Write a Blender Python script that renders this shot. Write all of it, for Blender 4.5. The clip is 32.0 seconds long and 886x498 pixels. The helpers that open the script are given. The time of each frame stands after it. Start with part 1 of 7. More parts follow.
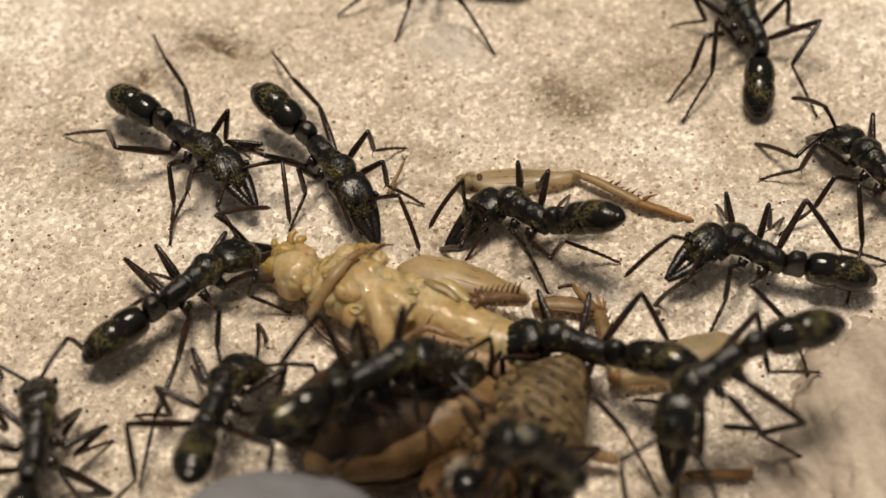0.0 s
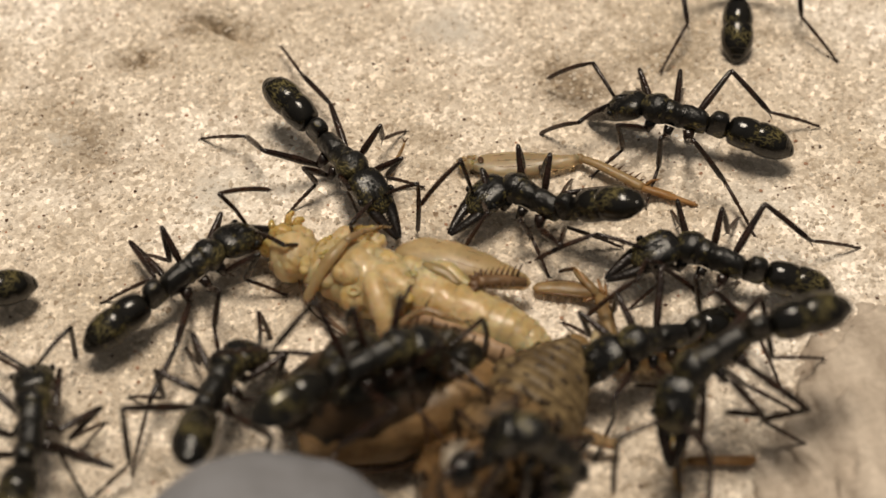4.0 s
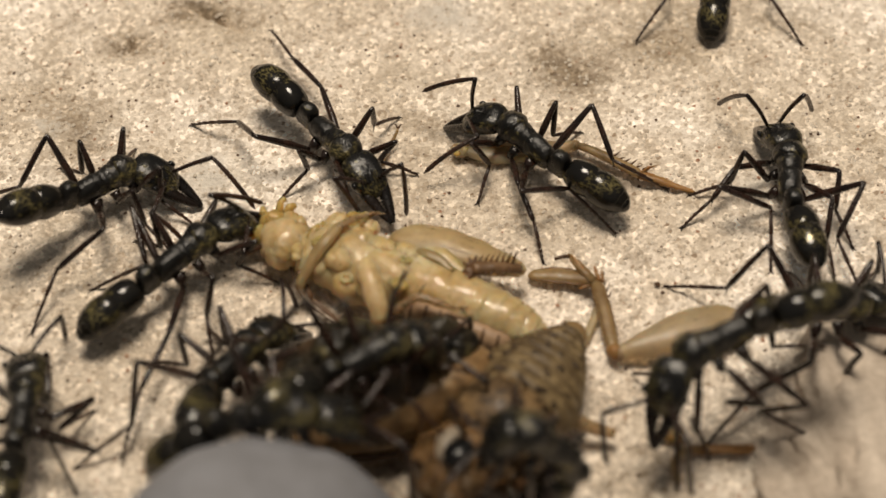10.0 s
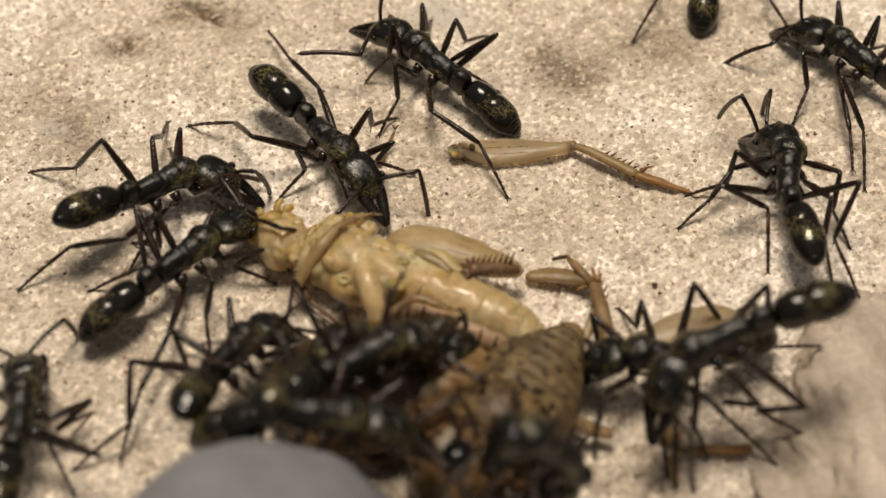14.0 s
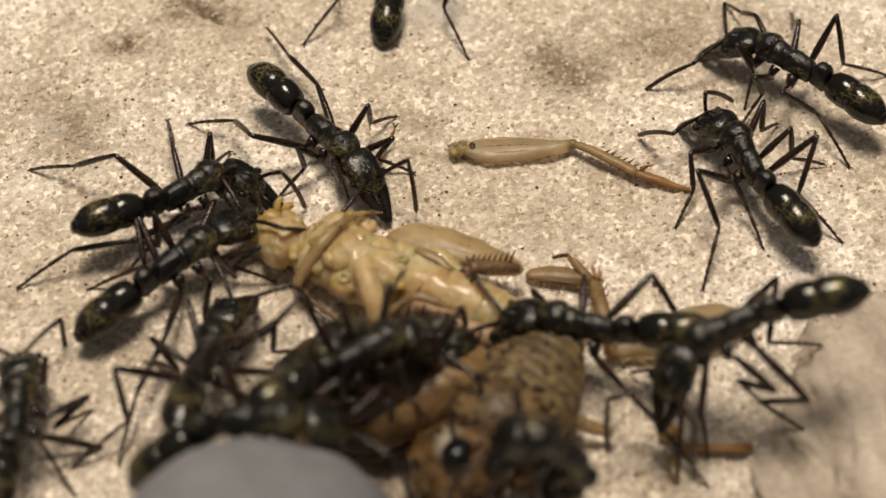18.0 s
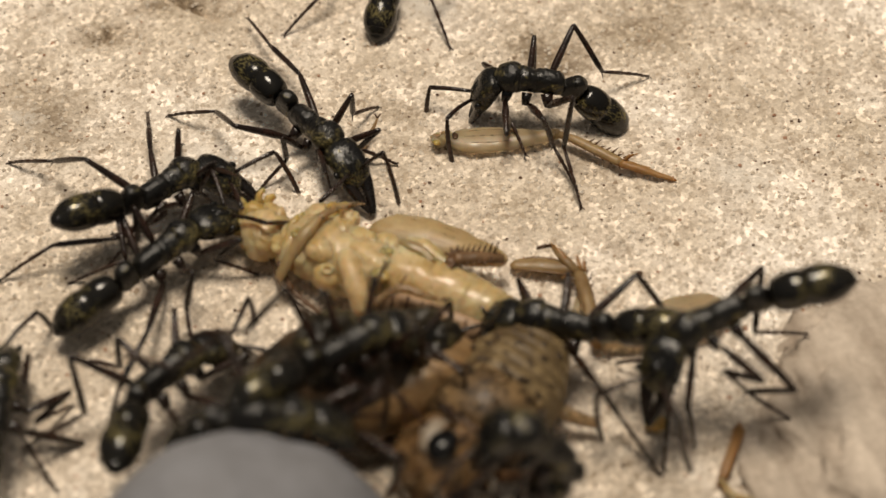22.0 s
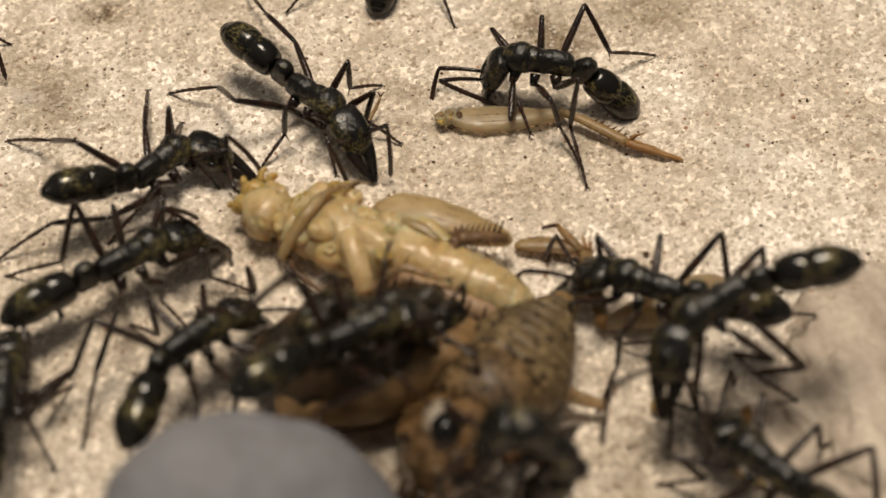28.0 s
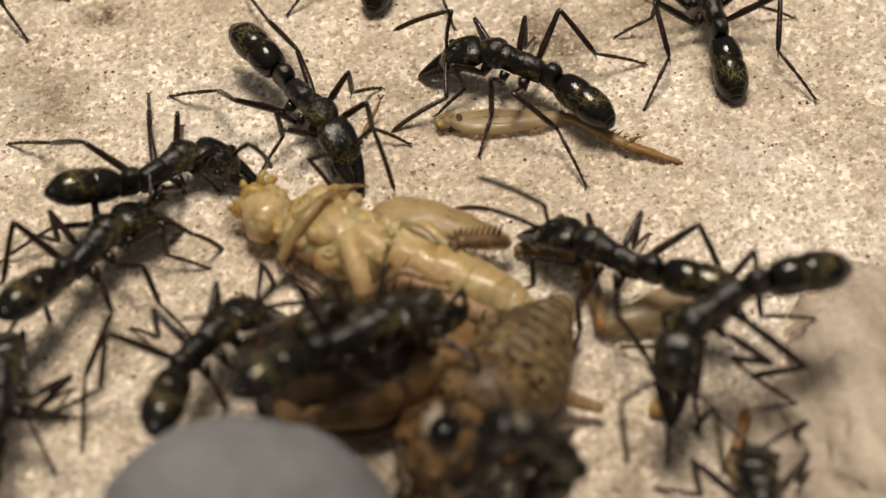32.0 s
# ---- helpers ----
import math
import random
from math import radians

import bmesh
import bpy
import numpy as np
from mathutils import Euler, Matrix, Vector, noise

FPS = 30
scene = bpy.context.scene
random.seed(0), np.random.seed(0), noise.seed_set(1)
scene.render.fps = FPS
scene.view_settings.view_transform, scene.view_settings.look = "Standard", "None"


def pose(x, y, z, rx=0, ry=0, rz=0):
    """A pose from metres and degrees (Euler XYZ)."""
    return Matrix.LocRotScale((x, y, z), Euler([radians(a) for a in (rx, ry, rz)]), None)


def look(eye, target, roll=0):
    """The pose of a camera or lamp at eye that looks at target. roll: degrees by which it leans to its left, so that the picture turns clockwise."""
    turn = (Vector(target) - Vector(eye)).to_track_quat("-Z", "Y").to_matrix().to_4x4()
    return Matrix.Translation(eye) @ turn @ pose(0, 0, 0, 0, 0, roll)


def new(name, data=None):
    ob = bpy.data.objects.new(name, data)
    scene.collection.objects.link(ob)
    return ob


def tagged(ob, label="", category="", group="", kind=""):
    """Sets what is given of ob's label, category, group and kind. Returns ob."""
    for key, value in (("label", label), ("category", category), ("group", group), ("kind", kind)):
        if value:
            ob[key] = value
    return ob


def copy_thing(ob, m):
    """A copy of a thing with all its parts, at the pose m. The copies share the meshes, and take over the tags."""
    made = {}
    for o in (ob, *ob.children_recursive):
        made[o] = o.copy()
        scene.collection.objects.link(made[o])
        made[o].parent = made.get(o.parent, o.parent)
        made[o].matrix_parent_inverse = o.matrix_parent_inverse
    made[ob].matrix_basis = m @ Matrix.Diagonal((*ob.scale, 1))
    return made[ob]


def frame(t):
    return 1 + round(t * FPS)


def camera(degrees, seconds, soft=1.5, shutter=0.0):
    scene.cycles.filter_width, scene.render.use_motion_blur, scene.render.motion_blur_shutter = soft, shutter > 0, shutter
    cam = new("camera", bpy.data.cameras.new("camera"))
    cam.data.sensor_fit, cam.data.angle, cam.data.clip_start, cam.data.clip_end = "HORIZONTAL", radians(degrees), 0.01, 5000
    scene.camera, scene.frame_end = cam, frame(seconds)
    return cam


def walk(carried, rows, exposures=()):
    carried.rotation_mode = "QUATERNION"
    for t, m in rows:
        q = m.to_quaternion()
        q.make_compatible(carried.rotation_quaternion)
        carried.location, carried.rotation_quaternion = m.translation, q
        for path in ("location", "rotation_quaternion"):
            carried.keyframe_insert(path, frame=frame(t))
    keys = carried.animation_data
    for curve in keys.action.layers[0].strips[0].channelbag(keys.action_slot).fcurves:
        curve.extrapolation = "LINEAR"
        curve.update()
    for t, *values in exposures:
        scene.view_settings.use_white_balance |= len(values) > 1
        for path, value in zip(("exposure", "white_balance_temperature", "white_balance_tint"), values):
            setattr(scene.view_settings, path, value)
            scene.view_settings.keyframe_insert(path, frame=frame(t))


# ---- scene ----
cam = camera(32, 32.0, soft=1.5)
cam.data.dof.use_dof = True
cam.data.dof.focus_distance = 0.0940
cam.data.dof.aperture_fstop = 30.0
walk(cam, [
    (0, pose(-0.000198, -0.058037, 0.072165, 39.817, 0.403, -0.322)),
    (0.5, pose(-0.000179, -0.058107, 0.072068, 39.663, 0.400, -0.300)),
    (1, pose(-0.000248, -0.058625, 0.070763, 40.313, 0.141, -0.035)),
    (1.5, pose(-0.000057, -0.058815, 0.070044, 40.550, 0.179, 0.097)),
    (2, pose(-0.000499, -0.058090, 0.070824, 39.770, 0.107, -0.158)),
    (2.5, pose(-0.000304, -0.058310, 0.070430, 39.942, 0.132, 0.007)),
    (3, pose(0.000235, -0.058542, 0.070048, 40.188, 0.395, 0.225)),
    (3.5, pose(0.000278, -0.058370, 0.070288, 40.092, 0.362, 0.229)),
    (5.5, pose(0.000230, -0.058003, 0.070241, 39.947, 0.331, 0.015)),
    (6, pose(0.000177, -0.058329, 0.069627, 40.289, 0.175, 0.108)),
    (6.5, pose(0.000446, -0.057948, 0.069512, 39.975, 0.339, 0.156)),
    (7, pose(0.000367, -0.057890, 0.069179, 40.006, 0.233, 0.126)),
    (7.5, pose(0.000001, -0.058035, 0.069133, 40.017, 0.026, 0.055)),
    (8, pose(0.000108, -0.057858, 0.069220, 39.886, 0.087, 0.072)),
    (8.5, pose(0.000023, -0.057943, 0.069046, 39.927, 0.062, -0.014)),
    (9, pose(-0.000017, -0.057925, 0.068981, 40.010, 0.005, -0.030)),
    (9.5, pose(0.000127, -0.057880, 0.069043, 39.947, 0.118, -0.034)),
    (10, pose(-0.000047, -0.057934, 0.068814, 40.011, 0.017, -0.062)),
    (10.5, pose(-0.000062, -0.057829, 0.068796, 39.940, 0.004, -0.050)),
    (11, pose(-0.000153, -0.057793, 0.068867, 39.835, -0.052, -0.085)),
    (11.5, pose(-0.000197, -0.057674, 0.068739, 39.664, -0.063, -0.102)),
    (12, pose(-0.000051, -0.057968, 0.069143, 40.008, -0.012, -0.191)),
    (12.5, pose(-0.000280, -0.057836, 0.069290, 39.971, -0.146, -0.271)),
    (13, pose(-0.000076, -0.057878, 0.068981, 40.005, -0.021, -0.232)),
    (13.5, pose(-0.000217, -0.057957, 0.069042, 40.041, -0.055, -0.296)),
    (14, pose(-0.000159, -0.057852, 0.068928, 39.954, -0.050, -0.245)),
    (14.5, pose(-0.000144, -0.057745, 0.068941, 39.865, -0.055, -0.227)),
    (16.5, pose(0.000024, -0.057821, 0.068802, 39.944, 0.020, -0.167)),
    (17, pose(0.000015, -0.057866, 0.068751, 40.001, 0.040, -0.193)),
    (17.5, pose(-0.000070, -0.057827, 0.068828, 39.965, -0.026, -0.200)),
    (18, pose(-0.000190, -0.057859, 0.068778, 39.955, -0.094, -0.221)),
    (18.5, pose(-0.000137, -0.057749, 0.068677, 39.819, -0.050, -0.211)),
    (19, pose(-0.000147, -0.057758, 0.068580, 39.802, -0.089, -0.204)),
    (19.5, pose(-0.000312, -0.057789, 0.068203, 39.792, -0.165, -0.241)),
    (20, pose(-0.000078, -0.057771, 0.068555, 39.692, -0.203, -0.643)),
    (20.5, pose(-0.000291, -0.057727, 0.068440, 39.730, -0.405, -0.923)),
    (21, pose(-0.000598, -0.057693, 0.068609, 39.580, -0.534, -1.065)),
    (21.5, pose(-0.000520, -0.057785, 0.068586, 39.695, -0.509, -1.007)),
    (22, pose(-0.000472, -0.057507, 0.068315, 39.648, -0.469, -1.009)),
    (22.5, pose(-0.000807, -0.057594, 0.067941, 39.634, -0.646, -1.102)),
    (23, pose(-0.000661, -0.057454, 0.067912, 39.528, -0.585, -1.043)),
    (23.5, pose(-0.000418, -0.057416, 0.067888, 39.424, -0.453, -0.972)),
    (24, pose(-0.000548, -0.057130, 0.068006, 39.172, -0.503, -1.018)),
    (24.5, pose(-0.000291, -0.057130, 0.067713, 39.190, -0.385, -0.903)),
    (25, pose(-0.000474, -0.057089, 0.067955, 39.087, -0.423, -0.974)),
    (25.5, pose(-0.000293, -0.057147, 0.067587, 39.237, -0.348, -0.752)),
    (27.5, pose(-0.000422, -0.057217, 0.067468, 39.243, -0.421, -0.805)),
    (28, pose(-0.000608, -0.057213, 0.067201, 39.211, -0.517, -0.878)),
    (28.5, pose(-0.000257, -0.057018, 0.067291, 39.056, -0.323, -0.760)),
    (29, pose(-0.000275, -0.056936, 0.067385, 38.969, -0.351, -0.757)),
    (29.5, pose(-0.000094, -0.056750, 0.067616, 38.844, -0.218, -0.729)),
    (30, pose(-0.000529, -0.057035, 0.067501, 39.029, -0.457, -0.863)),
    (30.5, pose(-0.000670, -0.056932, 0.067746, 38.897, -0.523, -0.921)),
    (31, pose(-0.000792, -0.057196, 0.067659, 39.168, -0.595, -0.943)),
    (31.5, pose(-0.000528, -0.056995, 0.067867, 39.005, -0.441, -0.881)),
    (32, pose(-0.000160, -0.056953, 0.067616, 39.013, -0.288, -0.728)),
])

# ---- light: a warm lamp above the nest, dim room all round ----
world = bpy.data.worlds.new("room")
scene.world = world
world.use_nodes = True
wn = world.node_tree
wbg = wn.nodes["Background"]
wtc = wn.nodes.new("ShaderNodeTexCoord")
wsep = wn.nodes.new("ShaderNodeSeparateXYZ")
wramp = wn.nodes.new("ShaderNodeValToRGB")
wn.links.new(wtc.outputs["Generated"], wsep.inputs[0])
wn.links.new(wsep.outputs["Z"], wramp.inputs[0])
wn.links.new(wramp.outputs[0], wbg.inputs[0])
wramp.color_ramp.elements[0].color = (0.16, 0.14, 0.12, 1)
wramp.color_ramp.elements[1].color = (0.70, 0.66, 0.60, 1)
wbg.inputs[1].default_value = 0.29

lamp_data = bpy.data.lights.new("ceiling_lamp", "AREA")
lamp_data.shape = "DISK"
lamp_data.size = 0.10
lamp_data.energy = 0.655
lamp_data.color = (1.0, 0.868, 0.705)
lamp = new("ceiling_lamp", lamp_data)
lamp.matrix_world = look((-0.010, 0.044, 0.257), (0.006, 0.004, 0))


# ---- materials ----
def material(name):
    m = bpy.data.materials.new(name)
    m.use_nodes = True
    return m, m.node_tree.nodes, m.node_tree.links, m.node_tree.nodes["Principled BSDF"]


def texture(nodes, links, scale, detail=3.0, rough=0.55, kind="noise", stretch=None, coord="Object"):
    tc = nodes.new("ShaderNodeTexCoord")
    tex = nodes.new("ShaderNodeTexNoise" if kind == "noise" else "ShaderNodeTexVoronoi")
    tex.inputs["Scale"].default_value = scale
    if kind == "noise":
        tex.inputs["Detail"].default_value = detail
        tex.inputs["Roughness"].default_value = rough
    if stretch:
        mp = nodes.new("ShaderNodeMapping")
        mp.inputs["Scale"].default_value = stretch
        links.new(tc.outputs[coord], mp.inputs[0])
        links.new(mp.outputs[0], tex.inputs["Vector"])
    else:
        links.new(tc.outputs[coord], tex.inputs["Vector"])
    return tex


def ramp(nodes, links, source, stops):
    r = nodes.new("ShaderNodeValToRGB")
    els = r.color_ramp.elements
    while len(els) < len(stops):
        els.new(0.5)
    for e, (p, c) in zip(els, stops):
        e.position, e.color = p, (*c, 1) if len(c) == 3 else c
    links.new(source, r.inputs[0])
    return r


def mix(nodes, links, kind, fac, a, b):
    m = nodes.new("ShaderNodeMix")
    m.data_type, m.blend_type = "RGBA", kind
    for sock, v in ((m.inputs[0], fac), (m.inputs[6], a), (m.inputs[7], b)):
        if isinstance(v, (int, float)):
            sock.default_value = v
        elif isinstance(v, tuple):
            sock.default_value = (*v, 1)
        else:
            links.new(v, sock)
    return m.outputs[2]


def bump(nodes, links, bsdf, height, strength, distance):
    b = nodes.new("ShaderNodeBump")
    b.inputs["Strength"].default_value = strength
    b.inputs["Distance"].default_value = distance
    links.new(height, b.inputs["Height"])
    links.new(b.outputs[0], bsdf.inputs["Normal"])


def simple(name, dark, light, scale, rough=(0.4, 0.6), bumpy=0.3, distance=4e-5, stretch=None, sss=0.0, radius=4e-4, spots=None, clear=0.0, patches=None, coat=0.0, folds=0.0):
    """A two-tone grainy surface with varied gloss and fine relief."""
    m, n, l, b = material(name)
    t1 = texture(n, l, scale, 4, 0.6, stretch=stretch)
    t2 = texture(n, l, scale * 5.3, 3, 0.6)
    c = ramp(n, l, t1.outputs[0], [(0.3, dark), (0.7, light)]).outputs[0]
    c = mix(n, l, "MULTIPLY", 0.5, c, ramp(n, l, t2.outputs[0], [(0.3, (0.6, 0.58, 0.55)), (0.65, (1, 1, 1))]).outputs[0])
    if patches:
        t4 = texture(n, l, patches[0], 3, 0.6)
        c = mix(n, l, "MIX", ramp(n, l, t4.outputs[0], [(patches[1], (0, 0, 0)), (patches[1] + 0.2, (patches[2],) * 3)]).outputs[0], c, patches[3])
    if spots:
        t3 = texture(n, l, spots[0], 2, 0.5)
        c = mix(n, l, "MIX", ramp(n, l, t3.outputs[0], [(spots[1], (0, 0, 0)), (spots[1] + 0.05, (1, 1, 1))] if len(spots) < 4 else [(spots[1] - 0.075, (0, 0, 0)), (spots[1] - 0.03, (1, 1, 1)), (spots[1] + 0.02, (1, 1, 1)), (spots[1] + 0.06, (0, 0, 0))]).outputs[0], c, spots[2])
    l.new(c, b.inputs["Base Color"])
    r = ramp(n, l, t2.outputs[0], [(0.3, (rough[0],) * 3), (0.7, (rough[1],) * 3)])
    l.new(r.outputs[0], b.inputs["Roughness"])
    height = t2.outputs[0]
    if folds:
        height = mix(n, l, "MIX", folds, t2.outputs[0], texture(n, l, scale * 1.6, 3, 0.55, stretch=stretch).outputs[0])
    bump(n, l, b, height, bumpy, distance)
    b.inputs["Transmission Weight"].default_value = clear
    b.inputs["Coat Weight"].default_value = coat
    b.inputs["Coat Roughness"].default_value = 0.06
    b.inputs["IOR"].default_value = 1.4
    if sss:
        b.inputs["Subsurface Weight"].default_value = sss
        b.inputs["Subsurface Radius"].default_value = (1.0, 0.66, 0.40)
        b.inputs["Subsurface Scale"].default_value = radius
    return m


def plaster():
    m, n, l, b = material("sandy_plaster")
    big = texture(n, l, 75, 4, 0.6)
    mid = texture(n, l, 420, 5, 0.7)
    grain = texture(n, l, 5200, kind="voronoi")
    cell = texture(n, l, 3500, kind="voronoi")
    rare = texture(n, l, 1500, kind="voronoi")
    fine = texture(n, l, 5200, 2, 0.6)
    c = ramp(n, l, big.outputs[0], [(0.34, (0.54, 0.458, 0.36)), (0.5, (0.70, 0.612, 0.512)), (0.64, (0.86, 0.785, 0.70))]).outputs[0]
    c = mix(n, l, "MULTIPLY", 0.8, c, ramp(n, l, mid.outputs[0], [(0.32, (0.66, 0.62, 0.575)), (0.50, (1.0, 1.0, 1.0)), (0.66, (1.08, 1.085, 1.09))]).outputs[0])
    # single sand grains: some glassy grey, some white, a few rust red
    tint = ramp(n, l, cell.outputs["Color"], [(0.05, (0.44, 0.37, 0.30)), (0.11, (0.74, 0.70, 0.65)), (0.32, (0.91, 0.90, 0.885)), (0.5, (1.02, 1.02, 1.02)), (0.72, (1.14, 1.15, 1.16)), (0.82, (1.52, 1.54, 1.57))])
    c = mix(n, l, "MULTIPLY", 0.95, c, tint.outputs[0])
    fleck = texture(n, l, 2300, 5, 0.8)
    c = mix(n, l, "MULTIPLY", 0.9, c, ramp(n, l, fleck.outputs[0], [(0.30, (0.88, 0.865, 0.84)), (0.46, (0.98, 0.98, 0.97)), (0.60, (1.08, 1.08, 1.08)), (0.68, (1.36, 1.36, 1.36))]).outputs[0])
    tint2 = ramp(n, l, grain.outputs["Color"], [(0.05, (0.84, 0.82, 0.79)), (0.3, (0.94, 0.93, 0.92)), (0.8, (1.14, 1.14, 1.13))])
    c = mix(n, l, "MULTIPLY", 0.75, c, tint2.outputs[0])
    red = ramp(n, l, rare.outputs["Color"], [(0.975, (0, 0, 0)), (0.985, (0.55, 0.55, 0.55))])
    c = mix(n, l, "MULTIPLY", red.outputs[0], c, (0.62, 0.40, 0.30))
    # brown stains and darker patches with soft uneven edges
    tc = n.new("ShaderNodeTexCoord")
    warp = texture(n, l, 260, 4, 0.7)
    wv = n.new("ShaderNodeVectorMath")
    wv.operation = "MULTIPLY_ADD"
    l.new(warp.outputs["Color"], wv.inputs[0])
    wv.inputs[1].default_value = (0.0042, 0.0042, 0)
    l.new(tc.outputs["Object"], wv.inputs[2])
    fray = texture(n, l, 1700, 3, 0.7)
    wf = n.new("ShaderNodeVectorMath")
    wf.operation = "MULTIPLY_ADD"
    l.new(fray.outputs["Color"], wf.inputs[0])
    wf.inputs[1].default_value = (0.004, 0.004, 0)
    l.new(wv.outputs[0], wf.inputs[2])
    wv = wf
    for x, y, rx, ry, k in STAINS_AND_PATCHES:
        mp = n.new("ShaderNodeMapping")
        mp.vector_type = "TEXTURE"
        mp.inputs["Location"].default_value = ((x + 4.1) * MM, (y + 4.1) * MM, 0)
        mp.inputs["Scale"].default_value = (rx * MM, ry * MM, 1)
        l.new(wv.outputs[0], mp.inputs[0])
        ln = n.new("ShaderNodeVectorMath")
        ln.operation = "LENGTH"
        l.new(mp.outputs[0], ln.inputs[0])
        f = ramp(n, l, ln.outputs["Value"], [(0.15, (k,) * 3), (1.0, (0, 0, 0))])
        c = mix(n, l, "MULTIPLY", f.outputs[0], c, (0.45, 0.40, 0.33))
    for x, y, rx, ry, k in PALE_PATCHES:
        mp = n.new("ShaderNodeMapping")
        mp.vector_type = "TEXTURE"
        mp.inputs["Location"].default_value = ((x + 4.1) * MM, (y + 4.1) * MM, 0)
        mp.inputs["Scale"].default_value = (rx * MM, ry * MM, 1)
        l.new(wv.outputs[0], mp.inputs[0])
        ln = n.new("ShaderNodeVectorMath")
        ln.operation = "LENGTH"
        l.new(mp.outputs[0], ln.inputs[0])
        f = ramp(n, l, ln.outputs["Value"], [(0.25, (k,) * 3), (1.0, (0, 0, 0))])
        c = mix(n, l, "MIX", f.outputs[0], c, (0.62, 0.575, 0.51))
    l.new(c, b.inputs["Base Color"])
    rr = ramp(n, l, rare.outputs["Color"], [(0.1, (0.95,) * 3), (0.80, (0.75,) * 3), (0.97, (0.3,) * 3)])
    l.new(rr.outputs[0], b.inputs["Roughness"])
    h = mix(n, l, "ADD", 0.5, grain.outputs["Distance"], fine.outputs[0])
    bump(n, l, b, h, 0.8, 1.1e-4)
    return m


def chitin(name, base, brown, rough, gold=0.0, relief=0.4, scale=2600):
    """Insect armour: black gloss with fine pits and, in patches, flecks of gold down."""
    m, n, l, b = material(name)
    t1 = texture(n, l, 900, 3, 0.6)
    t2 = texture(n, l, scale, 3, 0.6)
    wide = texture(n, l, 1500, 3, 0.6)
    c = ramp(n, l, t1.outputs[0], [(0.35, base), (0.75, brown)]).outputs[0]
    if gold:
        fine = texture(n, l, 9000, 2, 0.6, stretch=(0.35, 1, 1))
        where = texture(n, l, 620, 4, 0.7)
        g1 = ramp(n, l, where.outputs[0], [(0.53, (0, 0, 0)), (0.63, (gold,) * 3)])
        g2 = ramp(n, l, fine.outputs[0], [(0.48, (0.05,) * 3), (0.60, (1, 1, 1))])
        g = mix(n, l, "MULTIPLY", 1.0, g1.outputs[0], g2.outputs[0])
        c = mix(n, l, "MIX", g, c, (0.55, 0.46, 0.18))
        l.new(g, b.inputs["Metallic"])
    l.new(c, b.inputs["Base Color"])
    r = ramp(n, l, wide.outputs[0], [(0.35, (rough,) * 3), (0.65, (rough + 0.16,) * 3)])
    l.new(r.outputs[0], b.inputs["Roughness"])
    b.inputs["Specular IOR Level"].default_value = 0.5
    h = mix(n, l, "MIX", 0.35, t2.outputs[0], wide.outputs[0])
    bump(n, l, b, h, relief, 1.6e-4)
    return m


MM = 0.001
# x, y, radii and depth of the stains and darker patches on the plaster
STAINS_AND_PATCHES = [(7.9, 15.4, 4.3, 4.0, 0.95), (8.3, 14.6, 1.9, 2.2, 0.6), (6.9, 16.2, 1.6, 1.2, 0.6), (-22.5, 8.0, 4.4, 3.2, 0.75), (-16.2, 20.6, 3.4, 1.6, 0.95), (-20.5, 17.3, 2.6, 1.6, 0.95), (-22.6, 10.6, 3.6, 2.4, 0.8),
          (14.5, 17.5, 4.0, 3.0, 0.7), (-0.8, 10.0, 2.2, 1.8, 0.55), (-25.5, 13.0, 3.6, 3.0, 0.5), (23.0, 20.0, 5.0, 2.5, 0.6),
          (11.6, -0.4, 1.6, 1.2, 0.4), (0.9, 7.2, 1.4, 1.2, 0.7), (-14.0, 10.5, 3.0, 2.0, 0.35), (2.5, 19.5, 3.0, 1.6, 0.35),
          # darker ground left of the stone, softening its rim
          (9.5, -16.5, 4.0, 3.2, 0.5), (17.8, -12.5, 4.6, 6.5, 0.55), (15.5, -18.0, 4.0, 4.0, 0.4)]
# pale greyish patches mixed into the plaster colour
PALE_PATCHES = [(-14.2, 5.6, 2.8, 2.6, 0.85), (-0.2, 20.4, 3.2, 2.8, 0.8), (18.8, 5.0, 2.8, 3.2, 0.5), (-24.5, 9.8, 1.2, 0.9, 0.7)]
PLASTER = plaster()
STONE = simple("grey_stone", (0.31, 0.25, 0.195), (0.70, 0.605, 0.505), 460, (0.8, 0.95), 1.0, 3.0e-4, stretch=(1.0, 0.25, 0.4), folds=0.6, patches=(230, 0.52, 0.4, (0.36, 0.295, 0.23)))
GREY = simple("grey_plastic", (0.200, 0.203, 0.220), (0.222, 0.225, 0.245), 90, (0.6, 0.75), 0.1)
BLACK = chitin("black_chitin", (0.0040, 0.0038, 0.0036), (0.009, 0.008, 0.006), 0.17, 0.3, 0.40, 5200)
DULL = chitin("dull_black_chitin", (0.0038, 0.0035, 0.0032), (0.010, 0.0085, 0.006), 0.25, 0.55, 0.6, 4800)
GOLDEN = chitin("golden_black_chitin", (0.0040, 0.0038, 0.0036), (0.012, 0.010, 0.006), 0.08, 0.34, 0.10, 6500)
LEG = chitin("brown_black_chitin", (0.006, 0.0045, 0.0038), (0.034, 0.015, 0.009), 0.16, 0.0, 0.35, 5200)
TOE = chitin("red_brown_chitin", (0.012, 0.0065, 0.0045), (0.060, 0.026, 0.014), 0.24, 0.0, 0.35, 5200)
HORN = chitin("mandible_horn", (0.005, 0.004, 0.0035), (0.014, 0.008, 0.005), 0.16, 0.0, 0.3, 5200)
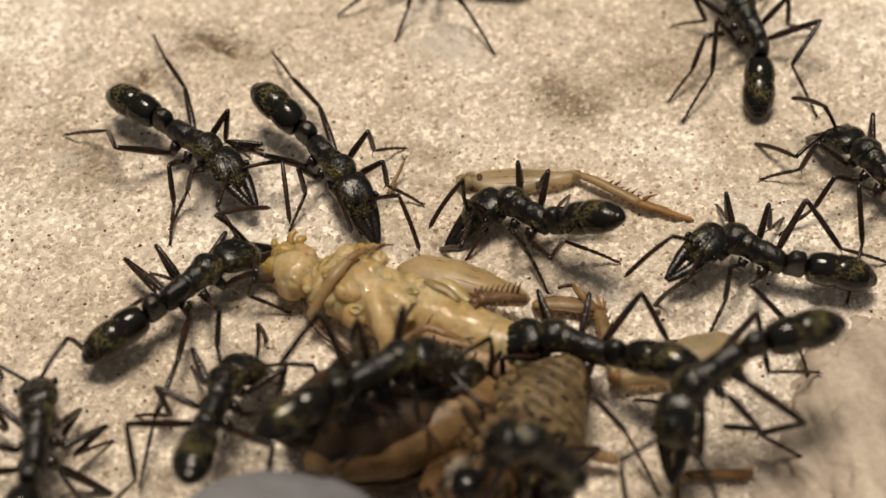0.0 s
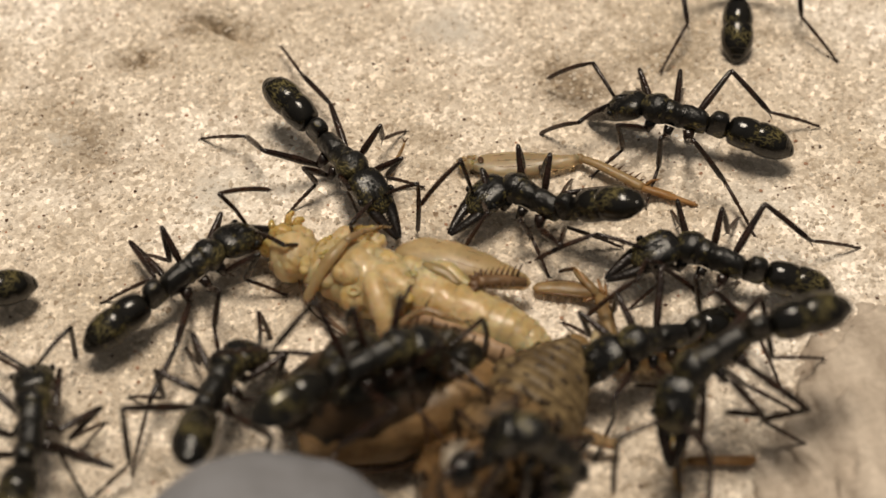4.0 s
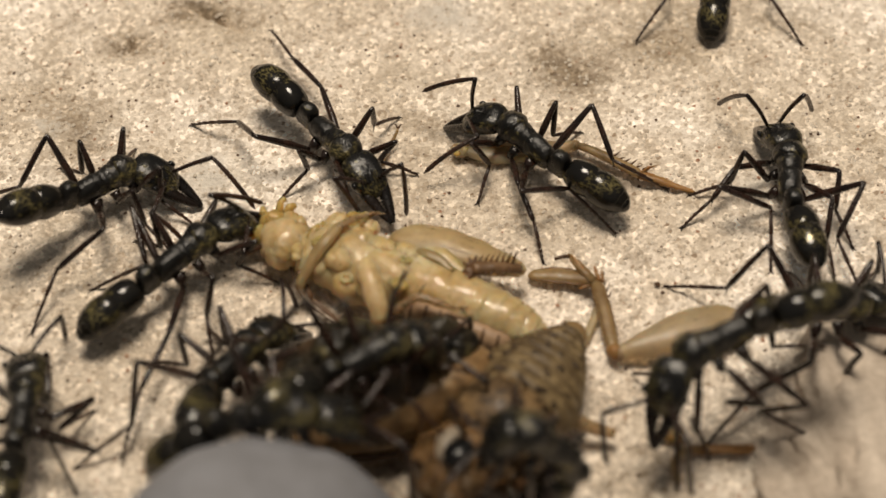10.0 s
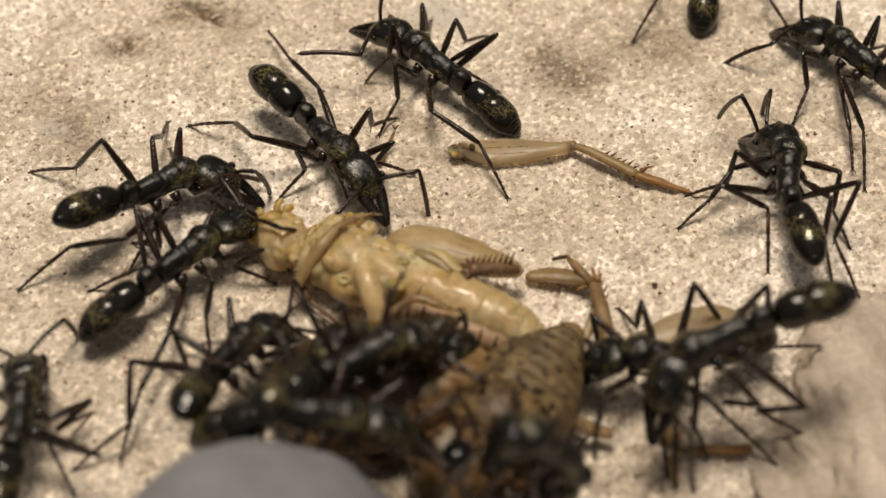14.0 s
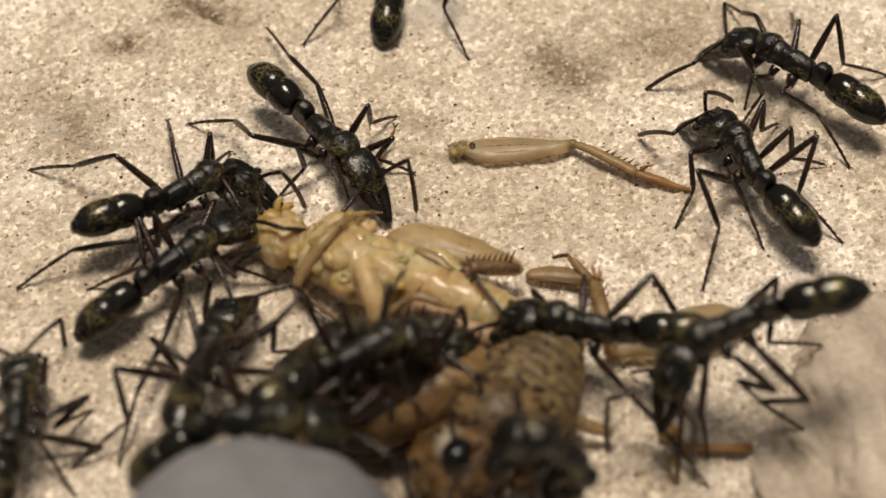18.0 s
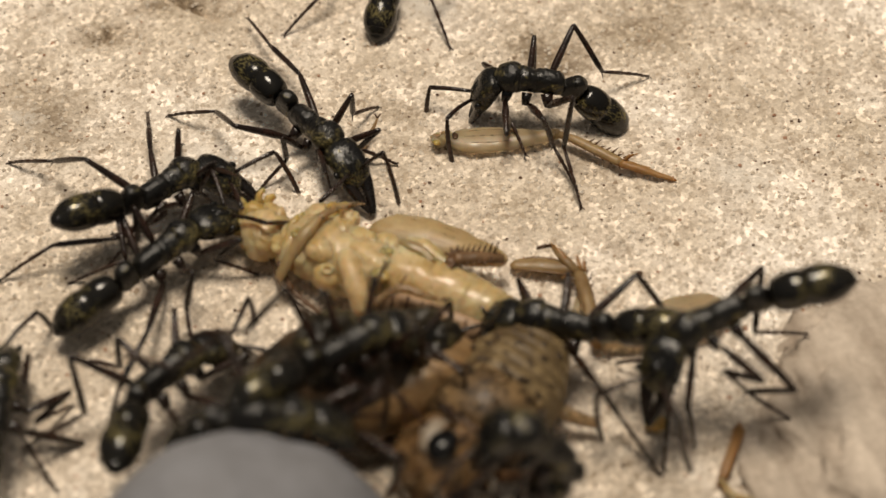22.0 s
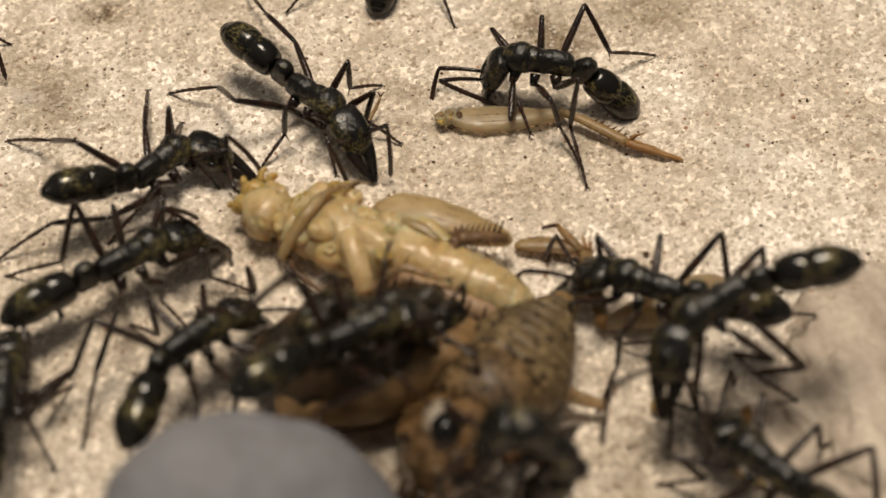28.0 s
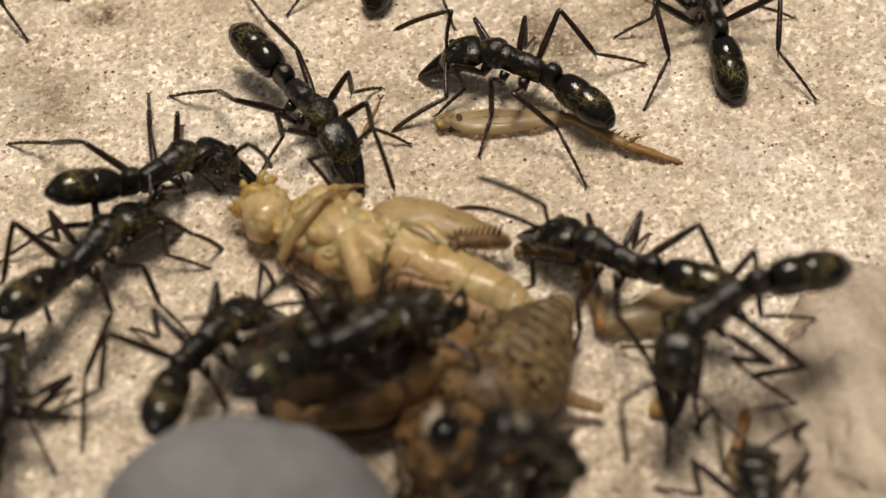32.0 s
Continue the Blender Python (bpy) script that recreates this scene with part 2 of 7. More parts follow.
CREAM = simple("pale_flesh", (0.53, 0.35, 0.140), (0.79, 0.63, 0.37), 480, (0.26, 0.52), 0.7, 2.0e-4, sss=0.85, radius=1.4e-3, clear=0.18, patches=(300, 0.5, 0.5, (0.58, 0.36, 0.10)), coat=0.35, folds=0.55)
AMBERFLESH = simple("yellow_flesh", (0.50, 0.325, 0.085), (0.70, 0.51, 0.20), 500, (0.2, 0.42), 0.6, 2.0e-4, sss=0.9, radius=1.4e-3, clear=0.3, patches=(300, 0.5, 0.4, (0.45, 0.26, 0.06)), coat=0.4, folds=0.55)
PALELEG = simple("pale_leg_skin", (0.45, 0.32, 0.145), (0.67, 0.52, 0.285), 420, (0.3, 0.5), 0.4, 1.0e-4, stretch=(0.18, 1, 1), sss=0.6, radius=1.2e-3, clear=0.45, patches=(300, 0.5, 0.5, (0.42, 0.29, 0.13)), coat=0.1, folds=0.8)
GLASSLEG = simple("glassy_leg_skin", (0.60, 0.465, 0.27), (0.80, 0.665, 0.44), 420, (0.3, 0.5), 0.4, 1.0e-4, stretch=(0.18, 1, 1), sss=0.5, radius=1.2e-3, clear=0.6, patches=(300, 0.5, 0.4, (0.56, 0.42, 0.23)), coat=0.1, folds=0.8)
RUST = simple("rust_orange_skin", (0.24, 0.115, 0.035), (0.50, 0.28, 0.10), 700, (0.3, 0.5), 0.5, 8e-5, stretch=(0.3, 1, 1), sss=0.4, radius=4e-4, clear=0.25)
TAN = simple("tan_leg_skin", (0.25, 0.155, 0.065), (0.50, 0.355, 0.175), 600, (0.3, 0.5), 0.6, 1.2e-4, stretch=(0.3, 1, 1), sss=0.4, radius=5e-4, clear=0.3, folds=0.7, patches=(520, 0.5, 0.5, (0.19, 0.105, 0.04)))
STRAP = simple("brownish_leg_skin", (0.36, 0.23, 0.11), (0.62, 0.46, 0.27), 420, (0.2, 0.4), 0.6, 1.6e-4, stretch=(0.3, 1, 1), sss=0.4, radius=6e-4, clear=0.55, folds=0.7)
SPINE = simple("rust_brown_spines", (0.055, 0.029, 0.014), (0.165, 0.088, 0.042), 900, (0.3, 0.5), 0.4, 3e-5)
COMB = simple("brown_spiny_skin", (0.10, 0.055, 0.026), (0.26, 0.155, 0.078), 900, (0.3, 0.5), 0.5, 6e-5, sss=0.2, radius=3e-4)
PAD = simple("brown_wing_pad", (0.24, 0.145, 0.080), (0.44, 0.30, 0.185), 700, (0.35, 0.55), 0.4, 4e-5)
MARK = simple("dark_brown_mark", (0.026, 0.016, 0.009), (0.085, 0.054, 0.028), 900, (0.5, 0.7), 0.4, 6e-5)
MOTTLED = simple("mottled_brown_skin", (0.062, 0.036, 0.015), (0.25, 0.160, 0.074), 1100, (0.4, 0.6), 0.6, 1.4e-4, stretch=(1, 0.4, 1), spots=(2000, 0.56, (0.026, 0.015, 0.007)), patches=(480, 0.46, 0.75, (0.055, 0.032, 0.014)), folds=0.5, coat=0.05)
BANDED = simple("banded_tan_skin", (0.072, 0.046, 0.021), (0.31, 0.225, 0.112), 1000, (0.4, 0.6), 0.6, 1.2e-4, stretch=(0.3, 1, 1), patches=(420, 0.46, 0.7, (0.058, 0.036, 0.016)), folds=0.5)
SHELL = simple("glossy_brown_shell", (0.030, 0.018, 0.009), (0.095, 0.054, 0.024), 330, (0.35, 0.55), 0.6, 1.2e-4, spots=(520, 0.56, (0.012, 0.008, 0.005)), patches=(230, 0.55, 0.5, (0.15, 0.085, 0.034)))
FACE = simple("amber_brown_face", (0.055, 0.030, 0.012), (0.235, 0.138, 0.060), 520, (0.12, 0.3), 0.5, 1.2e-4, spots=(600, 0.54, (0.024, 0.013, 0.007)), coat=0.8, sss=0.3, radius=5e-4)
AMBERWING = simple("amber_wing_skin", (0.16, 0.090, 0.036), (0.40, 0.255, 0.120), 700, (0.25, 0.45), 0.7, 2.0e-4, stretch=(0.4, 1, 1), sss=0.4, radius=7e-4, patches=(420, 0.54, 0.65, (0.085, 0.045, 0.018)), folds=0.7)
OFFAL = chitin("dark_olive_flesh", (0.007, 0.0055, 0.0035), (0.032, 0.023, 0.010), 0.34, 0.30, 0.8, 2400)
RING = simple("ivory_eye_ring", (0.13, 0.098, 0.066), (0.36, 0.30, 0.23), 900, (0.3, 0.5), 0.3)
EYE = chitin("black_eye", (0.004, 0.004, 0.004), (0.008, 0.007, 0.007), 0.14, 0.0, 0.1)
GRIT = simple("grit_grains", (0.58, 0.485, 0.38), (0.86, 0.79, 0.69), 700, (0.25, 0.7), 0.5)
REDGRIT = simple("rust_pink_grit", (0.34, 0.17, 0.10), (0.62, 0.40, 0.28), 900, (0.4, 0.8), 0.5)
DARKGRIT = simple("dark_grit", (0.06, 0.035, 0.02), (0.20, 0.12, 0.08), 900, (0.6, 0.9), 0.5)


# ---- mesh helpers, in millimetres ----
def part(name, bm, mat, parent=None, label="", smooth=True):
    me = bpy.data.meshes.new(name)
    bmesh.ops.recalc_face_normals(bm, faces=bm.faces)
    for v in bm.verts:
        v.co *= MM
    bm.to_mesh(me)
    bm.free()
    me.materials.append(mat)
    if smooth:
        me.shade_smooth()
    ob = new(name, me)
    if parent:
        ob.parent = parent
    if label:
        ob["label"] = label
    return ob


def loft(sections, n=20, bm=None, axis="x", power=1.0):
    """A closed body through elliptic rings (x, half width, half height, z)."""
    bm = bm or bmesh.new()
    rings = []
    for s in sections:
        x, w, h, zc = s[:4]
        yc = s[4] if len(s) > 4 else 0.0
        ring = []
        for k in range(n):
            a = 2 * math.pi * k / n
            ca, sa = math.cos(a), math.sin(a)
            ca = math.copysign(abs(ca) ** power, ca)
            sa = math.copysign(abs(sa) ** power, sa)
            ring.append(bm.verts.new((x, yc + w * ca, zc + h * sa)))
        rings.append(ring)
    for a, b in zip(rings, rings[1:]):
        for k in range(n):
            bm.faces.new((a[k], a[(k + 1) % n], b[(k + 1) % n], b[k]))
    for ring, s in ((rings[0], sections[0]), (rings[-1], sections[-1])):
        c = bm.verts.new((s[0], s[4] if len(s) > 4 else 0.0, s[3]))
        for k in range(n):
            bm.faces.new((ring[k], ring[(k + 1) % n], c))
    return bm


def dense(sections, k=6):
    """More cross-sections between the given ones, on a smooth curve."""
    rows = [tuple(r) + (0.0,) * (5 - len(r)) for r in sections]
    out = []
    for i in range(len(rows) - 1):
        p0, p1, p2, p3 = rows[max(0, i - 1)], rows[i], rows[i + 1], rows[min(len(rows) - 1, i + 2)]
        for j in range(k):
            t = j / k
            out.append(tuple(0.5 * (2 * b + (c - a) * t + (2 * a - 5 * b + 4 * c - d) * t * t + (3 * b - a - 3 * c + d) * t ** 3) for a, b, c, d in zip(p0, p1, p2, p3)))
    return out + [rows[-1]]


def tube(points, radii, n=8, bm=None, flat=1.0):
    """A closed tube along points; flat squashes it across."""
    bm = bm or bmesh.new()
    pts = [Vector(p) for p in points]
    side = None
    rings = []
    for i, p in enumerate(pts):
        d = (pts[min(i + 1, len(pts) - 1)] - pts[max(i - 1, 0)]).normalized()
        if side is None:
            side = d.cross(Vector((0, 0, 1)))
            if side.length < 0.05:
                side = d.cross(Vector((0, 1, 0)))
        side = (side - d * side.dot(d)).normalized()
        up = side.cross(d)
        r = radii[i] if isinstance(radii, (list, tuple)) else radii
        rings.append([bm.verts.new(p + side * (r * math.cos(2 * math.pi * k / n)) + up * (r * flat * math.sin(2 * math.pi * k / n))) for k in range(n)])
    for a, b in zip(rings, rings[1:]):
        for k in range(n):
            bm.faces.new((a[k], a[(k + 1) % n], b[(k + 1) % n], b[k]))
    for ring, p in ((rings[0], pts[0]), (rings[-1], pts[-1])):
        c = bm.verts.new(p)
        for k in range(n):
            bm.faces.new((ring[k], ring[(k + 1) % n], c))
    return bm


def ball(centre, radii, bm=None, u=14, v=9, turn=None):
    bm = bm or bmesh.new()
    m = Matrix.Translation(centre) @ (turn or Matrix.Identity(4)) @ Matrix.Diagonal((*radii, 1))
    bmesh.ops.create_uvsphere(bm, u_segments=u, v_segments=v, radius=1, matrix=m)
    return bm


def rough_up(bm, amount, scale, seed=0.0):
    """Push the surface in and out a little, so that no outline is perfect."""
    bm.normal_update()
    for v in bm.verts:
        v.co += v.normal * amount * noise.noise(v.co * scale + Vector((seed, seed * 1.7, 0)))
    return bm


def curve(points, steps):
    """A smooth line through points (Catmull-Rom)."""
    p = [Vector(q) for q in points]
    p = [2 * p[0] - p[1]] + p + [2 * p[-1] - p[-2]]
    out = []
    for i in range(1, len(p) - 2):
        for s in range(steps):
            t = s / steps
            out.append(0.5 * (2 * p[i] + (p[i + 1] - p[i - 1]) * t + (2 * p[i - 1] - 5 * p[i] + 4 * p[i + 1] - p[i + 2]) * t * t + (3 * p[i] - p[i - 1] - 3 * p[i + 1] + p[i + 2]) * t ** 3))
    return out + [p[-2]]


def thing(name, x, y, z, turn, label, category, group=""):
    ob = new(name)
    ob.empty_display_size = 0.001
    ob.matrix_basis = pose(x * MM, y * MM, z * MM, 0, 0, turn)
    return tagged(ob, label, category, group)


# ---- the ground: one sheet of sandy plaster ----
DENTS = [(-18.4, 21.2, 0.7, 0.28, 15, 0.5), (-17.4, 21.5, 0.8, 0.30, 0, 0.6), (-16.5, 21.2, 0.8, 0.32, -25, 0.65), (-15.6, 20.5, 0.9, 0.30, -38, 0.6), (-14.7, 19.9, 0.8, 0.26, -35, 0.55), (-13.8, 19.2, 0.8, 0.22, -38, 0.4),
         (-21.2, 17.1, 0.8, 0.3, 25, 0.45), (-20.3, 17.7, 0.8, 0.35, 40, 0.5), (-19.4, 18.5, 0.7, 0.25, 45, 0.35), (-21.6, 8.2, 0.9, 0.3, 15, 0.45), (-20.2, 8.9, 1.0, 0.25, 22, 0.4), (-19.0, 9.4, 0.8, 0.22, 12, 0.3), (-23.6, 12.3, 0.9, 0.5, 40, 0.35),
         (-17.0, 20.6, 2.6, 0.35, 20, 0.55), (-14.2, 19.6, 1.6, 0.4, -30, 0.4), (-20.0, 17.0, 2.4, 0.9, 25, 0.30), (-22.5, 8.6, 2.5, 1.6, 10, 0.25),
         (8.0, 14.0, 3.0, 2.4, 0, 0.22), (-25.5, 12.5, 2.2, 1.4, 40, 0.25), (15.0, 17.0, 3.0, 2.0, 0, 0.25), (-23.0, 7.0, 1.2, 0.4, 60, 0.3), (-1.0, 10.2, 1.3, 0.8, 15, 0.22)]


def ground_height(x, y):
    z = 0.18 * noise.noise((x * 0.22, y * 0.22, 1.3)) + 0.13 * noise.noise((x * 0.8, y * 0.8, 4.1)) + 0.12 * noise.noise((x * 1.9, y * 1.9, 7.7))
    z += 0.08 * noise.noise((x * 4.6, y * 4.6, 2.2))
    for cx, cy, rx, ry, turn, deep in DENTS:
        a = radians(turn)
        u, v = (x - cx) * math.cos(a) + (y - cy) * math.sin(a), -(x - cx) * math.sin(a) + (y - cy) * math.cos(a)
        d = (u / rx) ** 2 + (v / ry) ** 2
        if d < 6:
            z -= deep * math.exp(-d)
    return z - 0.10


def build_ground():
    def line(a, b, step):
        inner = [a + step * i for i in range(int((b - a) / step) + 1)]
        low = [a - 1.5 * (1.45 ** i) for i in range(12, -1, -1)]
        high = [inner[-1] + 1.5 * (1.45 ** i) for i in range(13)]
        return low + inner + high
    xs, ys = line(-31, 31, 0.19), line(-20, 25, 0.19)
    verts = [(x * MM, y * MM, ground_height(x, y) * MM) for y in ys for x in xs]
    w = len(xs)
    faces = [(j * w + i, j * w + i + 1, (j + 1) * w + i + 1, (j + 1) * w + i) for j in range(len(ys) - 1) for i in range(w - 1)]
    me = bpy.data.meshes.new("ground")
    me.from_pydata(verts, [], faces)
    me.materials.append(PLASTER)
    me.shade_smooth()
    ob = new("ground", me)
    tagged(ob, "cream sandy plaster floor with brown stains and pits", "ground", kind="structure")


build_ground()


def build_grit():
    """Loose sand grains pressed into the plaster, light and dark."""
    rnd = random.Random(5)
    for name, mat, count, lo, hi, label in (("grit", GRIT, 11000, 0.05, 0.17, "loose pale sand grains on the plaster"), ("dark_grit", DARKGRIT, 380, 0.04, 0.13, "scattered dark brown specks on the plaster"), ("red_grit", REDGRIT, 240, 0.05, 0.15, "scattered rust-pink sand grains on the plaster")):
        verts, faces = [], []
        for _ in range(count):
            x, y = rnd.uniform(-30, 30), rnd.uniform(-19, 24)
            r = rnd.uniform(lo, hi) ** 1.0
            z = ground_height(x, y) + r * 0.15
            b = len(verts)
            for dx, dy, dz in ((1, 0, 0), (0.3, 0.95, 0), (-0.8, 0.6, 0), (-0.8, -0.6, 0), (0.3, -0.95, 0), (0.1, 0.1, 0.8), (0, 0, -0.6)):
                k = r * rnd.uniform(0.75, 1.25)
                verts.append(((x + dx * k) * MM, (y + dy * k) * MM, (z + dz * k) * MM))
            for i in range(5):
                faces += [(b + i, b + (i + 1) % 5, b + 5), (b + (i + 1) % 5, b + i, b + 6)]
        me = bpy.data.meshes.new(name)
        me.from_pydata(verts, [], faces)
        me.materials.append(mat)
        tagged(new(name, me), label, "grit", kind="stuff")


build_grit()


def build_stone():
    """A rough grey lump beside the feeding place."""
    bm = bmesh.new()
    bmesh.ops.create_icosphere(bm, subdivisions=6, radius=1.0)
    for v in bm.verts:
        d = v.co.copy()
        k = 1.0 + 0.16 * noise.noise(d * 1.7 + Vector((3, 1, 2))) + 0.10 * noise.noise(d * 5) + 0.05 * noise.noise(d * 14) + 0.02 * noise.noise(Vector((d.x * 26, d.y * 6, d.z * 6))) + 0.012 * noise.noise(d * 40)
        z = max(d.z, -0.2) * k
        z = abs(z) ** 1.7 if z > 0 else z
        v.co = Vector((d.x * k * 11.5, d.y * k * 12.0, z * 3.4 + 0.25 * noise.noise(d * 30)))
    ob = part("stone", bm, STONE)
    ob.matrix_basis = pose(27.4 * MM, -14.4 * MM, -1.0 * MM, 0, 0, 12)
    tagged(ob, "rough grey-beige stone lump with a streaky surface", "stone")


build_stone()


def build_tube():
    """The rounded grey end of a plastic tube, close to the lens."""
    bm = loft(dense([(0.0, 6.0, 6.2, -2.2), (5.0, 6.0, 6.2, -1.9), (8.0, 5.5, 5.6, -1.1), (9.6, 4.55, 4.6, -0.45), (10.9, 3.2, 3.3, 0.25), (11.8, 1.9, 1.9, 0.6), (12.2, 0.9, 0.9, 0.7), (12.32, 0.3, 0.3, 0.7)], 5), 64)
    bmesh.ops.rotate(bm, verts=bm.verts, matrix=Matrix.Rotation(-math.pi / 2, 3, "Y"))
    ob = part("plastic_tube", rough_up(rough_up(bm, 0.5, 0.22), 0.16, 0.8), GREY)
    ob.matrix_basis = pose(-8.5 * MM, -23.9 * MM, -0.2 * MM, 0, -8, 0)
    tagged(ob, "smooth blue-grey plastic tube standing upright, rounded end", "tube")


build_tube()


# ---- prey ----
def spines(parent, start, end, count, length, side, radius=0.05, first=0.1):
    a, b, s = Vector(start), Vector(end), Vector(side)
    for i in range(count):
        p = a.lerp(b, first + (1 - first) * i / max(1, count - 1))
        q = p + s * length * (0.75 + 0.35 * math.sin(i * 2.1)) + (b - a).normalized() * length * 0.45
        part("spine", tube([p, p.lerp(q, 0.5), q], [radius, radius * 0.7, radius * 0.1], 6), SPINE, parent)


def limb(parent, name, joints, widths, mat, label="", flat=0.75):
    """A jointed leg: each stretch between two joints swells in its middle."""
    obs = []
    for k, (a, b) in enumerate(zip(joints, joints[1:])):
        a, b = Vector(a), Vector(b)
        w = widths[k]
        pts = [a.lerp(b, t) for t in (0, 0.1, 0.35, 0.65, 0.9, 1.0)]
        obs.append(part(name, rough_up(tube(pts, [w * 0.6, w * 0.85, w * 1.1, w, w * 0.8, w * 0.55], 12, flat=flat), w * 0.12, 2.2, k + a.x), mat, parent, label))
    return obs


def creases(bm, depth, scale, seed=0.0):
    """Thin grooves that wander over the skin."""
    bm.normal_update()
    for v in bm.verts:
        q = abs(noise.noise(v.co * scale + Vector((seed, 3.1, seed * 0.7))))
        v.co -= v.normal * depth * max(0.0, 1 - 5 * q) ** 2
    return bm


def flesh(bm, k=1.0, seed=0.0):
    """Soft uneven skin: shallow hollows, fine wrinkles and creases."""
    return creases(rough_up(rough_up(rough_up(bm, 0.20 * k, 0.55, seed), 0.12 * k, 1.3, seed), 0.04 * k, 3.6), 0.16 * k, 0.75, seed)


def plate(x, y, z, rx, ry, rz, turn, seed):
    return flesh(ball((x, y, z), (rx, ry, rz), u=30, v=22, turn=Matrix.Rotation(radians(turn), 4, "Z")), 0.75, seed)


def build_pale_cricket():
    c = thing("cricket", -10.4, -0.1, 0, -26, "pale cream freshly moulted cricket lying dead on its back", "cricket")
    head = part("head", flesh(loft(dense([(0.1, 0.5, 0.5, 1.5, 0.2), (0.5, 1.15, 0.95, 1.45, 0.0), (1.3, 1.62, 1.3, 1.45, -0.15), (2.1, 1.66, 1.35, 1.5, -0.2), (2.7, 1.3, 1.1, 1.5, -0.1), (3.1, 0.9, 0.8, 1.5, 0.0)]), 44), 0.6), CREAM, c, "pinkish pale head")
    part("clypeus", plate(0.55, 0.75, 1.75, 0.95, 0.9, 0.8, 30, 1.1), AMBERFLESH, head, "wet yellow mouth")
    part("labrum", plate(0.05, -0.15, 1.5, 0.6, 0.75, 0.6, -15, 2.7), AMBERFLESH, head)
    part("brow", plate(1.55, 1.05, 2.0, 0.95, 0.5, 0.6, -20, 4.2), CREAM, head)
    part("cheek", plate(2.0, -1.0, 2.0, 0.85, 0.8, 0.7, 20, 6.0), CREAM, head)
    for x, y, z, u, v, w in ((0.5, 1.3, 2.0, 0.45, 2.05, 2.5), (0.95, 1.45, 2.0, 1.15, 2.0, 2.3), (0.0, 0.6, 1.9, -0.5, 1.1, 2.2), (-0.1, -0.4, 1.4, -0.6, -0.6, 1.5)):
        part("palp", flesh(tube(curve([(x, y, z), ((x + u) / 2 - 0.1, (y + v) / 2, (z + w) / 2 + 0.12), (u, v, w)], 4), [0.26, 0.25, 0.24, 0.22, 0.2, 0.18, 0.16, 0.15, 0.1], 10), 0.4, x), AMBERFLESH, head)
    part("eye", ball((1.1, -1.35, 1.6), (0.42, 0.3, 0.4), u=18, v=12), STRAP, head)
    part("collar", flesh(loft(dense([(2.75, 1.0, 0.9, 1.5, 0.0), (3.05, 1.55, 1.25, 1.5, 0.0), (3.5, 1.85, 1.45, 1.5, 0.05), (3.9, 1.8, 1.4, 1.55, 0.1), (4.15, 1.4, 1.2, 1.6, 0.1)]), 44), 0.8, 2.0), CREAM, c)
    part("collar_fold", plate(3.35, 0.55, 2.75, 0.32, 0.85, 0.3, -8, 3.1), AMBERFLESH, c, "translucent yellow fold")
    part("collar_plate", plate(3.0, -1.0, 2.35, 0.4, 0.7, 0.35, 12, 5.5), CREAM, c)
    part("thorax", flesh(loft(dense([(3.7, 1.3, 1.2, 1.55, 0.2), (4.2, 1.95, 1.5, 1.55, 0.2), (5.4, 2.12, 1.65, 1.6, 0.15), (6.8, 2.2, 1.72, 1.6, 0.1), (8.2, 2.15, 1.72, 1.62, 0.1), (9.1, 1.9, 1.6, 1.65, 0.15), (9.5, 1.5, 1.3, 1.65, 0.2)]), 44), 1.0, 3.0), CREAM, c)
    # leg bases and soft plates of the underside
    for k, (x, y, z, rx, ry, rz, turn) in enumerate(((3.75, 2.0, 1.9, 0.62, 0.95, 0.7, -20), (4.55, 2.6, 1.8, 0.6, 0.65, 0.6, 10), (5.6, 2.4, 1.9, 0.7, 0.75, 0.65, 0), (4.7, 1.0, 2.5, 0.95, 0.9, 0.6, 15), (5.95, 0.95, 2.7, 1.0, 1.0, 0.6, -10),
                                               (7.35, 0.95, 2.85, 1.1, 0.62, 0.5, -6), (5.6, -0.6, 2.7, 1.1, 1.0, 0.65, 20), (7.9, -0.3, 2.85, 0.9, 0.7, 0.5, 12), (4.4, -1.0, 2.25, 0.85, 0.9, 0.6, 0), (8.7, 1.2, 2.6, 0.95, 0.85, 0.6, 20), (7.7, -1.7, 2.4, 0.85, 0.6, 0.6, -25))):
        part("coxa", plate(x, y, z, rx, ry, rz, turn, k * 1.3), CREAM if k != 1 else AMBERFLESH, c)
    hip = part("hip", plate(6.55, -1.75, 2.2, 0.95, 0.85, 0.7, 0, 8.0), CREAM, c)
    ring = [(6.6 + 0.3 * math.cos(a), -1.95 + 0.26 * math.sin(a), 3.02) for a in [2 * math.pi * i / 16 for i in range(17)]]
    part("joint_rim", tube([(x, y + 0.05, z - 0.12) for x, y, z in ring], 0.12, 8), CREAM, hip, "round pale joint socket")
    for k, (x, y, z, r) in enumerate(((9.3, -1.1, 3.0, 0.5), (9.0, 0.35, 3.25, 0.35), (5.1, 2.95, 2.3, 0.42), (3.9, -0.2, 2.95, 0.4))):
        part("wet_gland", plate(x, y, z, r * 1.3, r * 0.8, r * 0.4, 20 * k, k), AMBERFLESH, c, "wet yellow gland")
    part("abdomen", flesh(loft(dense([(x, r, r * 0.87, 1.6, 0.62 - 0.06 * (x - 8.7)) for x, r in ((8.4, 1.5), (8.9, 1.82), (9.7, 1.82), (10.9, 1.82), (12.1, 1.77), (13.2, 1.69), (14.0, 1.62), (14.25, 1.4))]), 44), 0.9, 1.0), CREAM, c)
    xs = [14.0, 14.9, 15.7, 16.4, 17.0]
